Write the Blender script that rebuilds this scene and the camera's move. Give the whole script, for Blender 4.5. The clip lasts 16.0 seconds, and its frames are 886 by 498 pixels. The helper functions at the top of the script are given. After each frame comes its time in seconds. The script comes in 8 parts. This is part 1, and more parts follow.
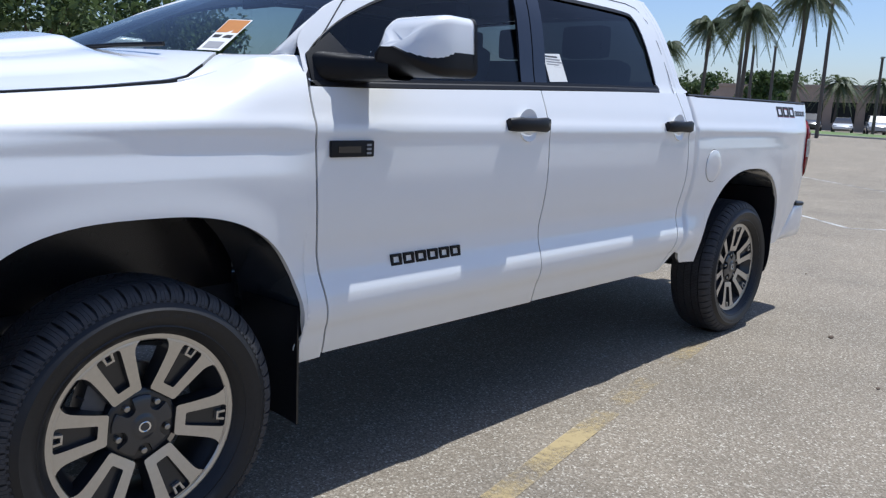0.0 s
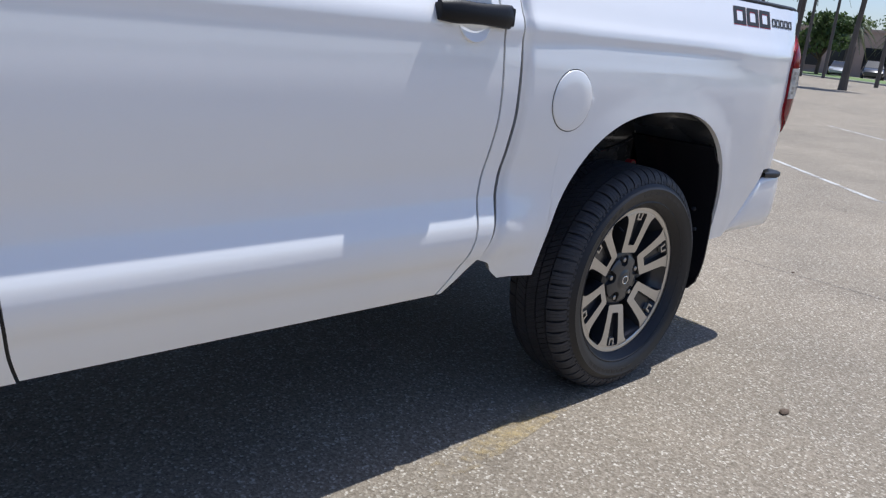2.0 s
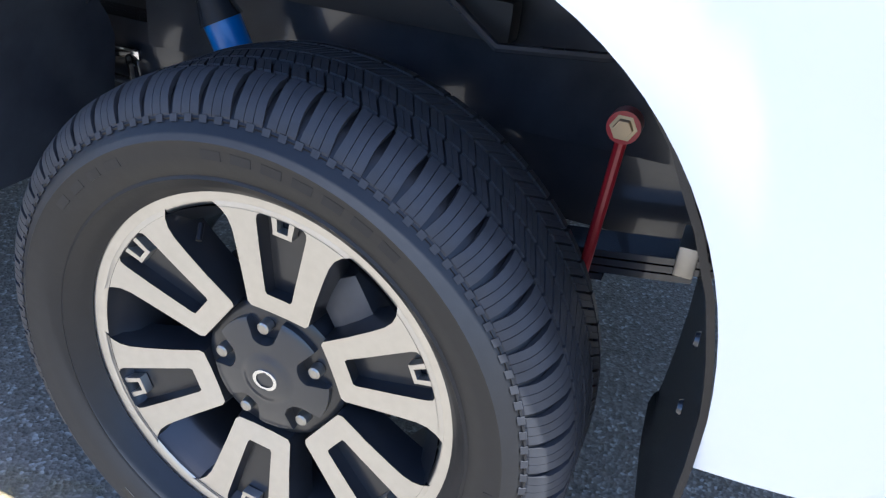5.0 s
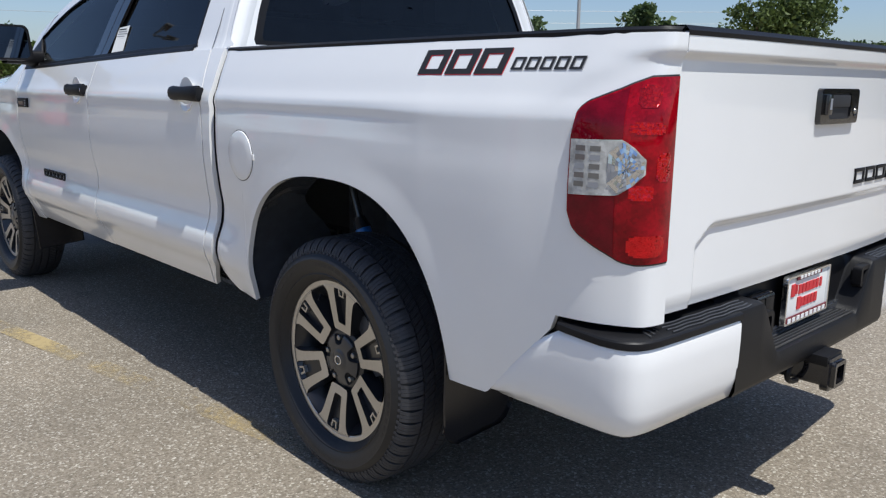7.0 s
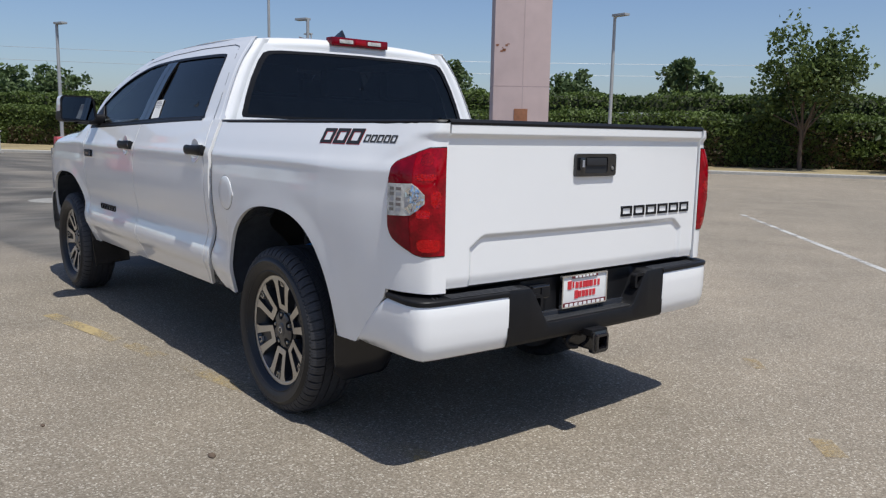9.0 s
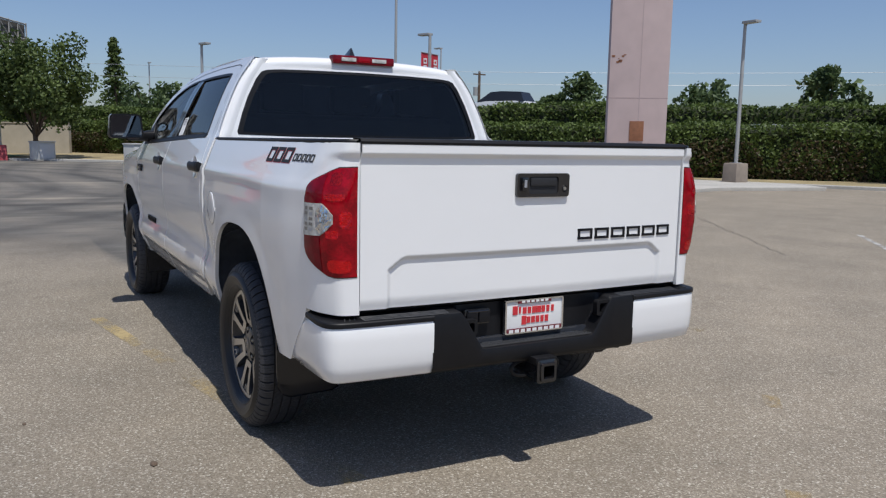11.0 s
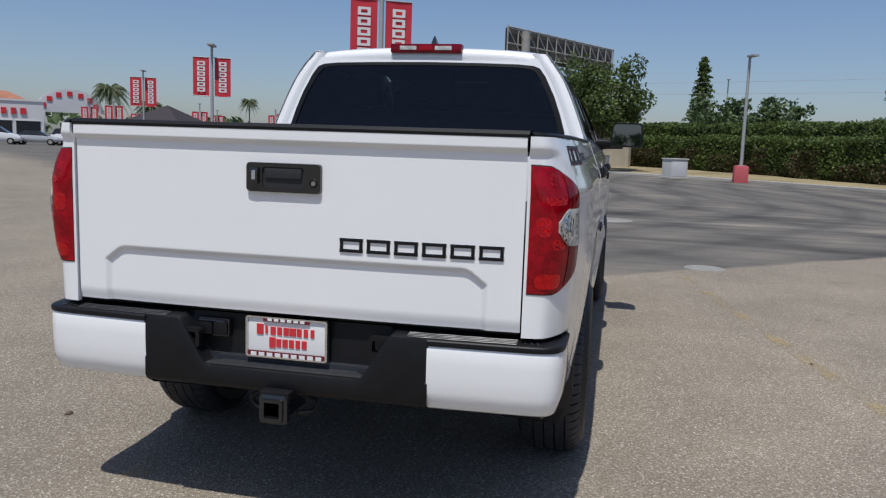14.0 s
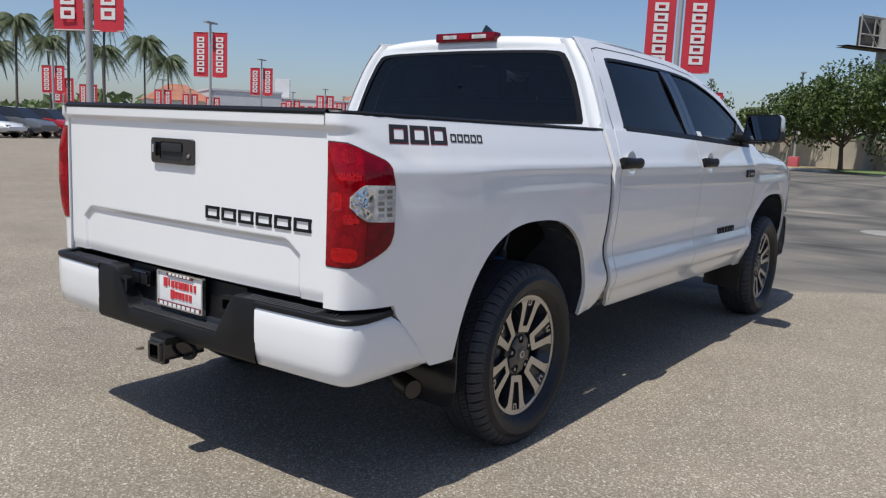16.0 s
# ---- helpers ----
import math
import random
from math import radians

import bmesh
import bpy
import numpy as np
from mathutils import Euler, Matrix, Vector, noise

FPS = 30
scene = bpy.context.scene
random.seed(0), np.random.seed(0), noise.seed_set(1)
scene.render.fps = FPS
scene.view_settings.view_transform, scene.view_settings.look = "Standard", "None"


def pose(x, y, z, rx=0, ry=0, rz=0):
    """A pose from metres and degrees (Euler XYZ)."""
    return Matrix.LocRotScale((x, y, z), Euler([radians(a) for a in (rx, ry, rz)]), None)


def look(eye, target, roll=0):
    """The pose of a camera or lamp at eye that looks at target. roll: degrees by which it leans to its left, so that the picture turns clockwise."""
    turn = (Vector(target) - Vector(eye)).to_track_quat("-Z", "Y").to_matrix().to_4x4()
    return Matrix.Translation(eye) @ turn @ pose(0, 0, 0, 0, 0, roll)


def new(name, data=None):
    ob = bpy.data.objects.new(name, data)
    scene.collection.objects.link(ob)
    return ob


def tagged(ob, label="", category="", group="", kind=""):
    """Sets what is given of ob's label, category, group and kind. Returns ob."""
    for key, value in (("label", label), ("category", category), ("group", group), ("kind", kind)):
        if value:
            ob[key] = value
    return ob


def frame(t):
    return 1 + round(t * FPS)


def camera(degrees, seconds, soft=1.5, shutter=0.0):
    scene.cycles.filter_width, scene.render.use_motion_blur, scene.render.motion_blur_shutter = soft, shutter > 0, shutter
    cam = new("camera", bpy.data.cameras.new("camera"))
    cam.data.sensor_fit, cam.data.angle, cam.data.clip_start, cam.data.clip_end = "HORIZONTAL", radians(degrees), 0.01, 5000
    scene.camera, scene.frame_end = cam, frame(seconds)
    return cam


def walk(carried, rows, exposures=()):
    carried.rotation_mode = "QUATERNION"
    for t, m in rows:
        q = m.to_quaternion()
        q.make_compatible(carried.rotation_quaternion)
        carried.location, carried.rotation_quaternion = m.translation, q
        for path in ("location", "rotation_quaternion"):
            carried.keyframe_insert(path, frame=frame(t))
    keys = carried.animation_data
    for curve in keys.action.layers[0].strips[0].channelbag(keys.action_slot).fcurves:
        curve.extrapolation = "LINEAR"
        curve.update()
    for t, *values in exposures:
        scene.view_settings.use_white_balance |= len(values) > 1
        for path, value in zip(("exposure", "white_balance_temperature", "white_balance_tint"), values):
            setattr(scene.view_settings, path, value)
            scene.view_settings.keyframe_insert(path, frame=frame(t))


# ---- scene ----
cam = camera(58.8, 16.0, soft=1.25)
PATH = [
    (0, (4.611, 2.941, 1.307), (3.195, 1.576, 0.942), 2.3),
    (0.5, (4.053, 2.83, 1.269), (2.647, 1.462, 0.879), 3.0),
    (1, (3.476, 2.726, 1.251), (2.086, 1.353, 0.826), 3.8),
    (1.5, (2.904, 2.612, 1.227), (1.539, 1.23, 0.751), 4.8),
    (2, (2.316, 2.436, 1.203), (0.991, 1.041, 0.657), 5.6),
    (2.5, (1.722, 2.315, 1.176), (0.493, 0.87, 0.542), 6.7),
    (3, (1.183, 2.083, 1.114), (0.073, 0.593, 0.373), 8.0),
    (3.5, (0.688, 1.933, 1.066), (-0.169, 0.341, 0.212), 8.9),
    (4, (0.309, 1.745, 1.02), (-0.183, 0.06, 0.063), 9.7),
    (4.5, (-0.046, 1.621, 1.016), (-0.042, -0.095, -0.012), 9.2),
    (4.7, (-0.211, 1.618, 1.026), (0.029, -0.089, 0.012), 8.3),
    (6.8, (-1.843, 2.3, 1.274), (-0.431, 0.952, 0.837), 0.8),
    (7, (-2.013, 2.359, 1.279), (-0.58, 1.025, 0.87), 0.6),
    (7.5, (-2.452, 2.486, 1.308), (-0.974, 1.187, 0.952), 0.5),
    (8, (-2.873, 2.639, 1.327), (-1.363, 1.368, 1.005), 0.6),
    (8.5, (-3.203, 2.661, 1.343), (-1.675, 1.407, 1.04), 0.9),
    (9, (-3.379, 2.676, 1.358), (-1.841, 1.432, 1.065), 1.1),
    (9.2, (-3.405, 2.69, 1.359), (-1.862, 1.45, 1.07), 1.2),
    (11.3, (-3.798, 1.721, 1.402), (-2.029, 0.822, 1.148), 1.4),
    (11.5, (-3.809, 1.557, 1.397), (-2.016, 0.704, 1.155), 1.7),
    (12, (-3.914, 1.01, 1.391), (-2.034, 0.371, 1.155), 1.5),
    (12.5, (-3.89, 0.476, 1.373), (-1.944, 0.08, 1.136), 1.5),
    (13, (-3.843, -0.086, 1.365), (-1.863, -0.217, 1.12), 1.6),
    (13.5, (-3.742, -0.588, 1.354), (-1.764, -0.44, 1.098), 1.7),
    (14, (-3.561, -1.09, 1.358), (-1.625, -0.663, 1.095), 1.9),
    (14.5, (-3.384, -1.54, 1.366), (-1.525, -0.853, 1.093), 2.1),
    (15, (-3.102, -1.895, 1.363), (-1.342, -0.987, 1.081), 2.3),
    (15.5, (-2.892, -2.284, 1.361), (-1.229, -1.211, 1.07), 2.5),
    (16, (-2.924, -2.661, 1.347), (-1.336, -1.48, 1.055), 2.6),
]
walk(cam, [(t, look(eye, target, roll)) for t, eye, target, roll in PATH], exposures=[(0, 0.42, 5880, 8), (1.0, 0.45, 5960, 9), (2.0, 0.48, 6000, 10), (2.8, 0.74, 5950, 10), (3.5, 1.30, 5880, 9), (4.0, 1.9, 5600, 6), (4.7, 2.5, 5400, 5), (5.3, 1.3, 6000, 8), (6.0, 0.65, 6250, 8), (6.8, 0.40, 6250, 7), (9, 0.19, 6330, 8), (12.5, 0.0, 6250, 9), (14, -0.02, 6250, 9), (16, 0.22, 6350, 8)])

# ---- world and sun ----
SUN = Vector((-0.41, 0.030, 1.0)).normalized()
world = bpy.data.worlds.new("sky")
world.use_nodes = True
scene.world = world
wn = world.node_tree.nodes
sky = wn.new("ShaderNodeTexSky")
sky.sky_type = "NISHITA"
sky.sun_disc = False
sky.sun_elevation = math.asin(SUN.z)
sky.sun_rotation = math.atan2(SUN.x, SUN.y)
sky.air_density, sky.dust_density, sky.ozone_density = 1.0, 1.0, 3.0
hue = wn.new("ShaderNodeVectorMath")
hue.operation = "MULTIPLY"
hue.inputs[1].default_value = (0.955, 0.955, 1.055)
world.node_tree.links.new(sky.outputs[0], hue.inputs[0])
world.node_tree.links.new(hue.outputs[0], wn["Background"].inputs[0])
wn["Background"].inputs[1].default_value = 0.089
sun = new("sun", bpy.data.lights.new("sun", "SUN"))
sun.data.energy, sun.data.angle, sun.data.color = 3.66, radians(0.53), (1.0, 0.96, 0.90)
sun.matrix_world = look(SUN * 60, (0, 0, 0))
scene.view_settings.exposure = 0.0


# ---- materials ----
def mat_new(name):
    m = bpy.data.materials.new(name)
    m.use_nodes = True
    return m, m.node_tree.nodes, m.node_tree.links, m.node_tree.nodes["Principled BSDF"]


def plain(name, col, rough=0.5, metal=0.0, coat=0.0, vary=0.12, scale=30.0, bump=0.0, spec=0.5):
    """A surface with fine variation of its colour, and a little relief."""
    m, n, l, b = mat_new(name)
    tc = n.new("ShaderNodeTexCoord")
    tx = n.new("ShaderNodeTexNoise")
    tx.inputs["Scale"].default_value, tx.inputs["Detail"].default_value = scale, 6
    l.new(tc.outputs["Object"], tx.inputs["Vector"])
    big = n.new("ShaderNodeTexNoise")
    big.inputs["Scale"].default_value = scale / 12
    l.new(tc.outputs["Object"], big.inputs["Vector"])
    add = n.new("ShaderNodeMath")
    add.operation = "ADD"
    l.new(tx.outputs["Fac"], add.inputs[0])
    l.new(big.outputs["Fac"], add.inputs[1])
    mr = n.new("ShaderNodeMapRange")
    mr.inputs["From Min"].default_value, mr.inputs["From Max"].default_value = 0.6, 1.4
    mr.inputs["To Min"].default_value, mr.inputs["To Max"].default_value = 1 - vary, 1 + vary
    l.new(add.outputs[0], mr.inputs["Value"])
    mul = n.new("ShaderNodeVectorMath")
    mul.operation = "SCALE"
    mul.inputs[0].default_value = col
    l.new(mr.outputs[0], mul.inputs["Scale"])
    l.new(mul.outputs[0], b.inputs["Base Color"])
    b.inputs["Roughness"].default_value, b.inputs["Metallic"].default_value = rough, metal
    b.inputs["Coat Weight"].default_value, b.inputs["Coat Roughness"].default_value = coat, 0.03
    b.inputs["Specular IOR Level"].default_value = spec
    if bump:
        bp = n.new("ShaderNodeBump")
        bp.inputs["Strength"].default_value, bp.inputs["Distance"].default_value = bump, 0.004
        l.new(tx.outputs["Fac"], bp.inputs["Height"])
        l.new(bp.outputs[0], b.inputs["Normal"])
    return m


def glass(name, tint, gloss=0.02):
    m, n, l, b = mat_new(name)
    n.remove(b)
    tr, gl, mx, fr = n.new("ShaderNodeBsdfTransparent"), n.new("ShaderNodeBsdfGlossy"), n.new("ShaderNodeMixShader"), n.new("ShaderNodeFresnel")
    tr.inputs["Color"].default_value = (*tint, 1)
    gl.inputs["Roughness"].default_value = gloss
    fr.inputs["IOR"].default_value = 1.5
    l.new(fr.outputs[0], mx.inputs[0])
    l.new(tr.outputs[0], mx.inputs[1])
    l.new(gl.outputs[0], mx.inputs[2])
    l.new(mx.outputs[0], n["Material Output"].inputs["Surface"])
    return m


def leafy(name, c1, c2, scale=1.2):
    m, n, l, b = mat_new(name)
    geo = n.new("ShaderNodeNewGeometry")
    tc = n.new("ShaderNodeTexCoord")
    tx = n.new("ShaderNodeTexNoise")
    tx.inputs["Scale"].default_value = scale
    l.new(tc.outputs["Object"], tx.inputs["Vector"])
    av = n.new("ShaderNodeMath")
    av.operation = "MULTIPLY_ADD"
    av.inputs[1].default_value = 0.55
    l.new(geo.outputs["Random Per Island"], av.inputs[0])
    sc = n.new("ShaderNodeMath")
    sc.operation = "MULTIPLY_ADD"
    sc.inputs[1].default_value, sc.inputs[2].default_value = 1.4, -0.45
    l.new(tx.outputs["Fac"], sc.inputs[0])
    l.new(sc.outputs[0], av.inputs[2])
    rp = n.new("ShaderNodeValToRGB")
    rp.color_ramp.elements[0].color, rp.color_ramp.elements[1].color = (*c1, 1), (*c2, 1)
    l.new(av.outputs[0], rp.inputs[0])
    l.new(rp.outputs[0], b.inputs["Base Color"])
    b.inputs["Roughness"].default_value = 0.55
    b.inputs["Specular IOR Level"].default_value = 0.35
    tl, mx = n.new("ShaderNodeBsdfTranslucent"), n.new("ShaderNodeMixShader")
    l.new(rp.outputs[0], tl.inputs["Color"])
    mx.inputs[0].default_value = 0.3
    l.new(b.outputs[0], mx.inputs[1])
    l.new(tl.outputs[0], mx.inputs[2])
    l.new(mx.outputs[0], n["Material Output"].inputs["Surface"])
    return m


def lot_surface(name):
    """Exposed-aggregate pavement: pale stones in a tan binder, with stains, and the smoother driveway beyond the seam."""
    m, n, l, b = mat_new(name)
    tc = n.new("ShaderNodeTexCoord")
    pos = tc.outputs["Object"]

    def noise_tex(scale, detail=5.0, rough=0.55):
        t = n.new("ShaderNodeTexNoise")
        t.inputs["Scale"].default_value, t.inputs["Detail"].default_value, t.inputs["Roughness"].default_value = scale, detail, rough
        l.new(pos, t.inputs["Vector"])
        return t.outputs["Fac"]

    def ramp(src, stops):
        r = n.new("ShaderNodeValToRGB")
        while len(r.color_ramp.elements) < len(stops):
            r.color_ramp.elements.new(0.5)
        for e, (p, c) in zip(r.color_ramp.elements, stops):
            e.position, e.color = p, (*c, 1)
        l.new(src, r.inputs[0])
        return r.outputs[0]

    def mix(kind, fac, a, c):
        x = n.new("ShaderNodeMix")
        x.data_type, x.blend_type = "RGBA", kind
        for k, v in ((0, fac), (6, a), (7, c)):
            if isinstance(v, (int, float)):
                x.inputs[k].default_value = v
            elif isinstance(v, tuple):
                x.inputs[k].default_value = (*v, 1)
            else:
                l.new(v, x.inputs[k])
        return x.outputs[2]

    vor = n.new("ShaderNodeTexVoronoi")
    vor.inputs["Scale"].default_value = 140
    l.new(pos, vor.inputs["Vector"])
    stone = n.new("ShaderNodeRGBToBW")
    l.new(vor.outputs["Color"], stone.inputs[0])
    base = ramp(stone.outputs[0], [(0.0, (0.215, 0.186, 0.150)), (0.45, (0.320, 0.284, 0.234)), (0.74, (0.385, 0.346, 0.290)), (0.84, (0.58, 0.55, 0.49)), (1.0, (0.76, 0.73, 0.67))])
    base = mix("MULTIPLY", 0.75, base, ramp(noise_tex(70, 6, 0.7), [(0.34, (0.50, 0.48, 0.45)), (0.62, (1.10, 1.08, 1.05))]))
    base = mix("MULTIPLY", 1.0, base, ramp(noise_tex(1.1, 6, 0.6), [(0.25, (0.80, 0.80, 0.80)), (0.7, (1.08, 1.07, 1.05))]))
    base = mix("MULTIPLY", 1.0, base, ramp(noise_tex(0.13, 4, 0.55), [(0.3, (0.785, 0.775, 0.755)), (0.7, (0.97, 0.94, 0.90))]))
    spots = ramp(noise_tex(3.3, 2, 0.4), [(0.27, (0.45, 0.43, 0.42)), (0.33, (1, 1, 1))])
    base = mix("MULTIPLY", 0.22, base, spots)
    # the driveway: darker, finer, with tyre streaks
    drive = ramp(noise_tex(140, 4, 0.7), [(0.3, (0.108, 0.102, 0.093)), (0.75, (0.212, 0.200, 0.180))])
    mp = n.new("ShaderNodeMapping")
    mp.inputs["Rotation"].default_value, mp.inputs["Scale"].default_value = (0, 0, radians(38)), (1.1, 0.13, 1)
    l.new(pos, mp.inputs["Vector"])
    streak = n.new("ShaderNodeTexNoise")
    streak.inputs["Scale"].default_value, streak.inputs["Detail"].default_value = 0.7, 7
    streak.inputs["Distortion"].default_value = 0.7
    l.new(mp.outputs[0], streak.inputs["Vector"])
    drive = mix("MULTIPLY", 1.0, drive, ramp(streak.outputs["Fac"], [(0.32, (0.56, 0.56, 0.57)), (0.44, (1.0, 0.99, 0.97)), (0.50, (0.80, 0.79, 0.79)), (0.58, (1.02, 1.0, 0.97)), (0.70, (1.42, 1.37, 1.28))]))
    # curved marks of turning cars, round two far centres
    for cx, cy, width in ((22.0, 16.0, 1.9), (30.0, -34.0, 2.6)):
        mv, ln = n.new("ShaderNodeVectorMath"), n.new("ShaderNodeTexWave")
        mv.operation, mv.inputs[1].default_value = "SUBTRACT", (cx, cy, 0)
        l.new(pos, mv.inputs[0])
        ln.wave_type, ln.rings_direction = "RINGS", "Z"
        ln.inputs["Scale"].default_value, ln.inputs["Distortion"].default_value = 0.314 / width, 4.5
        ln.inputs["Detail"].default_value, ln.inputs["Detail Scale"].default_value = 3.0, 0.35
        l.new(mv.outputs[0], ln.inputs["Vector"])
        drive = mix("MULTIPLY", 0.8, drive, ramp(ln.outputs["Fac"], [(0.0, (0.70, 0.70, 0.71)), (0.22, (0.96, 0.96, 0.96)), (0.8, (1.03, 1.02, 1.0)), (1.0, (1.20, 1.17, 1.13))]))
    sep = n.new("ShaderNodeSeparateXYZ")
    l.new(pos, sep.inputs[0])
    sm = n.new("ShaderNodeMath")
    sm.operation = "ADD"
    l.new(sep.outputs[0], sm.inputs[0])
    far, lean = n.new("ShaderNodeMath"), n.new("ShaderNodeMath")
    far.operation, lean.operation = "ABSOLUTE", "MULTIPLY"
    lean.inputs[1].default_value = -0.88
    l.new(sep.outputs[1], far.inputs[0])
    l.new(far.outputs[0], lean.inputs[0])
    l.new(lean.outputs[0], sm.inputs[1])
    wob = n.new("ShaderNodeMath")
    wob.operation = "MULTIPLY_ADD"
    wob.inputs[1].default_value = 0.5
    l.new(noise_tex(0.6, 5, 0.6), wob.inputs[0])
    l.new(sm.outputs[0], wob.inputs[2])
    edge = n.new("ShaderNodeMapRange")
    edge.inputs["From Min"].default_value, edge.inputs["From Max"].default_value = 0.0, 0.2
    past, soft_, fade = n.new("ShaderNodeMath"), n.new("ShaderNodeMath"), n.new("ShaderNodeMapRange")
    past.operation, soft_.operation, past.inputs[1].default_value = "SUBTRACT", "MULTIPLY", 4.36
    fade.inputs["From Min"].default_value, fade.inputs["From Max"].default_value = -0.4, 1.0
    fade.inputs["To Min"].default_value, fade.inputs["To Max"].default_value = 1.0, 0.06
    l.new(sep.outputs[1], fade.inputs["Value"])
    l.new(wob.outputs[0], past.inputs[0])
    l.new(past.outputs[0], soft_.inputs[0])
    l.new(fade.outputs[0], soft_.inputs[1])
    l.new(soft_.outputs[0], edge.inputs["Value"])
    l.new(mix("MIX", edge.outputs[0], base, drive), b.inputs["Base Color"])
    b.inputs["Roughness"].default_value = 0.85
    b.inputs["Specular IOR Level"].default_value = 0.25
    bp = n.new("ShaderNodeBump")
    bp.inputs["Strength"].default_value, bp.inputs["Distance"].default_value = 0.55, 0.004
    l.new(vor.outputs["Distance"], bp.inputs["Height"])
    l.new(bp.outputs[0], b.inputs["Normal"])
    return m


def worn_paint(name, col, keep):
    """Road paint worn through in patches."""
    m, n, l, b = mat_new(name)
    tc, tx, rp = n.new("ShaderNodeTexCoord"), n.new("ShaderNodeTexNoise"), n.new("ShaderNodeMapRange")
    tx.inputs["Scale"].default_value, tx.inputs["Detail"].default_value, tx.inputs["Roughness"].default_value = 28, 9, 0.75
    big = n.new("ShaderNodeTexNoise")
    big.inputs["Scale"].default_value = 2.2
    l.new(tc.outputs["Object"], tx.inputs["Vector"])
    l.new(tc.outputs["Object"], big.inputs["Vector"])
    ad = n.new("ShaderNodeMath")
    ad.operation = "ADD"
    l.new(tx.outputs["Fac"], ad.inputs[0])
    l.new(big.outputs["Fac"], ad.inputs[1])
    rp.inputs["From Min"].default_value, rp.inputs["From Max"].default_value = 1.0 - keep, 1.35 - keep
    rp.inputs["To Max"].default_value = 0.8
    l.new(ad.outputs[0], rp.inputs["Value"])
    b.inputs["Base Color"].default_value, b.inputs["Roughness"].default_value = (*col, 1), 0.7
    tr, mx = n.new("ShaderNodeBsdfTransparent"), n.new("ShaderNodeMixShader")
    l.new(rp.outputs[0], mx.inputs[0])
    l.new(tr.outputs[0], mx.inputs[1])
    l.new(b.outputs[0], mx.inputs[2])
    l.new(mx.outputs[0], n["Material Output"].inputs["Surface"])
    return m


PAINT = plain("white_car_paint", (0.88, 0.877, 0.866), 0.22, coat=1.0, vary=0.012, scale=6)
TRIM = plain("black_plastic", (0.009, 0.009, 0.0105), 0.45, vary=0.2, scale=220, bump=0.12, spec=0.25)
GLOSSBLACK = plain("gloss_black", (0.010, 0.010, 0.012), 0.12, coat=0.6, vary=0.1)
LINER = plain("wheel_liner_plastic", (0.048, 0.053, 0.064), 0.20, coat=0.8, vary=0.3, scale=18)
STEEL = plain("black_frame_steel", (0.040, 0.044, 0.054), 0.22, coat=0.8, vary=0.3, scale=14)
RUBBER = plain("tyre_rubber", (0.0125, 0.0125, 0.014), 0.46, vary=0.2, scale=60, bump=0.1, spec=0.45)
# the tread gets a lighter grey than the side walls
TREADRUBBER = plain("lighter_tread_rubber", (0.046, 0.046, 0.050), 0.6, vary=0.25, scale=50, bump=0.1, spec=0.4)
MACHINED = plain("machined_alloy", (0.58, 0.555, 0.51), 0.30, metal=0.85, vary=0.06, scale=90)
GUNMETAL = plain("dark_alloy", (0.018, 0.019, 0.022), 0.30, coat=0.3, vary=0.15, scale=40)
CAPGREY = plain("cap_plastic", (0.036, 0.036, 0.038), 0.30, coat=0.5, vary=0.1)
CHROME = plain("chrome", (0.75, 0.76, 0.78), 0.10, metal=1.0, vary=0.03)
DISC = plain("brake_disc", (0.45, 0.43, 0.40), 0.35, metal=0.9, vary=0.15, scale=40)
BLUE = plain("blue_damper_paint", (0.02, 0.21, 0.62), 0.3, coat=0.4, vary=0.08)
REDPAINT = plain("red_link_paint", (0.42, 0.02, 0.03), 0.35, coat=0.3, vary=0.1)
SEATCLOTH = plain("dark_seat_cloth", (0.05, 0.05, 0.055), 0.85, vary=0.2, scale=120)
HEADLINER = plain("grey_headliner", (0.35, 0.34, 0.32), 0.9, vary=0.08)
GLASSDARK = glass("privacy_glass", (0.075, 0.085, 0.09))
GLASSREAR = glass("rear_privacy_glass", (0.27, 0.29, 0.30))
GLASSCLEAR = glass("door_glass", (0.62, 0.69, 0.69))
MIRRORGLASS = plain("mirror_silver", (0.16, 0.18, 0.21), 0.02, metal=1.0, vary=0.0)
PAPER = plain("white_paper", (0.78, 0.78, 0.76), 0.8, vary=0.04)
INK = plain("black_ink", (0.02, 0.02, 0.022), 0.6, vary=0.1)
GREYINK = plain("grey_print", (0.33, 0.33, 0.34), 0.6, vary=0.1)
ORANGEINK = plain("orange_print", (0.55, 0.22, 0.05), 0.6, vary=0.1)
REDINK = plain("red_print", (0.62, 0.03, 0.04), 0.5, vary=0.1)
DARKRED = plain("dark_red_band", (0.14, 0.01, 0.02), 0.5, vary=0.1)
FLAPRUBBER = plain("flap_rubber", (0.012, 0.012, 0.015), 0.24, vary=0.25, scale=14, spec=0.5)
LENSGREY = plain("lens_housing", (0.17, 0.16, 0.145), 0.3, coat=0.6, vary=0.15)
TIPMETAL = plain("dull_exhaust_metal", (0.06, 0.056, 0.052), 0.4, metal=0.8, vary=0.2)
NUTMETAL = plain("dull_nut_metal", (0.40, 0.38, 0.34), 0.30, metal=0.8, vary=0.15)
# paler than the pads: the ribs' bright highlights are put into this grey
RIBGREY = plain("highlit_rib_plastic", (0.060, 0.060, 0.062), 0.34, vary=0.25, scale=40)
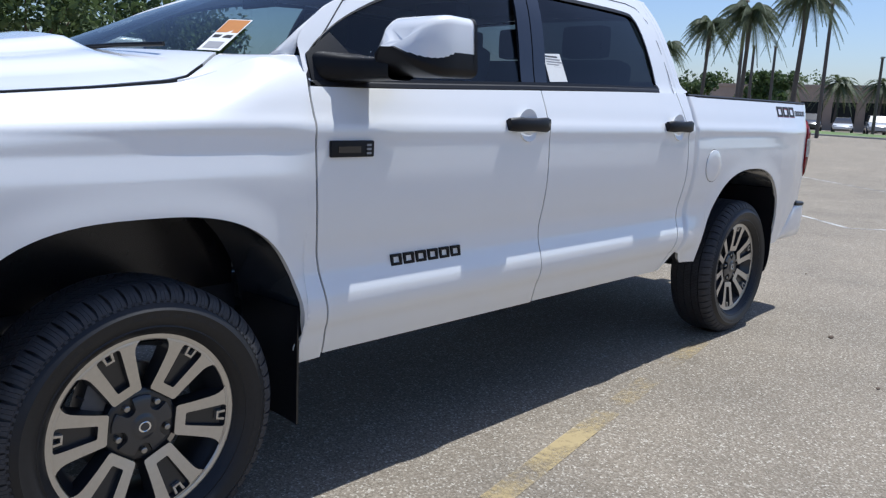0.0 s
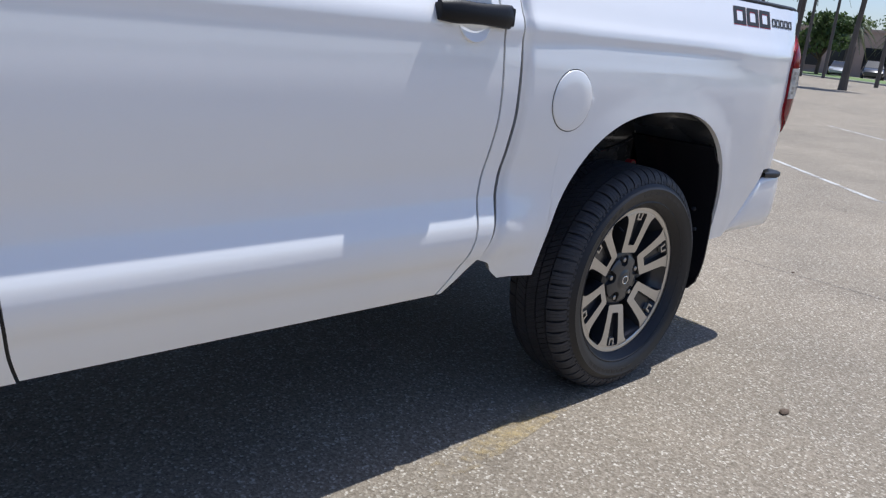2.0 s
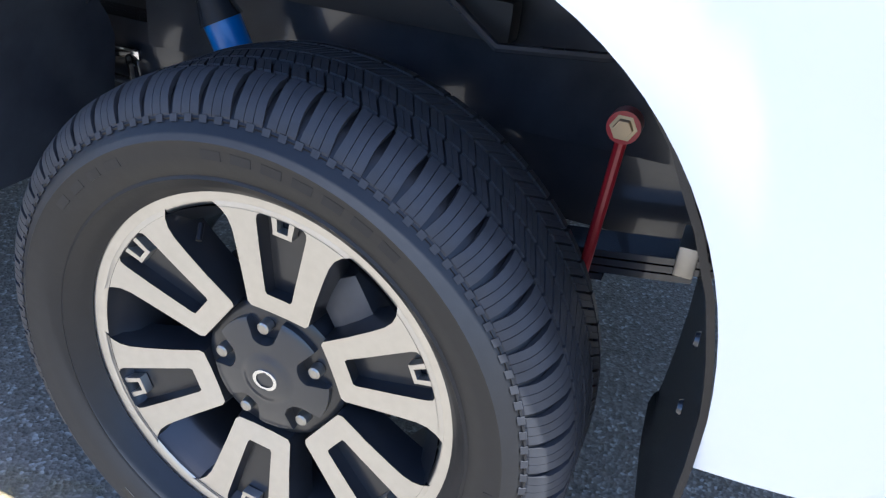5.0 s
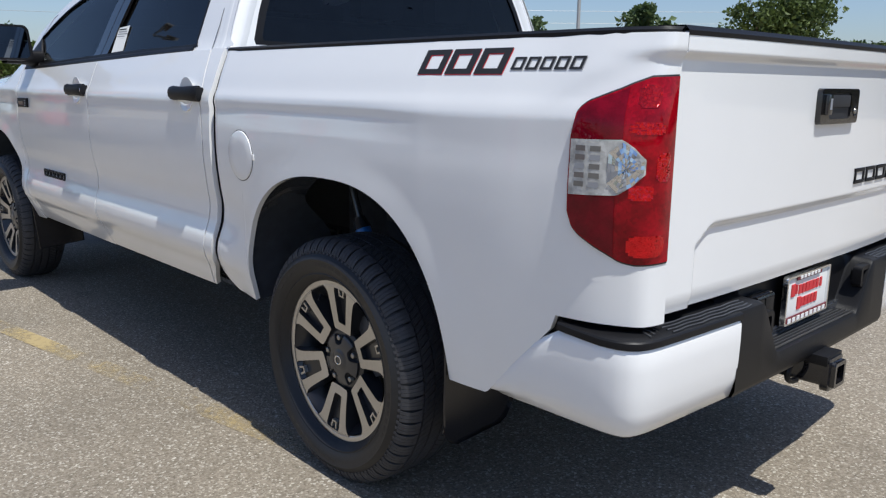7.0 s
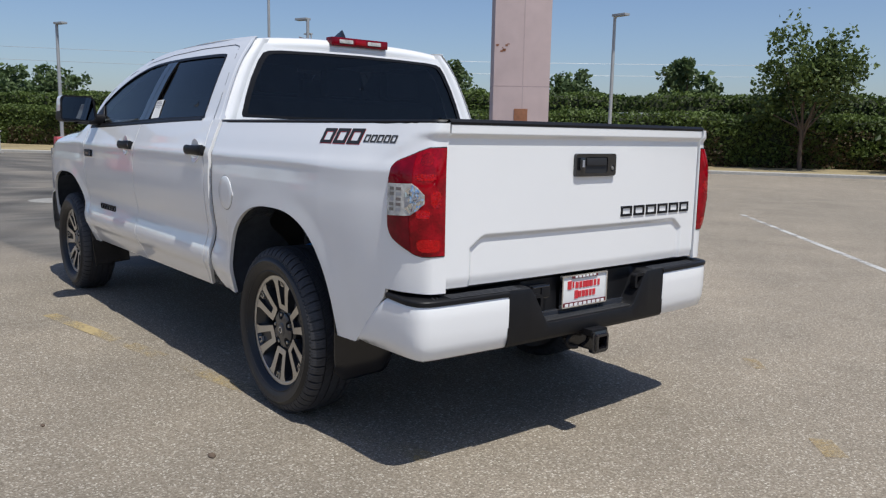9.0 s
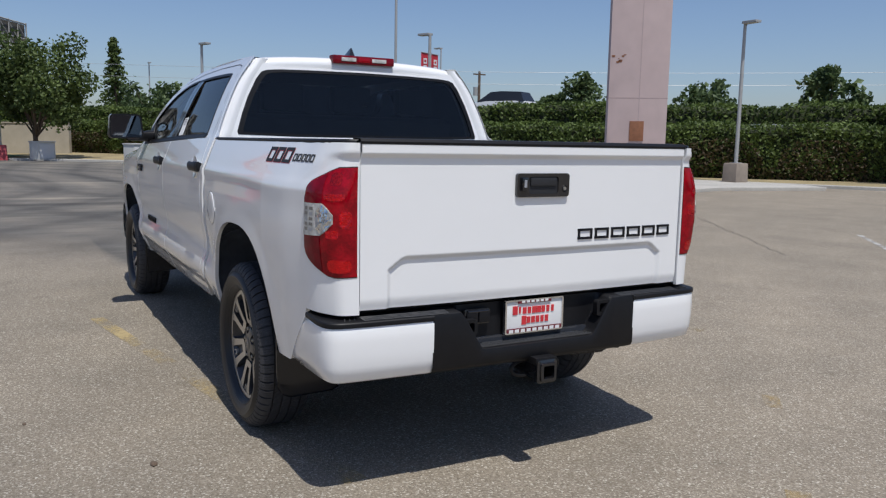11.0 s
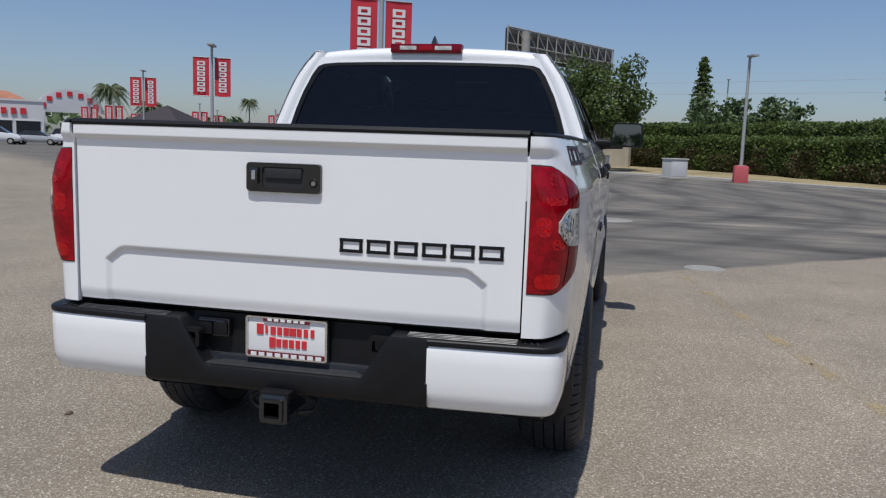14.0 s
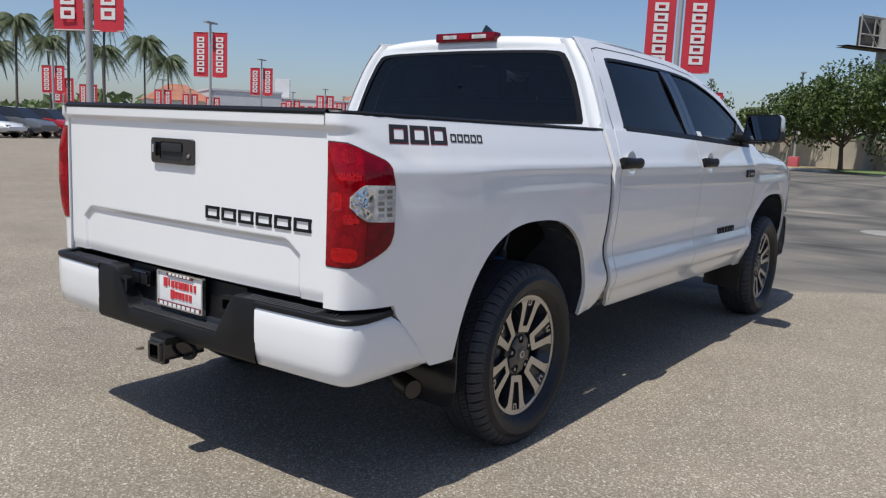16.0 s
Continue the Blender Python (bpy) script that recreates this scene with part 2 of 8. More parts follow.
LETTER = plain("dark_letter_fill", (0.008, 0.008, 0.010), 0.5, vary=0.1, spec=0.25)


def lens_mat(name, col, rough, scale=150.0, low=0.8, high=1.25, bump=0.12):
    """A moulded lamp lens over its reflector: fine facets under a clear coat."""
    m, n, l, b = mat_new(name)
    tc, wv, bp = n.new("ShaderNodeTexCoord"), n.new("ShaderNodeTexVoronoi"), n.new("ShaderNodeBump")
    wv.inputs["Scale"].default_value = scale
    l.new(tc.outputs["Object"], wv.inputs["Vector"])
    big = n.new("ShaderNodeTexNoise")
    big.inputs["Scale"].default_value, big.inputs["Detail"].default_value = 22, 3
    l.new(tc.outputs["Object"], big.inputs["Vector"])
    rp, rb = n.new("ShaderNodeMapRange"), n.new("ShaderNodeMapRange")
    rp.inputs["To Min"].default_value, rp.inputs["To Max"].default_value = low, high
    rb.inputs["From Min"].default_value, rb.inputs["From Max"].default_value = 0.35, 0.65
    rb.inputs["To Min"].default_value, rb.inputs["To Max"].default_value = 0.75, 1.25
    bw, mu = n.new("ShaderNodeRGBToBW"), n.new("ShaderNodeMath")
    mu.operation = "MULTIPLY"
    l.new(wv.outputs["Color"], bw.inputs[0])
    l.new(bw.outputs[0], rp.inputs["Value"])
    l.new(big.outputs["Fac"], rb.inputs["Value"])
    l.new(rp.outputs[0], mu.inputs[0])
    l.new(rb.outputs[0], mu.inputs[1])
    sc = n.new("ShaderNodeVectorMath")
    sc.operation = "SCALE"
    sc.inputs[0].default_value = col
    l.new(mu.outputs[0], sc.inputs["Scale"])
    l.new(sc.outputs[0], b.inputs["Base Color"])
    bp.inputs["Strength"].default_value, bp.inputs["Distance"].default_value = bump, 0.002
    l.new(wv.outputs["Distance"], bp.inputs["Height"])
    l.new(bp.outputs[0], b.inputs["Normal"])
    b.inputs["Roughness"].default_value, b.inputs["Metallic"].default_value = rough, 0.0
    b.inputs["Specular IOR Level"].default_value = 0.0
    b.inputs["Coat Weight"].default_value, b.inputs["Coat Roughness"].default_value = 0.6, 0.02
    return m


REDLENS = lens_mat("red_lamp_lens", (0.27, 0.0014, 0.008), 0.3)
REDFACET = plain("red_reflector_facets", (0.90, 0.008, 0.016), 0.10, metal=0.9, coat=0.6, vary=0.25, scale=60)
REDSHELL = lens_mat("dark_red_lens", (0.17, 0.0012, 0.009), 0.3, 220, 0.9, 1.1)
CLEARLENS = lens_mat("clear_lamp_lens", (0.50, 0.49, 0.46), 0.25, 120, 0.85, 1.15)
HEADLENS = lens_mat("headlamp_lens", (0.30, 0.31, 0.33), 0.15)


# ---- mesh helpers ----
class Geo:
    """Collects faces for one mesh."""

    def __init__(self):
        self.v, self.f = [], []

    def add(self, verts, faces, flip=False):
        o = len(self.v)
        self.v.extend([tuple(p) for p in verts])
        self.f.extend([tuple(o + i for i in (reversed(q) if flip else q)) for q in faces])
        return self

    def grid(self, pts, flip=False, loop_u=False, loop_v=False):
        nu, nv = len(pts), len(pts[0])
        faces = []
        for i in range(nu if loop_u else nu - 1):
            for j in range(nv if loop_v else nv - 1):
                a, c = (i + 1) % nu, (j + 1) % nv
                faces.append((i * nv + j, a * nv + j, a * nv + c, i * nv + c))
        return self.add([p for row in pts for p in row], faces, flip)

    def box(self, c, s, m=None):
        m = m or Matrix()
        vs = [m @ Vector((c[0] + s[0] * i / 2, c[1] + s[1] * j / 2, c[2] + s[2] * k / 2)) for i in (-1, 1) for j in (-1, 1) for k in (-1, 1)]
        return self.add(vs, [(0, 1, 3, 2), (4, 6, 7, 5), (0, 4, 5, 1), (2, 3, 7, 6), (0, 2, 6, 4), (1, 5, 7, 3)])

    def tube(self, pts, r, n=12, cap=True):
        pts = [Vector(p) for p in pts]
        rr = r if isinstance(r, (list, tuple)) else [r] * len(pts)
        rows = []
        side = None
        for i, p in enumerate(pts):
            d = (pts[min(i + 1, len(pts) - 1)] - pts[max(i - 1, 0)]).normalized()
            a = d.orthogonal().normalized() if side is None else (side - d * side.dot(d)).normalized()
            side = a
            b = d.cross(a)
            rows.append([p + (a * math.cos(2 * math.pi * k / n) + b * math.sin(2 * math.pi * k / n)) * rr[i] for k in range(n)])
        self.grid(rows, loop_v=True)
        if cap:
            self.add(rows[0], [tuple(range(n))])
            self.add(rows[-1], [tuple(reversed(range(n)))])
        return self

    def lathe(self, prof, n=64, m=None):
        """Turns (radius, y) about the Y axis."""
        m = m or Matrix()
        rows = [[m @ Vector((r * math.cos(2 * math.pi * k / n), y, r * math.sin(2 * math.pi * k / n))) for r, y in prof] for k in range(n)]
        return self.grid(rows, loop_u=True)

    def prism(self, poly, a, b):
        """poly: points; extruded from offset a to offset b (vectors)."""
        n = len(poly)
        a, b = Vector(a), Vector(b)
        vs = [Vector(p) + a for p in poly] + [Vector(p) + b for p in poly]
        fs = [tuple(reversed(range(n))), tuple(range(n, 2 * n))] + [(i, (i + 1) % n, n + (i + 1) % n, n + i) for i in range(n)]
        return self.add(vs, fs)

    def mesh(self, name, smooth=True, angle=32, bevel=0.0, weld=True):
        me = bpy.data.meshes.new(name)
        me.from_pydata(self.v, [], self.f)
        bm = bmesh.new()
        bm.from_mesh(me)
        if weld:
            bmesh.ops.remove_doubles(bm, verts=bm.verts, dist=0.0002)
        bmesh.ops.recalc_face_normals(bm, faces=bm.faces)
        if bevel:
            ed = [e for e in bm.edges if len(e.link_faces) == 2 and e.calc_face_angle(0) > radians(40)]
            bmesh.ops.bevel(bm, geom=ed, offset=bevel, segments=2, affect="EDGES", profile=0.7)
        bm.to_mesh(me)
        bm.free()
        if smooth:
            me.polygons.foreach_set("use_smooth", [True] * len(me.polygons))
            me.set_sharp_from_angle(angle=radians(angle))
        me.update()
        return me


def quick_mesh(name, geo, smooth=False):
    """A large mesh straight from its lists."""
    me = bpy.data.meshes.new(name)
    me.from_pydata(geo.v, [], geo.f)
    if smooth:
        me.polygons.foreach_set("use_smooth", [True] * len(me.polygons))
    me.update()
    return me


def part(name, geo, material, parent=None, label="", bevel=0.0, angle=32, smooth=True, weld=True):
    me = geo.mesh(name, smooth, angle, bevel, weld) if isinstance(geo, Geo) else geo
    if material and not me.materials:
        me.materials.append(material)
    ob = new(name, me)
    ob.parent = parent
    if label:
        tagged(ob, label)
    return ob


def thing(name, label, category, group="", kind=""):
    return tagged(new(name), label, category, group, kind)


def skirted(pts, depth, flip=False):
    """A surface of rows of points with its rim turned back by depth."""
    P = np.array(pts, float)
    du, dv = np.gradient(P, axis=0), np.gradient(P, axis=1)
    nrm = np.cross(du, dv)
    nrm /= np.linalg.norm(nrm, axis=2, keepdims=True) + 1e-9
    if flip:
        nrm = -nrm
    back = P - nrm * depth
    g = Geo()
    g.grid(P.tolist())
    for a, b in ((P[0], back[0]), (P[-1], back[-1]), (P[:, 0], back[:, 0]), (P[:, -1], back[:, -1])):
        g.grid([a.tolist(), b.tolist()])
    return g


def smooth01(a, b, x):
    t = np.clip((x - a) / (b - a), 0, 1)
    return t * t * (3 - 2 * t)


def curve_interp(xs, ys):
    """A smooth curve through the points that makes no overshoot."""
    xs, ys = np.array(xs, float), np.array(ys, float)
    h, d = np.diff(xs), np.diff(ys) / np.diff(xs)
    m = np.zeros_like(xs)
    m[0], m[-1] = d[0], d[-1]
    for i in range(1, len(xs) - 1):
        if d[i - 1] * d[i] > 0:
            w1, w2 = 2 * h[i] + h[i - 1], h[i] + 2 * h[i - 1]
            m[i] = (w1 + w2) / (w1 / d[i - 1] + w2 / d[i])

    def f(x):
        x = np.clip(np.asarray(x, float), xs[0], xs[-1])
        i = np.clip(np.searchsorted(xs, x, side="right") - 1, 0, len(xs) - 2)
        t = (x - xs[i]) / h[i]
        return (ys[i] * (2 * t**3 - 3 * t**2 + 1) + m[i] * h[i] * (t**3 - 2 * t**2 + t) + ys[i + 1] * (3 * t**2 - 2 * t**3) + m[i + 1] * h[i] * (t**3 - t**2))

    return f


# ---- the pickup truck: x ahead, y to its left, rear axle at x = 0 ----
truck = thing("pickup_truck", "white crew cab pickup truck with black and silver wheels, parked", "pickup truck")
FRONT = 3.70
body_y = curve_interp([0.42, 0.47, 0.52, 0.57, 0.60, 0.63, 0.655, 0.68, 0.71, 0.74, 0.77, 0.81, 0.90, 1.00, 1.06, 1.12, 1.18, 1.205, 1.225, 1.26, 1.31, 1.36, 1.41],
                      [0.893, 0.918, 0.942, 0.963, 0.9800, 0.9905, 0.9945, 0.9930, 0.9855, 0.9760, 0.9690, 0.9675, 0.982, 0.994, 0.9955, 0.994, 0.992, 0.994, 0.991, 0.976, 0.957, 0.936, 0.914])
plain_y = curve_interp([0.42, 0.50, 0.60, 0.70, 0.80, 0.90, 1.00, 1.06, 1.15, 1.205, 1.225, 1.26, 1.31, 1.36, 1.41],
                       [0.930, 0.945, 0.962, 0.975, 0.985, 0.993, 0.998, 0.999, 0.996, 0.996, 0.991, 0.976, 0.957, 0.936, 0.914])
corner_in = curve_interp([-1.095, -1.0935, -1.089, -1.08, -1.05, -1.02, -0.98, -0.93, -0.85, -0.70, -0.45], [0.189, 0.168, 0.138, 0.113, 0.087, 0.070, 0.052, 0.040, 0.029, 0.011, 0.0])
belt_z = curve_interp([0.5, 1.0, 2.0, 3.1, 3.4], [1.405, 1.398, 1.372, 1.342, 1.34])
BED_TOP = 1.392


def flare(x, z):
    out = 0.0
    for xc in (-0.02, FRONT):
        r = np.hypot((x - xc) * 0.98, z - 0.45)
        out = out + 0.007 * smooth01(0.66, 0.54, r) * smooth01(1.15, 0.95, z)
    return out


def side_y(x, z):
    """Half the width of the lower body at a place of its side."""
    x, z = np.asarray(x, float), np.asarray(z, float)
    mid = smooth01(0.42, 0.70, x) * smooth01(3.40, 3.14, x)
    y = body_y(z) * mid + plain_y(z) * (1 - mid)
    floor_ = np.where(x < 2, 1.125, 1.085)
    dip = smooth01(1.235, 1.19, z) * np.clip((z - floor_ + 0.004) / 0.065, 0, 1) ** 1.15
    win = 0.75 * smooth01(-0.62, -0.12, x - (z - 1.18)) * smooth01(0.9, 0.5, x) + smooth01(3.12, 3.32, x) * smooth01(4.5, 4.1, x)
    y = y - 0.0085 * dip * win + flare(x, z)
    y = y - np.where(x < -0.45, corner_in(x) * (y - 0.809) / 0.189, 0)
    y = y - 0.016 * smooth01(0.684, 0.716, x) ** 2 * (x < 0.7165)
    crease = np.interp(x, [-1.09, -1.04, -0.95, -0.90, -0.84], [1.346, 1.336, 1.292, 1.262, 1.235])
    y = y + 0.005 * smooth01(crease - 0.02, crease + 0.02, z) * smooth01(-0.78, -0.98, x)
    nose = np.clip((x - 4.05) / 0.5, 0, 1)
    y = y - 0.14 * nose**2.2
    return y


def arch(xc, top, wf, wr, nf, nr, zc=0.45):
    def f(x):
        d = np.asarray(x, float) - xc
        q = np.clip(np.where(d > 0, d / wf, -d / wr), 0, 1)
        e = np.where(d > 0, nf, nr)
        return zc + (top - zc) * (1 - q**e) ** (1 / e)
    return f


rear_arch = arch(-0.02, 0.997, 0.540, 0.508, 2.5, 2.5)
front_arch = arch(3.71, 0.983, 0.51, 0.52, 2.8, 2.8)


def arch_columns(xc, wf, wr, nf, nr, n=26):
    a = np.linspace(0.0, math.pi / 2, n)
    return sorted(set(np.round(np.concatenate([xc + wf * np.sin(a) ** (2 / nf), xc - wr * np.sin(a) ** (2 / nr)]), 5)))


def side_panel(name, side, xs, xa, xb, zlo, zhi, nz=92, depth=0.018, y_of=side_y, label=""):
    """A body panel. xs: its columns, ahead from the rear; xa and xb move its rear and front edge with the height."""
    xs = np.array(xs, float)
    u = (xs - xs[0]) / (xs[-1] - xs[0])
    rows = []
    for x0, k in zip(xs, u):
        lo, hi = float(zlo(x0)), float(zhi(x0))
        brk = min(1.30, hi - 0.03)
        z = np.concatenate([np.linspace(lo, brk, nz - 12, endpoint=False), np.linspace(brk, hi, 12)])
        x = (1 - k) * xa(z) + k * xb(z) if xa else np.full_like(z, x0)
        if name == "front_fender":
            x = x0 + max(0.0, (3.19 - x0) / 0.025) * (xa(z) - 3.165)
        y = y_of(x, z) * side
        if name == "bedside":
            x = x + np.clip((x0 - 0.60) / 0.116, 0, 1) * (bed_front(z) - 0.716)
            x = x - 0.014 * smooth01(1.333, 1.357, z) * smooth01(-0.96, -1.085, x)
        rows.append(np.stack([x, y, z], 1))
    return part(name, skirted(rows, depth, side > 0), PAINT, truck, label, angle=40)


def bed_bottom(x):
    x = np.asarray(x, float)
    z = np.where(x > 0.515, np.interp(x, [0.515, 0.61, 0.64, 0.665, 0.69, 0.716], [0.490, 0.497, 0.498, 0.520, 0.562, 0.572]), np.maximum(rear_arch(x), 0.49))
    z = np.where(x < -0.527, 0.484 + np.clip((-0.660 - x) / 0.215, 0, 1) * 0.228, z)
    return np.where(x < -0.875, 0.750, z)


bed_cols = [-1.0948, -1.094, -1.0925, -1.09, -1.086, -1.082, -1.07, -1.055, -1.035, -1.01, -0.98, -0.95, -0.915, -0.89, -0.875, -0.86, -0.82, -0.78, -0.74, -0.70, -0.665, -0.655, -0.62, -0.58]
bed_cols += [x for x in arch_columns(-0.02, 0.540, 0.508, 2.5, 2.5) if x > -0.57] + [0.54, 0.58, 0.61, 0.64, 0.67, 0.688, 0.698, 0.706, 0.712, 0.716]
seam_fender = curve_interp([0.45, 0.7, 1.1, 1.30, 1.44], [3.075, 3.120, 3.160, 3.158, 3.128])
seam_mid = curve_interp([0.45, 0.55, 0.70, 1.0, 1.38], [1.945, 1.975, 1.995, 1.990, 1.985])
seam_rear = curve_interp([0.45, 0.535, 0.60, 0.68, 0.735, 0.87, 0.99, 1.15, 1.41], [0.905, 0.862, 0.836, 0.823, 0.818, 0.800, 0.789, 0.795, 0.835])
bed_front = curve_interp([0.55, 0.575, 0.63, 0.70, 0.80, 0.92, 1.0, 1.15, 1.40], [0.774, 0.764, 0.745, 0.732, 0.719, 0.705, 0.700, 0.704, 0.716])
cab_back = curve_interp([0.45, 0.54, 0.585, 0.635, 0.70, 0.785, 0.89, 1.0, 1.15, 1.41], [0.895, 0.822, 0.786, 0.768, 0.757, 0.750, 0.738, 0.730, 0.730, 0.733])
rear_door_lo, front_door_lo = (lambda x: 0.478 + 0 * x), (lambda x: 0.474 + 0 * x)


def off(f, d):
    return lambda z: f(z) + d


def fender_top(x):
    return np.interp(x, [3.1, 3.2, 3.3, 3.42, 3.5, 3.56, 3.75, 4.1, 4.55], [1.432, 1.430, 1.415, 1.366, 1.340, 1.330, 1.309, 1.278, 1.212])


def fender_y(x, z):
    top = fender_top(x)
    k = np.clip((z - (top - 0.13)) / 0.13, 0, 1)
    return side_y(x, np.minimum(z, 1.41)) - (0.03 + 0.07 * smooth01(3.15, 3.5, x)) * k**2.6


def fender_lo(x):
    x = np.asarray(x, float)
    z = np.where(x < 3.1895, 0.460, np.maximum(front_arch(x), 0.46))
    return np.where(x > 4.23, 0.80, z)


fen_cols = [3.165, 3.170, 3.175, 3.180, 3.185] + arch_columns(3.71, 0.51, 0.52, 2.8, 2.8) + [4.25, 4.30, 4.36, 4.42, 4.48, 4.53]
for side in (1, -1):
    bedside = side_panel("bedside", side, bed_cols, None, None, bed_bottom, lambda x: BED_TOP)
    side_panel("cab_corner", side, np.linspace(0.733, 0.78, 6), cab_back, off(seam_rear, -0.004), rear_door_lo, lambda x: 1.405)
    rear_door = side_panel("rear_door", side, np.linspace(0.79, 1.99, 34), off(seam_rear, 0.004), off(seam_mid, -0.0035), rear_door_lo, lambda x: float(belt_z(x)))
    front_door = side_panel("front_door", side, np.linspace(1.99, 3.15, 34), off(seam_mid, 0.0035), off(seam_fender, -0.004), front_door_lo, lambda x: float(belt_z(x)))
    side_panel("front_fender", side, fen_cols, lambda z: seam_fender(z) + 0.004, lambda z: 4.53 + 0 * z, fender_lo, fender_top, y_of=fender_y)
    if side > 0:
        left_bedside, left_doors = bedside, (rear_door, front_door)
    else:
        right_doors = (rear_door, front_door)
    for sm, zt, half, deep, z0 in ((seam_mid, 1.37, 0.014, 0.010, 0.485), (seam_fender, 1.40, 0.014, 0.010, 0.485), (seam_rear, 1.40, 0.014, 0.010, 0.485), (lambda z: 0.5 * (bed_front(z) + cab_back(z)), 1.39, 0.035, 0.030, 0.56)):
        rows = [[(float(sm(z)) + o, side * (float(side_y(float(sm(z)), z)) - deep), z) for o in (-half, half)] for z in np.linspace(z0, zt, 30)]
        part("panel_gap", Geo().grid(rows), INK, truck)
    # black strip drawn in for the shade under the sill, and inner rocker
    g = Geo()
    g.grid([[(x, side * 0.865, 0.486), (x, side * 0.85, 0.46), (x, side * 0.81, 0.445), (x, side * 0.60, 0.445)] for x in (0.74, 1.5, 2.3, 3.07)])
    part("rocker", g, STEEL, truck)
    # black rail cap on the bed side, with rounded edge
    rows = []
    for x in list(np.linspace(-1.098, -1.0, 10)) + list(np.linspace(-0.95, 0.70, 20)):
        y = float(side_y(x, BED_TOP))
        yi = max(y - 0.085, 0.814) if x < -1.03 else y - 0.085
        y = max(y, 0.824)
        rows.append([(x, side * (y + 0.001), BED_TOP - 0.004), (x, side * (y + 0.002), BED_TOP + 0.006), (x, side * (y - 0.008), BED_TOP + 0.013), (x, side * min(yi, y - 0.009), BED_TOP + 0.013), (x, side * (min(yi, y - 0.009) - 0.001), BED_TOP - 0.05)])
    part("bed_rail_cap", Geo().grid(rows), TRIM, truck, "black plastic bed rail cap")
    g = Geo()
    g.grid([[(x, side * 0.829, 1.03 + 0.36 * k) for k in (0, 1)] for x in (-1.05, 0.68)])
    part("bed_inner_wall", g, PAINT, truck)

part("bed_floor", Geo().box((-0.17, 0, 1.05), (1.74, 1.655, 0.04)), TRIM, truck)
part("bed_front_wall", Geo().box((0.690, 0, 1.16), (0.03, 1.66, 0.44)), PAINT, truck, bevel=0.005)


# ---- tailgate ----
def gate_x(y, z):
    x = -1.086 - 0.022 * (1 - np.clip(np.abs(y) / 0.806, 0, 1) ** 3)
    x = x - 0.018 * smooth01(1.335, 1.357, z)
    half = 0.615 + np.clip((0.968 - z) / 0.055, 0, 1) * 0.072
    k = smooth01(0.968, 0.945, z) * smooth01(half + 0.012, half - 0.012, np.abs(y))
    x = x + 0.014 * k
    return x + 0.008 * smooth01(0.795, 0.768, z)


ys = np.unique(np.concatenate([np.linspace(-0.8055, 0.8055, 75), np.linspace(0.58, 0.72, 22), -np.linspace(0.58, 0.72, 22)]))
zs = np.unique(np.concatenate([np.linspace(0.763, 1.396, 42), np.linspace(0.90, 0.985, 26), np.linspace(1.325, 1.365, 16)]))
Y, Z = np.meshgrid(ys, zs, indexing="ij")
gate = part("tailgate", skirted(np.stack([gate_x(Y, Z), Y, Z], 2), 0.025, True), PAINT, truck, angle=50)
rows = []
for y in np.linspace(-0.8112, 0.8112, 24):
    x = float(gate_x(y, 1.39))
    rows.append([(x - 0.001, y, 1.388), (x - 0.003, y, 1.398), (x + 0.008, y, 1.409), (x + 0.075, y, 1.411), (x + 0.085, y, 1.33)])
part("spoiler_cap", Geo().grid(rows), TRIM, gate, "black plastic cap along the top edge")
part("inner_skin", Geo().box((-1.045, 0, 1.09), (0.02, 1.55, 0.58)), PAINT, gate)
# handle: bezel ring, recess, paddle, camera, lock
GX = -1.112


def ring_poly(w, h, r, n=6):
    pts = []
    for cx, cz, a0 in ((w / 2 - r, h / 2 - r, 0), (-w / 2 + r, h / 2 - r, 90), (-w / 2 + r, -h / 2 + r, 180), (w / 2 - r, -h / 2 + r, 270)):
        pts += [(cx + r * math.cos(radians(a0 + 90 * i / n)), cz + r * math.sin(radians(a0 + 90 * i / n))) for i in range(n + 1)]
    return pts


def frame_ring(w, h, r, iw, ih, ir, cy, cz, x0, x1, xi):
    """A rounded frame on the tailgate: rim at x0, proud face at x1, inner edge going back to xi."""
    o, i = ring_poly(w, h, r), ring_poly(iw, ih, ir)
    rows = [[(x0, cy + a, cz + b) for a, b in o], [(x1, cy + a * 0.985, cz + b * 0.97) for a, b in o], [(x1, cy + a, cz + b) for a, b in i], [(xi, cy + a, cz + b) for a, b in i]]
    return Geo().grid(rows, loop_v=True)


handle = part("tailgate_handle", frame_ring(0.268, 0.100, 0.014, 0.15, 0.070, 0.012, 0.0, 1.231, GX + 0.01, GX - 0.010, GX + 0.02), GLOSSBLACK, gate, "gloss black handle bezel", angle=50)
part("recess", Geo().box((GX - 0.001, 0, 1.231), (0.006, 0.152, 0.072)), INK, handle)
part("paddle", Geo().box((GX - 0.006, 0.0, 1.245), (0.012, 0.132, 0.034)), INK, handle, bevel=0.006)
part("keyhole", Geo().lathe([(0, -0.003), (0.007, -0.003), (0.0085, 0)], 20, Matrix.Translation((GX - 0.0098, -0.108, 1.216)) @ Matrix.Rotation(radians(-90), 4, "Z")), NUTMETAL, handle)
part("lock_seat", Geo().lathe([(0.0085, 0), (0.013, -0.002), (0.015, 0)], 20, Matrix.Translation((GX - 0.0098, -0.108, 1.216)) @ Matrix.Rotation(radians(-90), 4, "Z")), TRIM, handle)
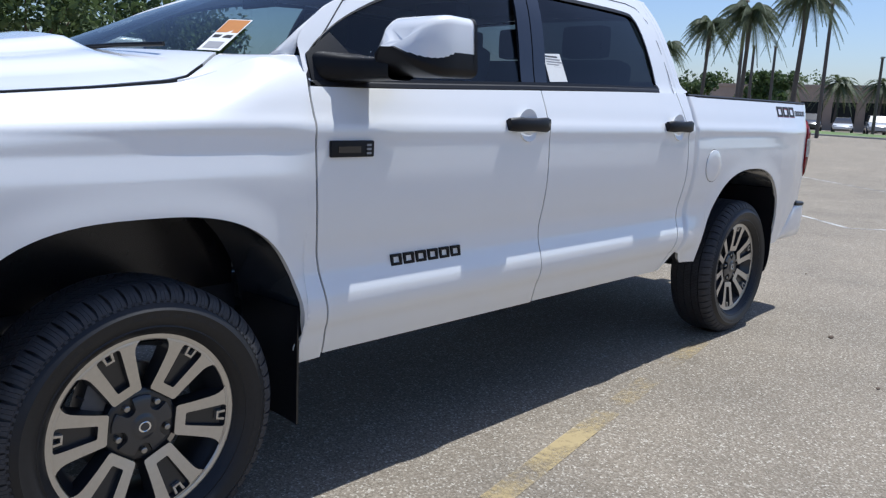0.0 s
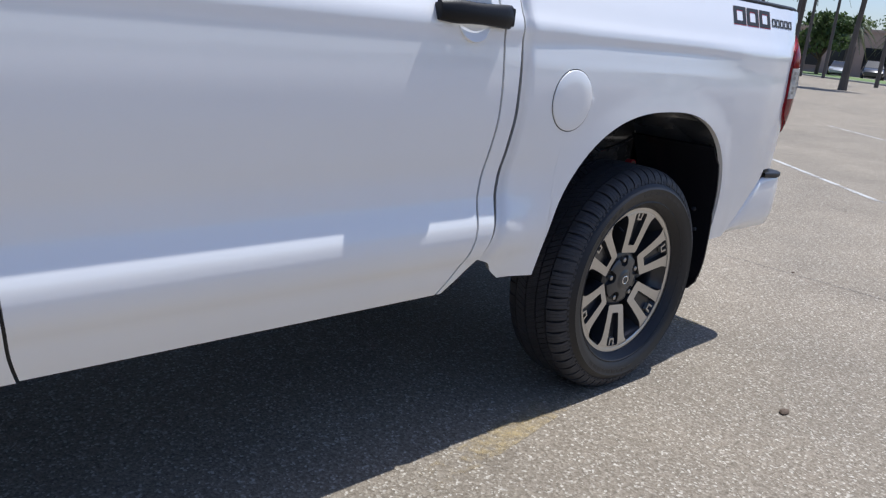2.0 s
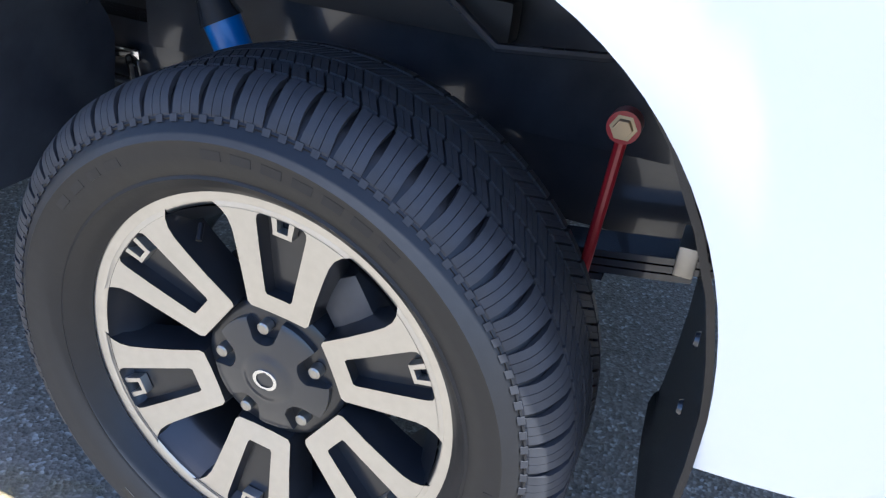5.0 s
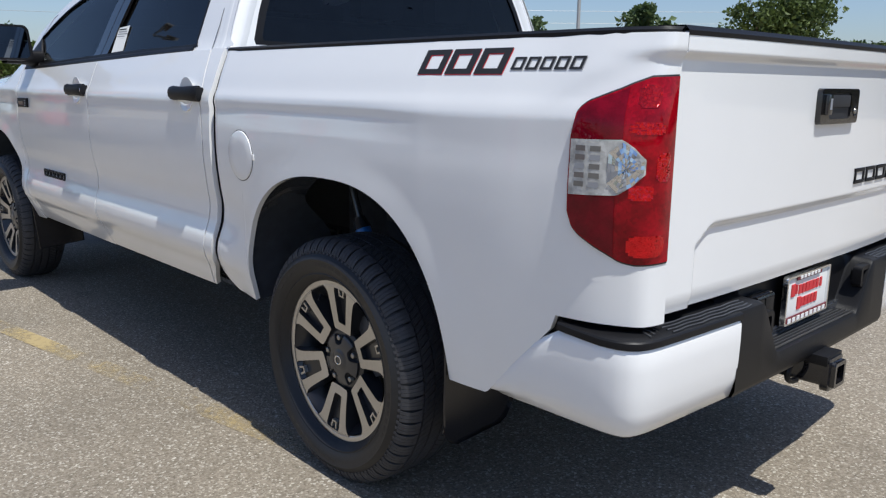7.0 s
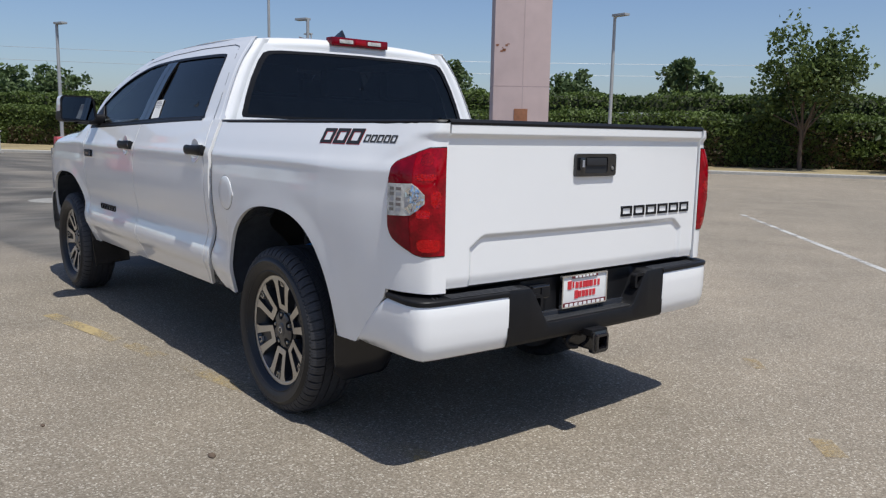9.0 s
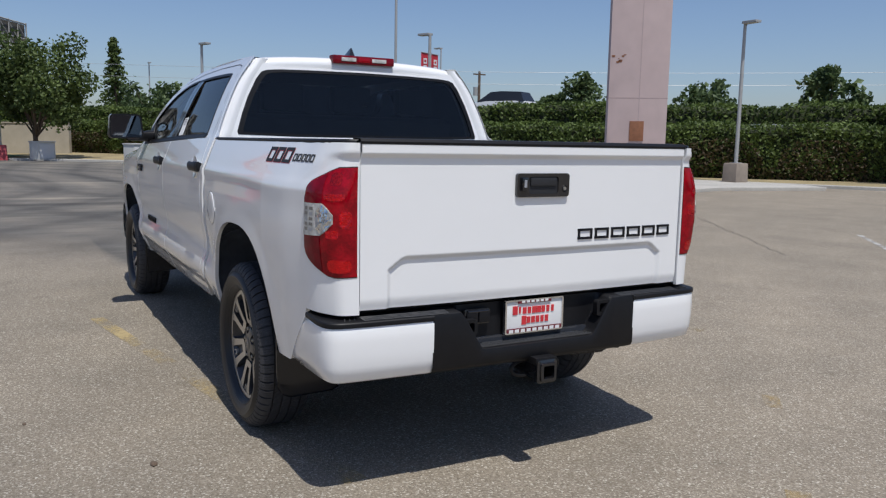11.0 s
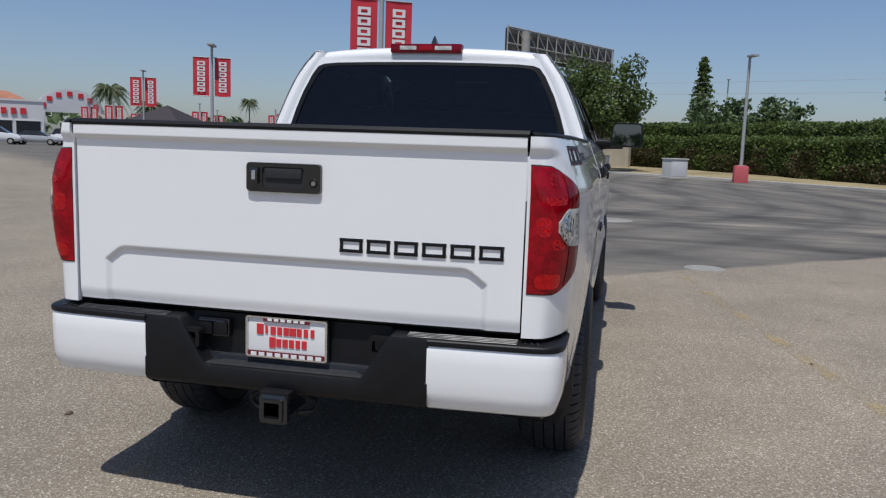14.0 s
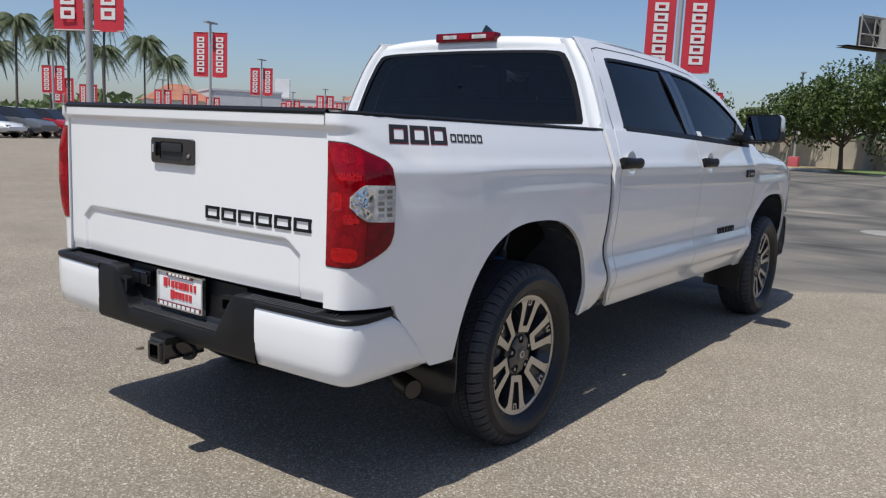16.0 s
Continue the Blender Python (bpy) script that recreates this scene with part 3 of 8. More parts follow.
pod = part("camera_pod", Geo().box((GX - 0.014, 0.100, 1.236), (0.018, 0.030, 0.056)), GLOSSBLACK, handle, bevel=0.007)
part("camera_lens", Geo().box((GX - 0.0232, 0.100, 1.238), (0.002, 0.013, 0.030)), HEADLENS, pod)


def letter_bars(spots, put, height, slant=0.0, stroke=0.24):
    """Plain hollow blocks in place of lettering. spots: (start, width) of each; put(u, w) gives a surface point."""
    out = []
    for a, w in spots:
        t = min(w, height) * stroke
        for u0, u1, w0, w1 in ((0, w, 0, t), (0, w, height - t, height), (0, t, t, height - t), (w - t, w, t, height - t)):
            q = [put(a + u0 + slant * w0 / height, w0), put(a + u1 + slant * w0 / height, w0), put(a + u1 + slant * w1 / height, w1), put(a + u0 + slant * w1 / height, w1)]
            out.append((Geo(), q))
    return out


def badge_row(owner, name, spots, put, height, depth_vec, material, slant=0.0, label="", under=None, stroke=0.24):
    for g, q in letter_bars(spots, put, height, slant, stroke):
        g.prism([Vector(p) for p in q], (0, 0, 0), depth_vec)
        ob = part(name, g, material, owner, label, bevel=0.0012)
        if under:
            c = sum((Vector(p) for p in q), Vector()) / 4
            h = Geo().prism([c + (Vector(p) - c) * 1.03 + (Vector(p) - c).normalized() * 0.0016 for p in q], (0, 0, 0), Vector(depth_vec) * 0.35)
            part("letter_edge", h, under, ob)


badge_row(gate, "letter_bar", [(0.199 + 0.0935 * i, 0.078) for i in range(6)], lambda u, w: (float(gate_x(-u, 1.02)) + 0.001, -u, 0.994 + w), 0.047, (-0.006, 0, 0), LETTER, label="dark stamped letter shape with a bright edge", under=CHROME, stroke=0.23)


# ---- lamps at the rear corners ----
LAMP_X = [-1.0942, -1.0889, -1.0775, -1.0565, -1.0181, -0.9721, -0.9215]


def corner_point(s, z, side, out=0.0):
    """s: 0 at the tailgate edge, 1 at the lamp's front edge; it follows the body."""
    x = float(np.interp(s, np.linspace(0, 1, 7), LAMP_X))
    h = 0.003
    d = Vector((2 * h, float(side_y(x + h, z)) - float(side_y(x - h, z)))).normalized()
    swell = out + 0.021 * max(0.0, 1 - abs((z - 1.10) / 0.206) ** 2.6) * math.sin(math.pi * min(1.0, max(0.0, s) ** 0.85 * 0.96)) ** 0.8
    return (x - d.y * swell, side * (float(side_y(x, z)) + d.x * swell), z)


def lamp_top(s, grow=0.0):
    return float(np.interp(s, [0, 0.4, 0.5, 0.58, 0.88, 0.93, 0.965, 1.0], [1.302, 1.299, 1.293, 1.285, 1.248, 1.238, 1.222, 1.165])) + grow


def lamp_low(s, grow=0.0):
    return float(np.interp(s, [0, 0.46, 0.56, 0.63, 0.80, 0.90, 0.96, 1.0], [0.897, 0.895, 0.899, 0.907, 0.936, 0.955, 0.972, 1.005])) - grow


def lamp_grid(side, cols, zlo, zhi, out, m=18):
    rows = []
    for s in cols:
        lo, hi = zlo(s), zhi(s)
        rows.append([corner_point(s, lo + (hi - lo) * j / m, side, out) for j in range(m + 1)])
    return rows


lamp_cols = list(np.linspace(0, 0.84, 20)) + [0.88, 0.91, 0.94, 0.965, 0.985, 1.0]
clear_hi = lambda s: float(np.interp(s, [0.39, 0.60, 1.0], [1.128, 1.169, 1.166]))
clear_lo = lambda s: float(np.interp(s, [0.39, 0.62, 1.0], [1.096, 1.050, 1.044]))
for side in (1, -1):
    lamp = part("taillight", skirted(lamp_grid(side, lamp_cols, lamp_low, lamp_top, 0.0035, 30), 0.014, side > 0), REDLENS, truck, "red and clear taillight wrapping round the corner", angle=40)
    part("lamp_gasket", Geo().grid(lamp_grid(side, lamp_cols, lambda s: lamp_low(s, 0.004), lambda s: lamp_top(s, 0.004), 0.0015, 24)), INK, lamp)
    # darker outer panels, forward of the bulbs
    part("outer_lens", Geo().grid(lamp_grid(side, np.linspace(0.60, 0.985, 10), lambda s: max(clear_hi(s), 1.166) + 0.001, lambda s: lamp_top(s, -0.004), 0.0055, 8)), REDSHELL, lamp)
    part("outer_lens", Geo().grid(lamp_grid(side, np.linspace(0.64, 0.985, 10), lambda s: lamp_low(s, -0.004), lambda s: clear_lo(s) - 0.003, 0.0055, 8)), REDSHELL, lamp)
    # bright faceted reflectors
    for s0, s1, z0, z1 in ((0.26, 0.52, 1.236, 1.284), (0.20, 0.56, 1.180, 1.206), (0.08, 0.28, 1.080, 1.142), (0.30, 0.54, 1.040, 1.072), (0.08, 0.54, 0.912, 0.962)):
        mid, hw = 0.5 * (s0 + s1), 0.5 * (s1 - s0)
        ns, nz = max(6, int(hw * 2 * 52)), max(6, int((z1 - z0) / 0.0036))
        cell, r_f = Geo(), random.Random(int(s0 * 100 + z0 * 1000))
        for i_ in range(ns):
            for j_ in range(nz):
                u, w = 2 * (i_ + 0.5) / ns - 1, 2 * (j_ + 0.5) / nz - 1
                if u * u * u * u + w * w * w * w > 0.95:
                    continue
                tilt, nod = r_f.uniform(-1, 1), r_f.uniform(-1, 1)
                q = []
                for du, dw in ((-1, -1), (1, -1), (1, 1), (-1, 1)):
                    q.append(corner_point(mid + hw * (u + du / ns), 0.5 * (z0 + z1) + 0.5 * (z1 - z0) * (w + dw / nz), side, 0.0044 + 0.0005 * (tilt * du + nod * dw)))
                cell.add(q, [(0, 1, 2, 3)])
        part("reflector", cell, REDFACET, lamp, "bright faceted red reflector", smooth=False, weld=False)
    lens = part("reversing_lens", skirted(lamp_grid(side, np.linspace(0.39, 0.985, 20), clear_lo, clear_hi, 0.0068, 8), 0.003, side > 0), CLEARLENS, lamp, "clear reversing lens")
    # six-sided bowl of bright facets
    cs, cz = 0.565, 1.108
    ring6 = [(0.405, 1.126), (0.52, 1.149), (0.60, 1.164), (0.70, 1.140), (0.70, 1.076), (0.62, 1.055), (0.52, 1.070), (0.405, 1.098)]
    bowl, r_f = [Geo(), Geo()], random.Random(17)
    edge_at = lambda q: tuple((1 - q % 1) * np.array(ring6[int(q) % 8]) + (q % 1) * np.array(ring6[(int(q) + 1) % 8]))
    for i_ in range(24):
        for j_ in range(5):
            tilt, nod = r_f.uniform(-1, 1), r_f.uniform(-1, 1)
            q = []
            for du, dw in ((0, 0), (1, 0), (1, 1), (0, 1)):
                (se, ze), f = edge_at((i_ + du) / 3.0), 1.0 - 0.96 * (j_ + dw) / 5
                q.append(corner_point(cs + (se - cs) * f, cz + (ze - cz) * f, side, 0.0085 + 0.0008 * (tilt * (2 * du - 1) + nod * (2 * dw - 1))))
            bowl[0 if r_f.random() < 0.7 else 1].add(q, [(0, 1, 2, 3)])
    for g_, m_ in zip(bowl, (CHROME, GREYINK)):
        part("bowl", g_, m_, lens, smooth=False, weld=False)
    for k in range(2):
        for j in range(5):
            s_, z_ = 0.755 + 0.11 * k, 1.064 + 0.0195 * j
            rows = [[corner_point(s_ + 0.075 * u, z_ + 0.0115 * w, side, 0.0076) for w in (0, 1)] for u in (0, 1)]
            part("lens_slot", Geo().grid(rows), LENSGREY if (j + k) % 3 else GREYINK, lens)

# ---- rear bumper ----
cap_path = [(-0.645, 0.926), (-0.70, 0.937), (-0.76, 0.944), (-0.83, 0.948), (-0.90, 0.949), (-0.97, 0.948), (-1.02, 0.946), (-1.055, 0.941), (-1.080, 0.931), (-1.097, 0.914), (-1.107, 0.890), (-1.113, 0.855), (-1.117, 0.80), (-1.121, 0.73), (-1.125, 0.65), (-1.129, 0.57), (-1.132, 0.512)]
cap_sec = [(-0.07, 0.488), (-0.024, 0.491), (-0.014, 0.498), (-0.002, 0.540), (0.001, 0.553), (0.004, 0.60), (0.005, 0.65), (0.004, 0.695), (-0.001, 0.710), (-0.006, 0.714)]


def path_frames(path):
    out = []
    for i, p in enumerate(path):
        a, b = Vector(path[max(i - 1, 0)]), Vector(path[min(i + 1, len(path) - 1)])
        d = (b - a).normalized()
        out.append((Vector(p), Vector((d.y, -d.x)) * (1 if Vector((d.y, -d.x)).dot(Vector((p[0] + 0.6, p[1]))) > 0 else -1)))
    return out


def pad_inward(p):
    """The way from the bumper's rim towards the middle of its corner."""
    return (Vector((max(p.x, -0.84), min(p.y, 0.70))) - p).normalized()


bumper = part("rear_bumper", Geo().box((-1.02, 0, 0.56), (0.10, 1.5, 0.08)), STEEL, truck)
for side in (1, -1):
    rows = []
    for p, n in path_frames(cap_path):
        top = 0.495 + np.clip((-0.655 - p.x) / 0.215, 0, 1) * 0.22
        row = []
        for o, z in cap_sec:
            zz = 0.488 + (z - 0.488) * (top - 0.488) / (0.714 - 0.488)
            q = p + n * o
            row.append((q.x, side * q.y, zz))
        rows.append(row)
    part("bumper_end", skirted(rows, 0.012, side < 0), PAINT, bumper, "white painted bumper end", angle=50)
    # black step pad on top, with ribs
    rows = []
    for p, n in path_frames(cap_path[4:]):
        row = []
        for o, z in ((0.001, 0.706), (0.0065, 0.709), (0.0075, 0.716), (0.0065, 0.724), (0.003, 0.7275), (-0.003, 0.729), (-0.02, 0.731), (-0.07, 0.737), (-0.13, 0.746), (-0.20, 0.758)):
            q = p + (n * o if o > 0 else pad_inward(p) * -o)
            row.append((q.x, side * q.y, z + 0.009 * float(smooth01(-1.02, -0.90, p.x))))
        rows.append(row)
    part("step_pad", Geo().grid(rows), TRIM, bumper, "black ribbed plastic step pad", angle=28)
    fr = [(x_, y_) for x_, y_ in ((-1.111, 0.80), (-1.1125, 0.77), (-1.114, 0.74), (-1.1155, 0.71), (-1.117, 0.68), (-1.118, 0.65), (-1.1195, 0.62), (-1.121, 0.59), (-1.122, 0.56), (-1.123, 0.53), (-1.124, 0.50), (-1.124, 0.47), (-1.124, 0.44))]
    for k in range(4):
        pts = [(x_ + 0.013 * k + 0.0022 * math.sin(y_ * 62 + k), side * y_, 0.7315 + 0.0014 * k) for x_, y_ in fr]
        part("pad_rib", Geo().tube(pts, 0.0022, 6), RIBGREY, bumper)
    for k in range(3):
        part("pad_rib", Geo().tube([(-1.102 + 0.006 * k, side * (0.872 - 0.022 * k), 0.7320), (-1.074 + 0.006 * k, side * (0.862 - 0.022 * k), 0.7345)], 0.0024, 6), RIBGREY, bumper)


def mid_top(y):
    a = abs(y)
    return 0.572 + (0.733 - 0.572) * float(0.45 * smooth01(0.265, 0.395, a) + 0.55 * np.clip((a - 0.285) / 0.10, 0, 1))


rows = []
for y in np.linspace(-0.516, 0.516, 90):
    t = mid_top(y)
    x0 = -1.134 - 0.006 * math.cos(y / 0.52 * 1.5)
    rows.append([(-1.05, y, 0.487), (x0 + 0.03, y, 0.488), (x0 + 0.008, y, 0.498), (x0, y, 0.515), (x0, y, t - 0.02), (x0 + 0.005, y, t - 0.005), (x0 + 0.018, y, t), (-1.066, y, t + 0.002), (-1.058, y, t + 0.008), (-1.050, y, max(t + 0.010, 0.742)), (-1.0, y, 0.752)])
part("bumper_centre", Geo().grid(rows), TRIM, bumper, "black textured plastic bumper centre with a step", angle=45)
for k in range(5):
    part("step_rib", Geo().box((-1.072 - 0.0125 * k, 0, 0.5755), (0.0032, 0.50 + 0.03 * k, 0.006)), RIBGREY, bumper, bevel=0.001)
part("gap_filler", Geo().box((-1.00, 0, 0.757), (0.10, 1.58, 0.02)), TRIM, bumper, bevel=0.004)
plug = part("trailer_socket", Geo().box((-1.066, 0.280, 0.692), (0.026, 0.125, 0.066)), GLOSSBLACK, bumper, "black trailer socket cover", bevel=0.014)
for dy in (0.028, -0.030):
    part("socket_lid", Geo().box((-1.082, 0.280 + dy, 0.690), (0.010, 0.052, 0.046)), TRIM, plug, bevel=0.005)
part("lid_hinge", Geo().tube([(-1.083, 0.23, 0.716), (-1.083, 0.33, 0.716)], 0.006, 8), GLOSSBLACK, plug)
for yy in (0.35, -0.35):
    part("socket_pocket", frame_ring(0.085, 0.07, 0.014, 0.055, 0.042, 0.008, yy, 0.685 if yy < 0 else 0.66, -1.10, -1.128, -1.09), TRIM, bumper)

# number plate stand-in: dealer card in its frame, lettering as bars
plate = part("dealer_plate", Geo().box((-1.080, 0, 0.676), (0.006, 0.290, 0.138)), PAPER, bumper, "white dealer plate with red print in a chrome frame", bevel=0.002)
part("plate_frame", frame_ring(0.306, 0.150, 0.010, 0.286, 0.134, 0.006, 0.0, 0.675, -1.076, -1.090, -1.082), CHROME, plate)
part("lower_band", Geo().box((-1.0875, 0, 0.6145), (0.004, 0.290, 0.021)), DARKRED, plate)
part("upper_band", Geo().box((-1.0875, 0, 0.738), (0.004, 0.170, 0.014)), DARKRED, plate)
for k in range(9):
    part("print_bar", Geo().box((-1.0900, 0.120 - 0.030 * k, 0.6145), (0.002, 0.021, 0.013)), PAPER, plate)
for k in range(6):
    part("print_bar", Geo().box((-1.0900, 0.060 - 0.024 * k, 0.738), (0.002, 0.016, 0.009)), PAPER, plate)
for k, w in enumerate((0.026, 0.010, 0.020, 0.018, 0.020, 0.026, 0.018, 0.016, 0.014)):
    part("print_bar", Geo().box((-1.0845, 0.098 - 0.0242 * k, 0.699 + (0.003 if k in (0, 1) else 0)), (0.003, w * 0.95, 0.028 if k else 0.037)), REDINK, plate)
for k, w in enumerate((0.024, 0.018, 0.020, 0.018, 0.016, 0.018)):
    part("print_bar", Geo().box((-1.0845, 0.052 - 0.0235 * k, 0.657), (0.003, w * 0.97, 0.028 if k else 0.037)), REDINK, plate)

# tow hitch
hitch = part("tow_hitch", Geo().tube([(-0.95, -0.5, 0.52), (-0.97, -0.3, 0.50), (-0.97, 0.3, 0.50), (-0.95, 0.5, 0.52)], 0.03, 12), TRIM, truck, "black steel tow hitch receiver")
g = Geo()
o, i = ring_poly(0.078, 0.078, 0.010), ring_poly(0.054, 0.054, 0.006)
g.grid([[(-1.00, p, 0.455 + q) for p, q in o], [(-1.20, p, 0.455 + q) for p, q in o], [(-1.205, p * 0.98, 0.455 + q * 0.98) for p, q in o], [(-1.205, p, 0.455 + q) for p, q in i], [(-1.05, p, 0.455 + q) for p, q in i]], loop_v=True)
part("receiver_tube", g, GLOSSBLACK, hitch)
o2 = ring_poly(0.100, 0.100, 0.014)
part("receiver_collar", Geo().grid([[(-1.165, p, 0.455 + q) for p, q in o], [(-1.168, p, 0.455 + q) for p, q in o2], [(-1.19, p, 0.455 + q) for p, q in o2], [(-1.193, p, 0.455 + q) for p, q in o]], loop_v=True), GLOSSBLACK, hitch)
part("receiver_bracket", Geo().box((-1.11, 0, 0.498), (0.15, 0.105, 0.03)), TRIM, hitch, bevel=0.004)
for side in (1, -1):
    part("chain_loop", Geo().tube([(-1.10, side * (0.05 + 0.07 * math.sin(a)), 0.455 - 0.035 * math.cos(a)) for a in np.linspace(0, math.pi, 10)], 0.009, 8), TRIM, hitch)

# exhaust on the right
ex = part("exhaust_pipe", Geo().tube([(0.3, -0.55, 0.46), (-0.35, -0.56, 0.44), (-0.52, -0.60, 0.41), (-0.60, -0.72, 0.385), (-0.64, -0.82, 0.375)], 0.034, 16), TRIM, truck, "dark steel exhaust pipe")
part("exhaust_tip", Geo().tube([(-0.625, -0.78, 0.377), (-0.655, -0.862, 0.371)], 0.041, 20, cap=False).tube([(-0.655, -0.862, 0.371), (-0.63, -0.79, 0.377)], 0.037, 20, cap=True), TIPMETAL, ex)


def outward(ob, way):
    n = sum((p.normal * p.area for p in ob.data.polygons), Vector())
    if n.dot(Vector(way)) < 0:
        ob.data.flip_normals()
    return ob


# ---- cab: pillars, roof and glass ----
cab_y = curve_interp([1.33, 1.40, 1.44, 1.50, 1.60, 1.70, 1.78, 1.83, 1.86, 1.88], [0.941, 0.909, 0.889, 0.867, 0.827, 0.781, 0.733, 0.695, 0.672, 0.652])
DLO = [(1.02, 1.412), (0.998, 1.44), (0.995, 1.58), (1.005, 1.70), (1.025, 1.765), (1.08, 1.788), (1.35, 1.797), (1.70, 1.800), (2.05, 1.795), (2.30, 1.775), (2.52, 1.730), (2.72, 1.668), (2.90, 1.592), (3.02, 1.525), (3.11, 1.455), (3.135, 1.395), (3.10, 1.362), (2.60, 1.366), (2.0, 1.388), (1.5, 1.402)]
OUT = [(0.735, 1.405), (0.742, 1.45), (0.757, 1.58), (0.773, 1.70), (0.785, 1.80), (0.80, 1.858), (0.84, 1.875), (1.30, 1.888), (1.75, 1.884), (2.15, 1.868), (2.42, 1.825), (2.66, 1.748), (2.86, 1.668), (3.03, 1.585), (3.13, 1.505), (3.150, 1.445), (3.10, 1.341), (2.65, 1.353), (2.0, 1.372), (1.4, 1.388)]


def dense(poly, per=4):
    """Round the polygon off and resample it."""
    n = len(poly)
    pts = []
    for i in range(n):
        p0, p1, p2, p3 = (np.array(poly[(i + k) % n], float) for k in (-1, 0, 1, 2))
        for j in range(per):
            t = j / per
            pts.append(0.5 * ((2 * p1) + (p2 - p0) * t + (2 * p0 - 5 * p1 + 4 * p2 - p3) * t**2 + (3 * p1 - p0 - 3 * p2 + p3) * t**3))
    return pts


for side in (1, -1):
    o, i = dense(OUT), dense(DLO)
    rows = []
    for k in np.linspace(0, 1, 9):
        rows.append([((1 - k) * a[0] + k * b[0], side * float(cab_y((1 - k) * a[1] + k * b[1])), (1 - k) * a[1] + k * b[1]) for a, b in zip(o, i)])
    rows.append([(b[0], side * (float(cab_y(b[1])) - 0.014), b[1]) for b in i])
    part("cab_side", Geo().grid(rows, loop_v=True), PAINT, truck, angle=45)
    # door cut line round the windows
    seam = [(0.845, 1.40), (0.848, 1.50), (0.868, 1.65), (0.895, 1.76), (0.94, 1.822), (1.02, 1.837), (1.5, 1.846), (2.0, 1.836), (2.35, 1.805), (2.65, 1.738), (2.93, 1.625), (3.03, 1.522), (3.085, 1.467), (3.128, 1.424)]
    g = Geo()
    for (x0, z0), (x1, z1) in zip(seam[:-1], seam[1:]):
        d = Vector((x1 - x0, z1 - z0)).normalized()
        q = [(x0, z0, 1), (x1, z1, 1), (x1, z1, -1), (x0, z0, -1)]
        g.add([(x - d.y * s * 0.0024, side * (float(cab_y(z + d.x * s * 0.0024)) + 0.0012), z + d.x * s * 0.0024) for x, z, s in q], [(0, 1, 2, 3)])
    part("door_cut", g, INK, truck)
    # black window surround
    inner = [(x + (1.9 - x) * 0.012 * 1.0, z + (1.59 - z) * 0.085) for x, z in i]
    rows = [[(b[0], side * (float(cab_y(b[1])) + 0.0015), b[1]) for b in i], [(b[0], side * (float(cab_y(b[1])) + 0.0025), b[1]) for b in inner], [(b[0], side * (float(cab_y(b[1])) - 0.010), b[1]) for b in inner]]
    part("window_surround", Geo().grid(rows, loop_v=True), TRIM, truck, angle=50)
    # B pillar cover, two pieces
    for xa, xb, lean in ((1.925, 2.005, -0.02), (2.012, 2.095, -0.02)):
        rows = [[(x + (z - 1.38) * -0.30, side * (float(cab_y(z)) + 0.002), z) for x in (xa, xb)] for z in np.linspace(1.375, 1.797, 10)]
        part("pillar_cover", skirted(rows, 0.012, side < 0), GLOSSBLACK, truck)
    # panes
    for nm, m_, poly in (("rear_door_glass", GLASSDARK, [(1.012, 1.405), (0.985, 1.60), (1.02, 1.79), (1.5, 1.80), (1.86, 1.80), (1.99, 1.38), (1.5, 1.395)]),
                         ("front_door_glass", GLASSCLEAR, [(2.05, 1.375), (1.93, 1.80), (2.30, 1.78), (2.72, 1.67), (3.03, 1.52), (3.12, 1.40), (3.09, 1.355), (2.6, 1.358)])):
        d = poly
        c = np.mean(np.array(d), 0)
        rows = [[(c[0] + (p[0] - c[0]) * k, side * (float(cab_y(c[1] + (p[1] - c[1]) * k)) - 0.007), c[1] + (p[1] - c[1]) * k) for p in d] for k in np.linspace(0.01, 1, 8)]
        outward(part(nm, Geo().grid(rows, loop_v=True), m_, truck, "tinted door window" if m_ is GLASSCLEAR else "dark privacy door window", angle=80), (0, side, 0))

# roof skin with its rolled rear edge
prof = [(0.793, 1.812), (0.786, 1.845), (0.792, 1.872), (0.815, 1.889), (0.86, 1.898), (1.0, 1.908), (1.3, 1.917), (1.6, 1.918), (1.9, 1.911), (2.15, 1.895), (2.35, 1.870), (2.52, 1.835)]
rows = []
for y in np.linspace(-0.656, 0.656, 33):
    a = abs(y) / 0.656
    rows.append([(x + 0.020 * a**2 - (0.10 * a**2 if x > 2.3 else 0), y, z - 0.026 * a**2.4 - (0.006 * a**8)) for x, z in prof])
roof = part("roof", Geo().grid(rows), PAINT, truck, angle=60)
for side in (1, -1):
    rows = [[(x + 0.0165, side * (0.628 + d), z - 0.0262 + (0.0012 if k else -0.001)) for k, d in ((0, -0.009), (1, -0.005), (1, 0.005), (0, 0.009))] for x, z in prof[1:]]
    part("roof_ditch", Geo().grid(rows), TRIM, roof, "black roof ditch moulding")
third = part("high_stop_lamp", Geo().box((0.797, 0, 1.884), (0.066, 0.405, 0.050)), REDSHELL, roof, "red high mounted stop lamp with clear ends", bevel=0.010)
for side in (1, -1):
    part("cargo_lens", Geo().box((0.7640, side * 0.100, 1.885), (0.006, 0.095, 0.022)), CLEARLENS, third, bevel=0.002)
part("stop_lens", Geo().box((0.7640, 0, 1.885), (0.006, 0.075, 0.028)), REDLENS, third, bevel=0.002)
fin = []
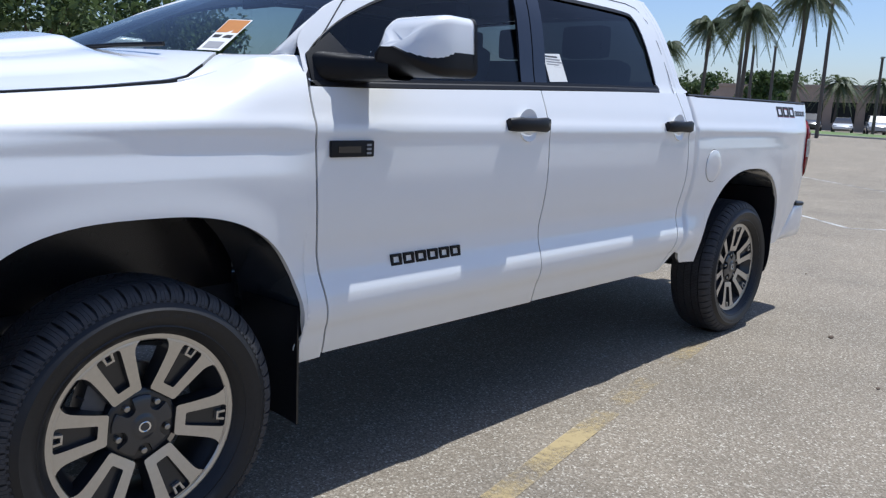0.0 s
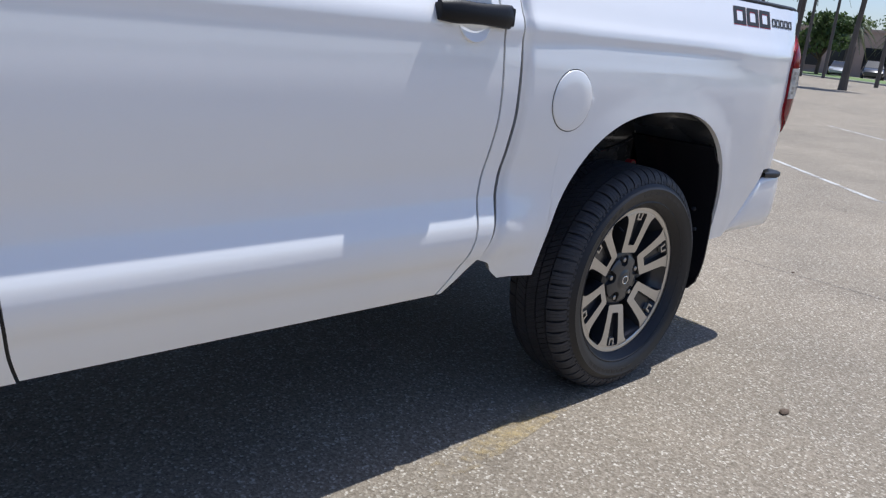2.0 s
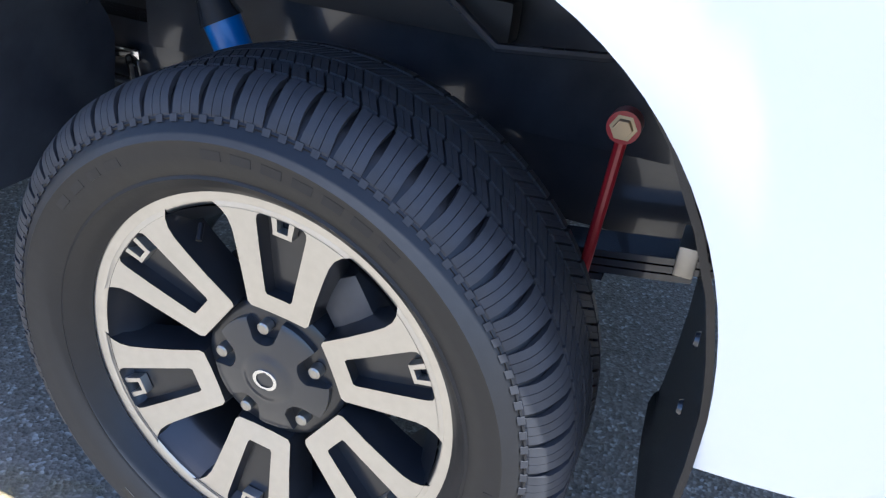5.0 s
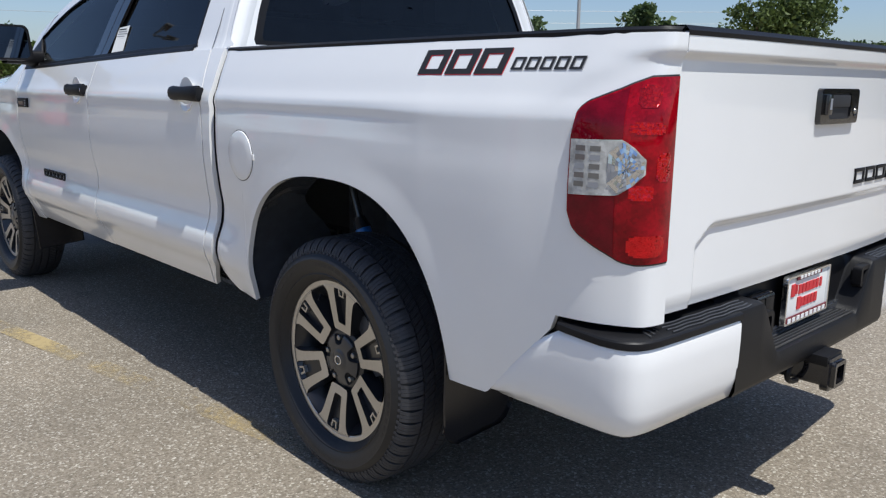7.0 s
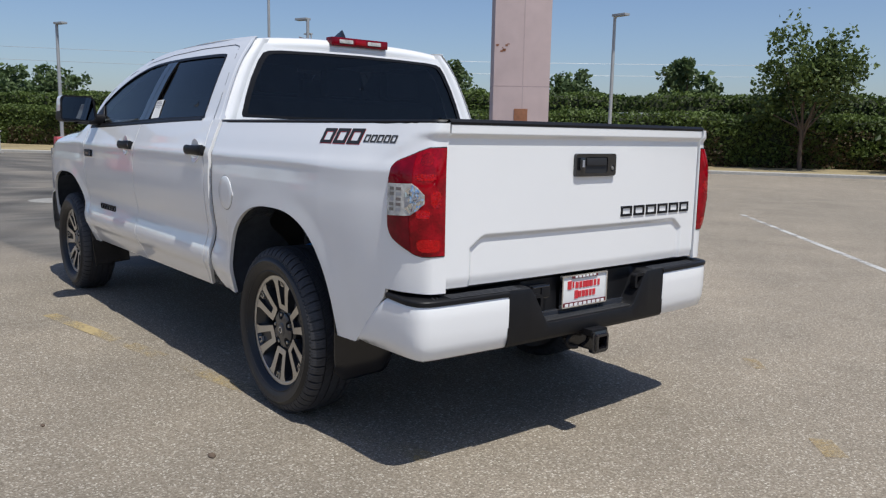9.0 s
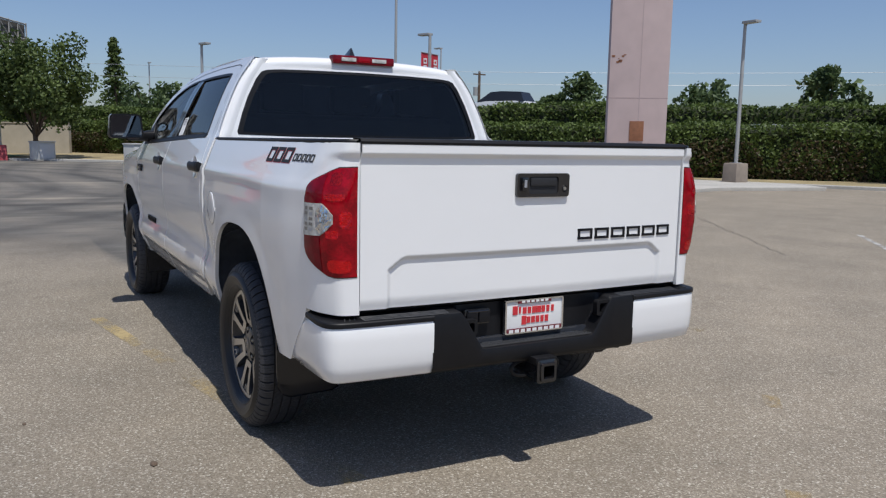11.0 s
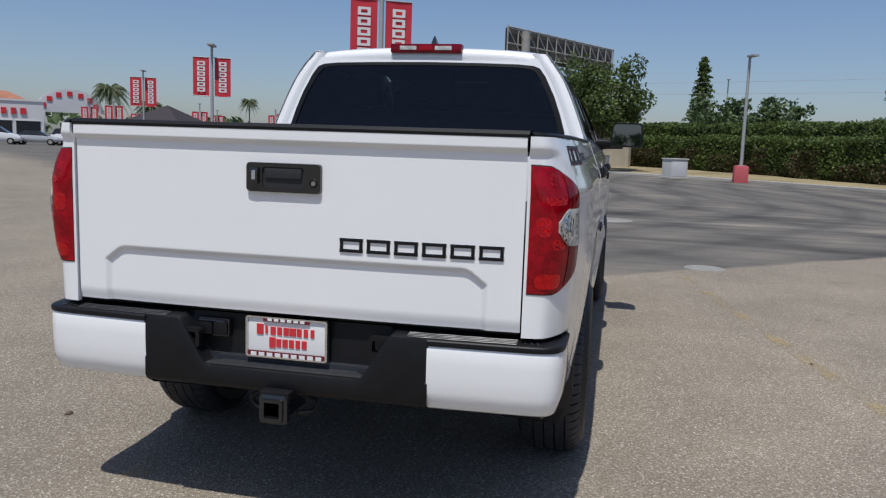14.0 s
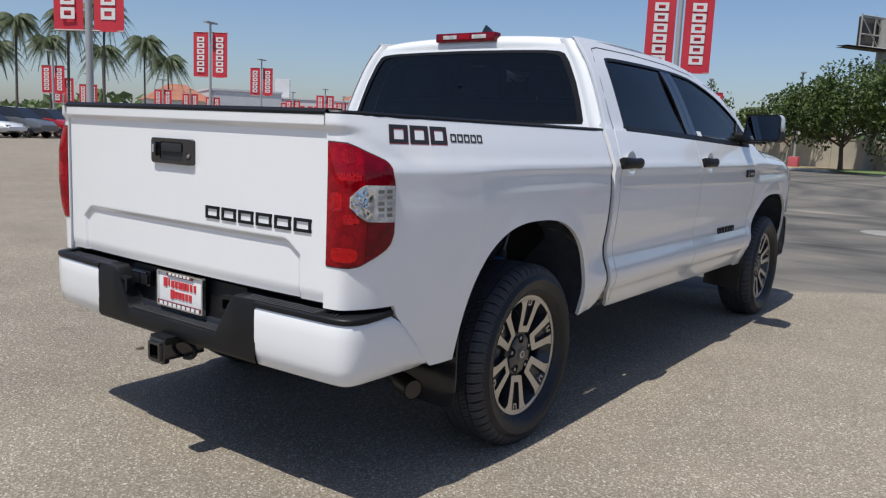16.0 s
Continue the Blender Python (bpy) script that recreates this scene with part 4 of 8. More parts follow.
for u in np.linspace(0, 1, 12):
    h = 0.074 * (1 - u) ** 0.75 + 0.002
    w = 0.024 * math.sin(math.pi * min(1.0, 0.25 + 0.75 * u)) ** 0.5 + 0.003
    fin.append([(0.945 + 0.17 * u + 0.03 * q, s_ * w * (1 - 0.8 * q), 1.903 + h * q) for s_, q in ((-1, 0), (-1, 0.35), (-1, 0.75), (-0.6, 1.0), (0.6, 1.0), (1, 0.75), (1, 0.35), (1, 0))])
part("roof_aerial", Geo().grid(fin).add(fin[0], [tuple(range(8))]), GLOSSBLACK, roof, "black shark fin aerial")

# rear wall of the cab with its window
rear_out = [(0.0, 1.822), (0.30, 1.819), (0.55, 1.816), (0.63, 1.842), (0.662, 1.845), (0.702, 1.808), (0.763, 1.725), (0.822, 1.60), (0.866, 1.49), (0.902, 1.40), (0.45, 1.395), (0.0, 1.395)]
rear_in = [(0.0, 1.811), (0.30, 1.808), (0.52, 1.803), (0.600, 1.796), (0.634, 1.783), (0.667, 1.74), (0.720, 1.636), (0.757, 1.54), (0.788, 1.44), (0.783, 1.422), (0.45, 1.415), (0.0, 1.415)]


def back_x(y, z):
    return 0.728 + (z - 1.40) * 0.155 + 0.03 * (abs(y) / 0.9) ** 4 - 0.012


for side in (1, -1):
    rows = []
    for k in np.linspace(0, 1, 6):
        rows.append([(back_x((1 - k) * a[0] + k * b[0], (1 - k) * a[1] + k * b[1]), side * ((1 - k) * a[0] + k * b[0]), (1 - k) * a[1] + k * b[1]) for a, b in zip(rear_out, rear_in)])
    rows.append([(back_x(*b) + 0.02, side * b[0], b[1]) for b in rear_in])
    part("cab_rear_panel", Geo().grid(rows), PAINT, truck, angle=45)
    shrink = [(b[0] * 0.957, 1.61 + (b[1] - 1.61) * 0.915) for b in rear_in]
    rows = [[(back_x(*b) - 0.001, side * b[0], b[1]) for b in rear_in], [(back_x(*b) - 0.003, side * b[0], b[1]) for b in shrink], [(back_x(*b) + 0.01, side * b[0], b[1]) for b in shrink]]
    part("rear_window_seal", Geo().grid(rows), TRIM, truck, angle=50)
    rows = []
    for z in np.linspace(1.393, 1.86, 16):
        xo = float(np.interp(z, [1.405, 1.45, 1.58, 1.70, 1.80, 1.845], [0.735, 0.742, 0.757, 0.773, 0.785, 0.795])) - 0.008
        yc = float(cab_y(z))
        row = [(back_x(yc - 0.085, z) + 0.004, side * (yc - 0.085), z)]
        row += [(xo + 0.05 * (1 - math.cos(a)), side * (yc - 0.05 + 0.0515 * math.sin(a)), z) for a in np.linspace(0, math.pi / 2, 9)]
        row.append((xo + 0.075, side * (yc + 0.0005), z))
        rows.append(row)
    part("cab_corner_post", Geo().grid(rows), PAINT, truck, angle=70)
    cap = [[(0.850 + 0.055 * math.cos(v) * math.cos(u), side * (0.648 + 0.040 * math.cos(v) * math.sin(u)), 1.824 + 0.036 * math.sin(v)) for u in np.linspace(0, 2 * math.pi, 24, endpoint=False)] for v in np.linspace(-1.4, 1.5, 12)]
    part("roof_corner", Geo().grid(cap, loop_v=True), PAINT, truck, angle=80)
ring = [(b[0], b[1]) for b in rear_in] + [(-b[0], b[1]) for b in reversed(rear_in)]
rows = [[(back_x(p[0] * k, 1.61 + (p[1] - 1.61) * k) + 0.004, p[0] * k, 1.61 + (p[1] - 1.61) * k) for p in ring] for k in (0.02, 0.5, 0.97)]
outward(part("rear_window", Geo().grid(rows, loop_v=True), GLASSREAR, truck, "dark tinted rear window", angle=80), (-1, 0, 0))

# windscreen, cowl and bonnet
rows = []
for k in np.linspace(0, 1, 10):
    rows.append([(3.60 + (2.50 - 3.60) * k - (0.36 - 0.26 * k) * abs(s) ** 2, s * (0.83 - 0.19 * k), 1.425 + (1.838 - 1.425) * k - 0.012 * abs(s) ** 2 + 0.02 * math.sin(math.pi * k)) for s in np.linspace(-1, 1, 25)])
outward(part("windscreen", Geo().grid(rows), GLASSCLEAR, truck, "clear raked windscreen", angle=80), (1, 0, 1))
for side in (1, -1):
    edge = [(2.42, 1.825), (2.66, 1.748), (2.86, 1.668), (3.03, 1.585), (3.13, 1.505), (3.150, 1.445)]
    rows = []
    for i_, (ox, oz) in enumerate(edge):
        k = 1 - i_ / 5
        inner_p = Vector((3.24 - 0.84 * k, side * (0.83 - 0.19 * k), 1.417 + 0.413 * k + 0.02 * math.sin(math.pi * k)))
        outer_p = Vector((ox, side * float(cab_y(oz)), oz))
        bow = Vector((0.02, side * 0.012, 0.012))
        rows.append([inner_p.lerp(outer_p, t) + bow * math.sin(math.pi * t) for t in np.linspace(-0.1, 1, 7)])
    rows[-1] = [p - Vector((0, side * 0.022 * t, 0)) for p, t in zip(rows[-1], np.linspace(-0.1, 1, 7))]
    rows.append([p + Vector((0.015, -side * 0.012, -0.05)) for p in rows[-1]])
    part("windscreen_pillar", Geo().grid(rows), PAINT, truck, angle=60)


def hood_z(x, y):
    edge = np.interp(x, [3.3, 3.35, 3.425, 3.495, 3.56, 3.75, 4.1, 4.58], [1.428, 1.420, 1.379, 1.346, 1.333, 1.311, 1.279, 1.210])
    mid = np.interp(x, [3.3, 3.6, 4.0, 4.58], [1.436, 1.428, 1.385, 1.255])
    a = np.clip(np.abs(y) / 0.85, 0, 1)
    z = mid + (edge - mid) * a**2.2
    bul = smooth01(0.50, 0.42, np.abs(y)) * smooth01(3.46, 3.60, x) * smooth01(4.6, 4.3, x)
    return z + 0.028 * bul + 0.02 * smooth01(0.72, 0.6, np.abs(y)) * smooth01(3.4, 3.6, x) * smooth01(4.55, 4.2, x)


def gap_y(x):
    """Half the width of the bonnet: it narrows to the windscreen's corner."""
    if x > 3.53:
        return float(fender_y(x, float(fender_top(x)))) - 0.003
    return float(np.interp(x, [3.34, 3.425, 3.495, 3.53], [0.735, 0.80, 0.836, float(fender_y(3.53, float(fender_top(3.53)))) - 0.003]))


rows = []
for x in list(np.linspace(3.345, 3.60, 18)) + list(np.linspace(3.63, 4.53, 26)):
    w = gap_y(x) - 0.006
    rows.append([(x + 0.225 * (1 - (y / w) ** 2) * max(0, 1 - (x - 3.345) / 0.5), y, float(hood_z(x, y)) + 0.006) for y in np.linspace(-w, w, 61)])
part("bonnet", skirted(rows, 0.015, False), PAINT, truck, "white bonnet with a raised centre", angle=60)
for side in (1, -1):
    rows, gap = [], []
    for x in np.linspace(3.10, 3.53, 26):
        zt = float(fender_top(max(x, 3.165)))
        yo = float(fender_y(x, zt))
        if x > 3.34:
            yi, zi = gap_y(x) + 0.003, float(hood_z(x, gap_y(x)))
        else:
            yi, zi = min(yo - 0.012, 0.83 * math.sqrt((3.6 - x) / 0.36) - 0.03 * float(smooth01(3.34, 3.28, x))), 1.430
        yi = min(yi, yo - 0.001)
        rows.append([(x, side * (yo + (yi - yo) * t), zt + (zi - zt) * t + 0.004 * math.sin(math.pi * t) - 0.0005) for t in np.linspace(0, 1, 7)])
        rows[-1].insert(0, (x, side * (yo - 0.001), zt - 0.012))
        gap.append((x, yi, zi))
    part("fender_shoulder", Geo().grid(rows), PAINT, truck, angle=60)
    line = [(x, gap_y(x), float(hood_z(x, gap_y(x)))) for x in list(np.linspace(3.345, 3.55, 14)) + list(np.linspace(3.6, 4.5, 12))]
    part("bonnet_gap", Geo().grid([[(x + (0.004 if x < 3.53 else 0.0), side * (y - 0.0035), z + o) for o in (-0.014, 0.0045)] for x, y, z in line]), INK, truck)
part("cowl", Geo().grid([[(3.20, y, 1.412), (3.66 - 0.36 * (y / 0.8) ** 2, y, 1.408)] for y in np.linspace(-0.8, 0.8, 12)]), TRIM, truck)
for yy in (0.35, -0.25):
    part("wiper", Geo().tube([(3.575, yy - 0.04, 1.436), (3.53, yy + 0.12, 1.444), (3.46, yy + 0.28, 1.449)], 0.007, 8), TRIM, truck, "black windscreen wiper")
# price card inside the windscreen
def card_quad(u0, u1, v0, v1, lift):
    c = [Vector(p) for p in ((3.353, 0.636, 1.434), (3.310, 0.698, 1.432), (3.129, 0.601, 1.545), (3.171, 0.522, 1.547))]
    up = Vector((0.40, 0.12, 0.90)).normalized() * (lift + 0.007)
    q = [c[0].lerp(c[1], u).lerp(c[3].lerp(c[2], u), v) + up for u, v in ((u0, v0), (u1, v0), (u1, v1), (u0, v1))]
    return Geo().add(q, [(0, 1, 2, 3)])


card = part("price_card", card_quad(0, 1, 0, 1, 0.0), PAPER, truck, "white and orange paper card on the windscreen")
part("orange_block", card_quad(0.04, 0.96, 0.55, 0.97, 0.001), ORANGEINK, card)
part("black_block", card_quad(0.1, 0.9, 0.38, 0.48, 0.001), INK, card)
part("grey_block", card_quad(0.15, 0.85, 0.06, 0.26, 0.001), GREYINK, card)

# nose: grille, headlamps, front bumper
rows = []
nose_path = [(4.25, 0.985), (4.36, 0.965), (4.46, 0.925), (4.54, 0.86), (4.60, 0.75), (4.64, 0.58), (4.66, 0.35), (4.67, 0.12), (4.67, 0.0)]
full = nose_path + [(x, -y) for x, y in reversed(nose_path[:-1])]
for x, y in full:
    rows.append([(x - 0.05, y * 0.97, 0.42), (x - 0.005, y, 0.45), (x + 0.012, y * 1.005, 0.55), (x + 0.012, y * 1.005, 0.68), (x, y, 0.76), (x - 0.05, y * 0.98, 0.79)])
fb = part("front_bumper", Geo().grid(rows), PAINT, truck, "white front bumper", angle=50)
part("lower_grille", Geo().box((4.655, 0, 0.56), (0.05, 1.0, 0.12)), INK, fb, bevel=0.01)
grille = part("grille", Geo().box((4.56, 0, 1.00), (0.08, 1.20, 0.40)), GLOSSBLACK, truck, "black grille in a surround", bevel=0.02)
for k in range(5):
    part("grille_bar", Geo().box((4.605, 0, 0.86 + 0.07 * k), (0.02, 1.1, 0.02)), STEEL, grille, bevel=0.005)
for side in (1, -1):
    rows = []
    for s in np.linspace(0, 1, 10):
        x, y = 4.28 + 0.26 * s**0.7, 0.965 - 0.30 * s**2.2
        rows.append([(x + 0.01, side * y, 0.80 + w * (0.36 - 0.06 * s)) for w in np.linspace(0, 1, 6)])
    hl = part("headlight", skirted(rows, 0.02, side > 0), HEADLENS, truck, "clear headlight with a dark inside", angle=50)
    part("headlight_bezel", Geo().grid([[(p[0] - 0.012, p[1] * 0.985, p[2]) for p in r] for r in rows]), INK, hl)

# ---- door furniture ----
for side, (rd, fd) in ((1, left_doors), (-1, right_doors)):
    for door, hx in ((rd, 0.915), (fd, 2.135)):
        yb = float(side_y(hx, 1.237))
        # round cup behind the grip, tilted to catch light
        crow = []
        for r, lip in ((0.0, 0.0), (0.02, 0.02), (0.034, 0.20), (0.048, 0.58), (0.060, 0.90), (0.0645, 1.0), (0.0652, 0.9), (0.066, 0.0)):
            crow.append([(hx - 0.005 + 0.95 * r * math.cos(k * math.pi / 16), side * (yb + 0.0025 + lip * (0.0012 + 0.0115 * max(0.0, -math.sin(k * math.pi / 16)) ** 1.4)), 1.234 + r * math.sin(k * math.pi / 16)) for k in range(33)])
        cup = Geo().grid(crow)
        part("handle_cup", cup, PAINT, door, angle=60)
        rows = []
        for t in np.linspace(0, 1, 15):
            x = hx - 0.122 + 0.244 * t
            bow = 0.010 + 0.014 * math.sin(math.pi * t) ** 0.55
            h = 0.0275 + 0.002 * math.cos(2 * math.pi * t)
            if t > 0.80:
                h -= 0.006 * (t - 0.8) / 0.2
            rows.append([(x, side * (yb + bow + 0.014 * math.cos(a)), 1.237 + h * math.sin(a)) for a in np.linspace(0, 2 * math.pi, 12, endpoint=False)])
        g = Geo().grid(rows, loop_v=True)
        g.add(rows[0], [tuple(range(12))])
        g.add(rows[-1], [tuple(range(12))])
        hd = part("door_handle", g, TRIM, door, "black pull handle", angle=60)
        part("handle_foot", Geo().box((hx - 0.106, side * (yb + 0.008), 1.237), (0.045, 0.032, 0.048)), TRIM, hd, bevel=0.009)
        part("handle_foot", Geo().box((hx + 0.108, side * (yb + 0.008), 1.237), (0.032, 0.030, 0.036)), TRIM, hd, bevel=0.008)
        if side > 0 and hx > 2:
            part("lock_cylinder", Geo().lathe([(0, 0.004), (0.010, 0.004), (0.012, 0)], 18, Matrix.Translation((hx - 0.106, yb + 0.023, 1.237))), CHROME, hd)
    # model badge row low on the front door, and the engine badge
    badge_row(fd, "letter_bar", [(0.0 + 0.0595 * i, 0.049) for i in range(6)], lambda u, w, s=side: (2.822 - u, s * (float(side_y(2.65, 0.765)) - 0.002), 0.748 + w), 0.040, (0, 0.009 * side, 0), LETTER, slant=-0.006, label="black letter shape")
    eb = part("engine_badge", Geo().box((3.025, side * (float(side_y(3.02, 1.155)) + 0.004), 1.154), (0.172, 0.016, 0.052)), TRIM, fd, "black engine badge", bevel=0.005)
    for k in range(3):
        part("badge_dot", Geo().box((2.962, side * (float(side_y(3.0, 1.155)) + 0.013), 1.140 + 0.013 * k), (0.018, 0.003, 0.007)), GREYINK, eb)
    part("badge_mark", Geo().box((3.04, side * (float(side_y(3.0, 1.155)) + 0.0125), 1.152), (0.09, 0.002, 0.02)), GLOSSBLACK, eb)
    # mirror
    mc = Vector((2.835, 1.124, 1.478))
    lean_back = lambda b: max(0.0, b / 0.095)
    rows = []
    for t in np.linspace(0, 1, 15):
        x = 0.170 - 0.265 * t
        k = math.sqrt(max(0.0, 1 - (1 - min(1, t * 1.7)) ** 2)) * (1.0 - 0.05 * t)
        k = max(k, 0.12)
        rows.append([(mc.x + x - 0.008 * (a / 0.115) - 0.045 * lean_back(b) * (1 - t), side * (mc.y + 0.006 * lean_back(b) + a * k * (1 - 0.11 * lean_back(b))), mc.z + b * k) for a, b in ring_poly(0.254, 0.190, 0.030, 5)])
    g = Geo().grid(rows, loop_v=True)
    g.add(rows[0], [tuple(range(len(rows[0])))])
    mir = part("wing_mirror", g, PAINT, fd, "white capped wing mirror with black base", angle=50)
    lower = [[(mc.x + (p[0] - mc.x) * 1.02, side * (mc.y + (abs(p[1]) - mc.y) * 1.02), min(mc.z + (p[2] - mc.z) * 1.02, mc.z - 0.010)) for p in r] for r in rows]
    part("mirror_base", Geo().grid(lower, loop_v=True), TRIM, mir, "black mirror lower shell", angle=50)
    o = [(a * (1 - 0.11 * lean_back(b)) + 0.006 * lean_back(b), b) for a, b in ring_poly(0.246, 0.184, 0.030, 5)]
    i = [(a * (1 - 0.11 * lean_back(b)) + 0.006 * lean_back(b), b) for a, b in ring_poly(0.222, 0.162, 0.024, 5)]
    xr = mc.x - 0.098
    part("mirror_rim", Geo().grid([[(xr + 0.01, side * (mc.y + a), mc.z + b) for a, b in o], [(xr - 0.004, side * (mc.y + a), mc.z + b) for a, b in o], [(xr - 0.004, side * (mc.y + a), mc.z + b) for a, b in i], [(xr + 0.008, side * (mc.y + a), mc.z + b) for a, b in i]], loop_v=True), TRIM, mir)
    part("mirror_glass", Geo().add([(xr + 0.004, side * (mc.y + a), mc.z + b) for a, b in i], [tuple(range(len(i)))]), MIRRORGLASS, mir, "silvered mirror glass")
    sq = lambda v: math.copysign(abs(v) ** 0.5, v)
    part("mirror_arm", Geo().grid([[(cx + wx * sq(math.cos(a)), side * y, 1.404 + h * sq(math.sin(a))) for a in np.linspace(0, 2 * math.pi, 24, endpoint=False)] for y, h, cx, wx in ((0.895, 0.048, 3.01, 0.105), (0.935, 0.046, 3.0, 0.10), (0.96, 0.040, 2.965, 0.07), (1.02, 0.036, 2.94, 0.06), (1.10, 0.034, 2.92, 0.055))], loop_v=True), TRIM, mir, angle=50)
    sail = [(3.135, 1.36), (2.90, 1.36), (2.93, 1.43), (3.02, 1.515), (3.13, 1.44)]
    part("mirror_sail", Geo().prism([(x, side * (float(cab_y(z)) - 0.004), z) for x, z in sail], (0, 0, 0), (0, side * 0.010, 0)), TRIM, mir, bevel=0.002)

# belt moulding along the windows
for side in (1, -1):
    rows = [[(x, side * (float(cab_y(float(belt_z(x)) + d)) + o), float(belt_z(x)) + d) for d, o in ((-0.002, 0.003), (0.004, 0.009), (0.016, 0.008), (0.022, 0.0))] for x in np.linspace(1.0, 3.13, 30)]
    part("belt_moulding", Geo().grid(rows), TRIM, truck, "black belt moulding")

# fuel flap on the left bed side
ring_o = [(0.497 + 0.088 * math.cos(a), 1.029 + 0.090 * math.sin(a)) for a in np.linspace(0, 2 * math.pi, 48, endpoint=False)]
P = lambda x, z, o: (x, float(side_y(x, z)) + o, z)
rows = [[P(0.497 + (x - 0.497) * k, 1.029 + (z - 1.029) * k, o) for x, z in ring_o] for k, o in ((0.01, 0.0042), (0.5, 0.0042), (0.93, 0.0042), (0.962, 0.003), (0.966, 0.0004))]
flap = part("fuel_flap", Geo().grid(rows, loop_v=True), PAINT, left_bedside, "round white fuel flap", angle=60)
rows = [[P(0.497 + (x - 0.497) * k, 1.029 + (z - 1.029) * k, 0.0008) for x, z in ring_o] for k in (0.965, 0.995)]
part("flap_gap", Geo().grid(rows, loop_v=True), INK, flap)
part("flap_notch", Geo().box((0.410, float(side_y(0.410, 1.029)) + 0.002, 1.029), (0.016, 0.004, 0.02)), PAINT, flap, bevel=0.001)

# bed side decal: bold strokes, then thin ones, as plain slanted bars
for side in (1, -1):
    put = lambda u, w, s=side: ((-0.405 - u) if s > 0 else (-0.925 + u), s * (float(side_y((-0.405 - u) if s > 0 else (-0.925 + u), 1.312 + w)) + 0.0012), 1.312 + w)
    owner = truck
    lean = 0.010

    def decal(a, w, z0, z1, material, o=0.0):
        q = [put(a + (z0 * 0.25), z0), put(a + w + (z0 * 0.25), z0), put(a + w + (z1 * 0.25), z1), put(a + (z1 * 0.25), z1)]
        q = [(x, y + side * o, z) for x, y, z in q]
        g = Geo().add(q, [(0, 1, 2, 3)])
        return part("decal_bar", g, material, owner, "black graphic decal bar" if material is INK else "")

    for a, w, t, z0, z1 in [(0.0 + 0.102 * k, 0.092, 0.022, -0.006, 0.056) for k in range(3)] + [(0.316 + 0.041 * k, 0.034, 0.008, 0.004, 0.033) for k in range(5)]:
        for d_, mt, o in ((0.0025, REDINK if t > 0.01 else GREYINK, 0.0), (0.0, INK, 0.0008)):
            decal(a + d_, w, z0 - d_, z0 + t * 0.6 - d_, mt, o)
            decal(a + d_, w, z1 - t * 0.6 - d_, z1 - d_, mt, o)
            decal(a + d_, t, z0 + t * 0.6 - d_, z1 - t * 0.6 - d_, mt, o)
            decal(a + w - t + d_, t, z0 + t * 0.6 - d_, z1 - t * 0.6 - d_, mt, o)

# price sheet in the rear door window
sheet = part("window_sheet", Geo().prism([(x, float(cab_y(z)) - 0.0045, z) for x, z in ((1.885, 1.412), (1.755, 1.418), (1.765, 1.535), (1.885, 1.528))], (0, 0, 0), (0, -0.001, 0)), PAPER, truck, "white printed price sheet in the door window")
for k in range(9):
    z = 1.522 - 0.011 * k
    part("print_bar", Geo().prism([(x, float(cab_y(zz)) - 0.0036, zz) for x, zz in ((1.875, z), (1.79 - 0.015 * (k % 3), z), (1.79 - 0.015 * (k % 3), z - 0.005), (1.875, z - 0.005))], (0, 0, 0), (0, 0.0003, 0)), GREYINK if k else INK, sheet)
part("window_sheet", Geo().prism([(x, -float(cab_y(z)) + 0.0045, z) for x, z in ((2.115, 1.40), (2.19, 1.40), (2.19, 1.43), (2.115, 1.43))], (0, 0, 0), (0, 0.001, 0)), PAPER, truck)

# ---- inside the cab ----
part("cabin_floor", Geo().box((2.0, 0, 0.62), (2.3, 1.6, 0.05)), SEATCLOTH, truck)
part("headliner", Geo().box((1.62, 0, 1.845), (1.45, 1.20, 0.02)), HEADLINER, truck)
part("cabin_rear_trim", Geo().box((0.80, 0, 1.0), (0.03, 1.6, 0.78)), SEATCLOTH, truck)
for side in (1, -1):
    part("cabin_side_trim", Geo().box((1.95, side * 0.885, 0.98), (2.3, 0.02, 0.74)), SEATCLOTH, truck)


def seat(x, y, w, rests):
    s = part("seat", Geo().box((x + 0.25, y, 0.90), (0.52, w, 0.18)), SEATCLOTH, truck, "dark cloth seat", bevel=0.05)
    m = Matrix.Translation((x, y, 1.25)) @ Matrix.Rotation(radians(-14), 4, "Y")
    part("backrest", Geo().box((0, 0, 0), (0.14, w, 0.62), m), SEATCLOTH, s, bevel=0.05)
    for r in rests:
        part("headrest", Geo().box((x - 0.09, y + r, 1.655), (0.10, 0.26, 0.17)), SEATCLOTH, s, bevel=0.04)


seat(2.15, 0.42, 0.54, (0.0,))
seat(2.15, -0.42, 0.54, (0.0,))
seat(1.08, 0.0, 1.45, (-0.45, 0.0, 0.45))
part("dashboard", Geo().box((3.05, 0, 1.24), (0.50, 1.60, 0.26)), SEATCLOTH, truck, "dark dashboard", bevel=0.06)
part("steering_wheel", Geo().tube([(2.72 + 0.19 * math.cos(a) * 0.42, 0.42 + 0.19 * math.sin(a), 1.27 + 0.19 * math.cos(a) * 0.9) for a in np.linspace(0, 2 * math.pi, 33)], 0.015, 8), TRIM, truck)
part("inside_mirror", Geo().box((2.72, 0, 1.70), (0.02, 0.24, 0.07)), TRIM, truck, bevel=0.01)

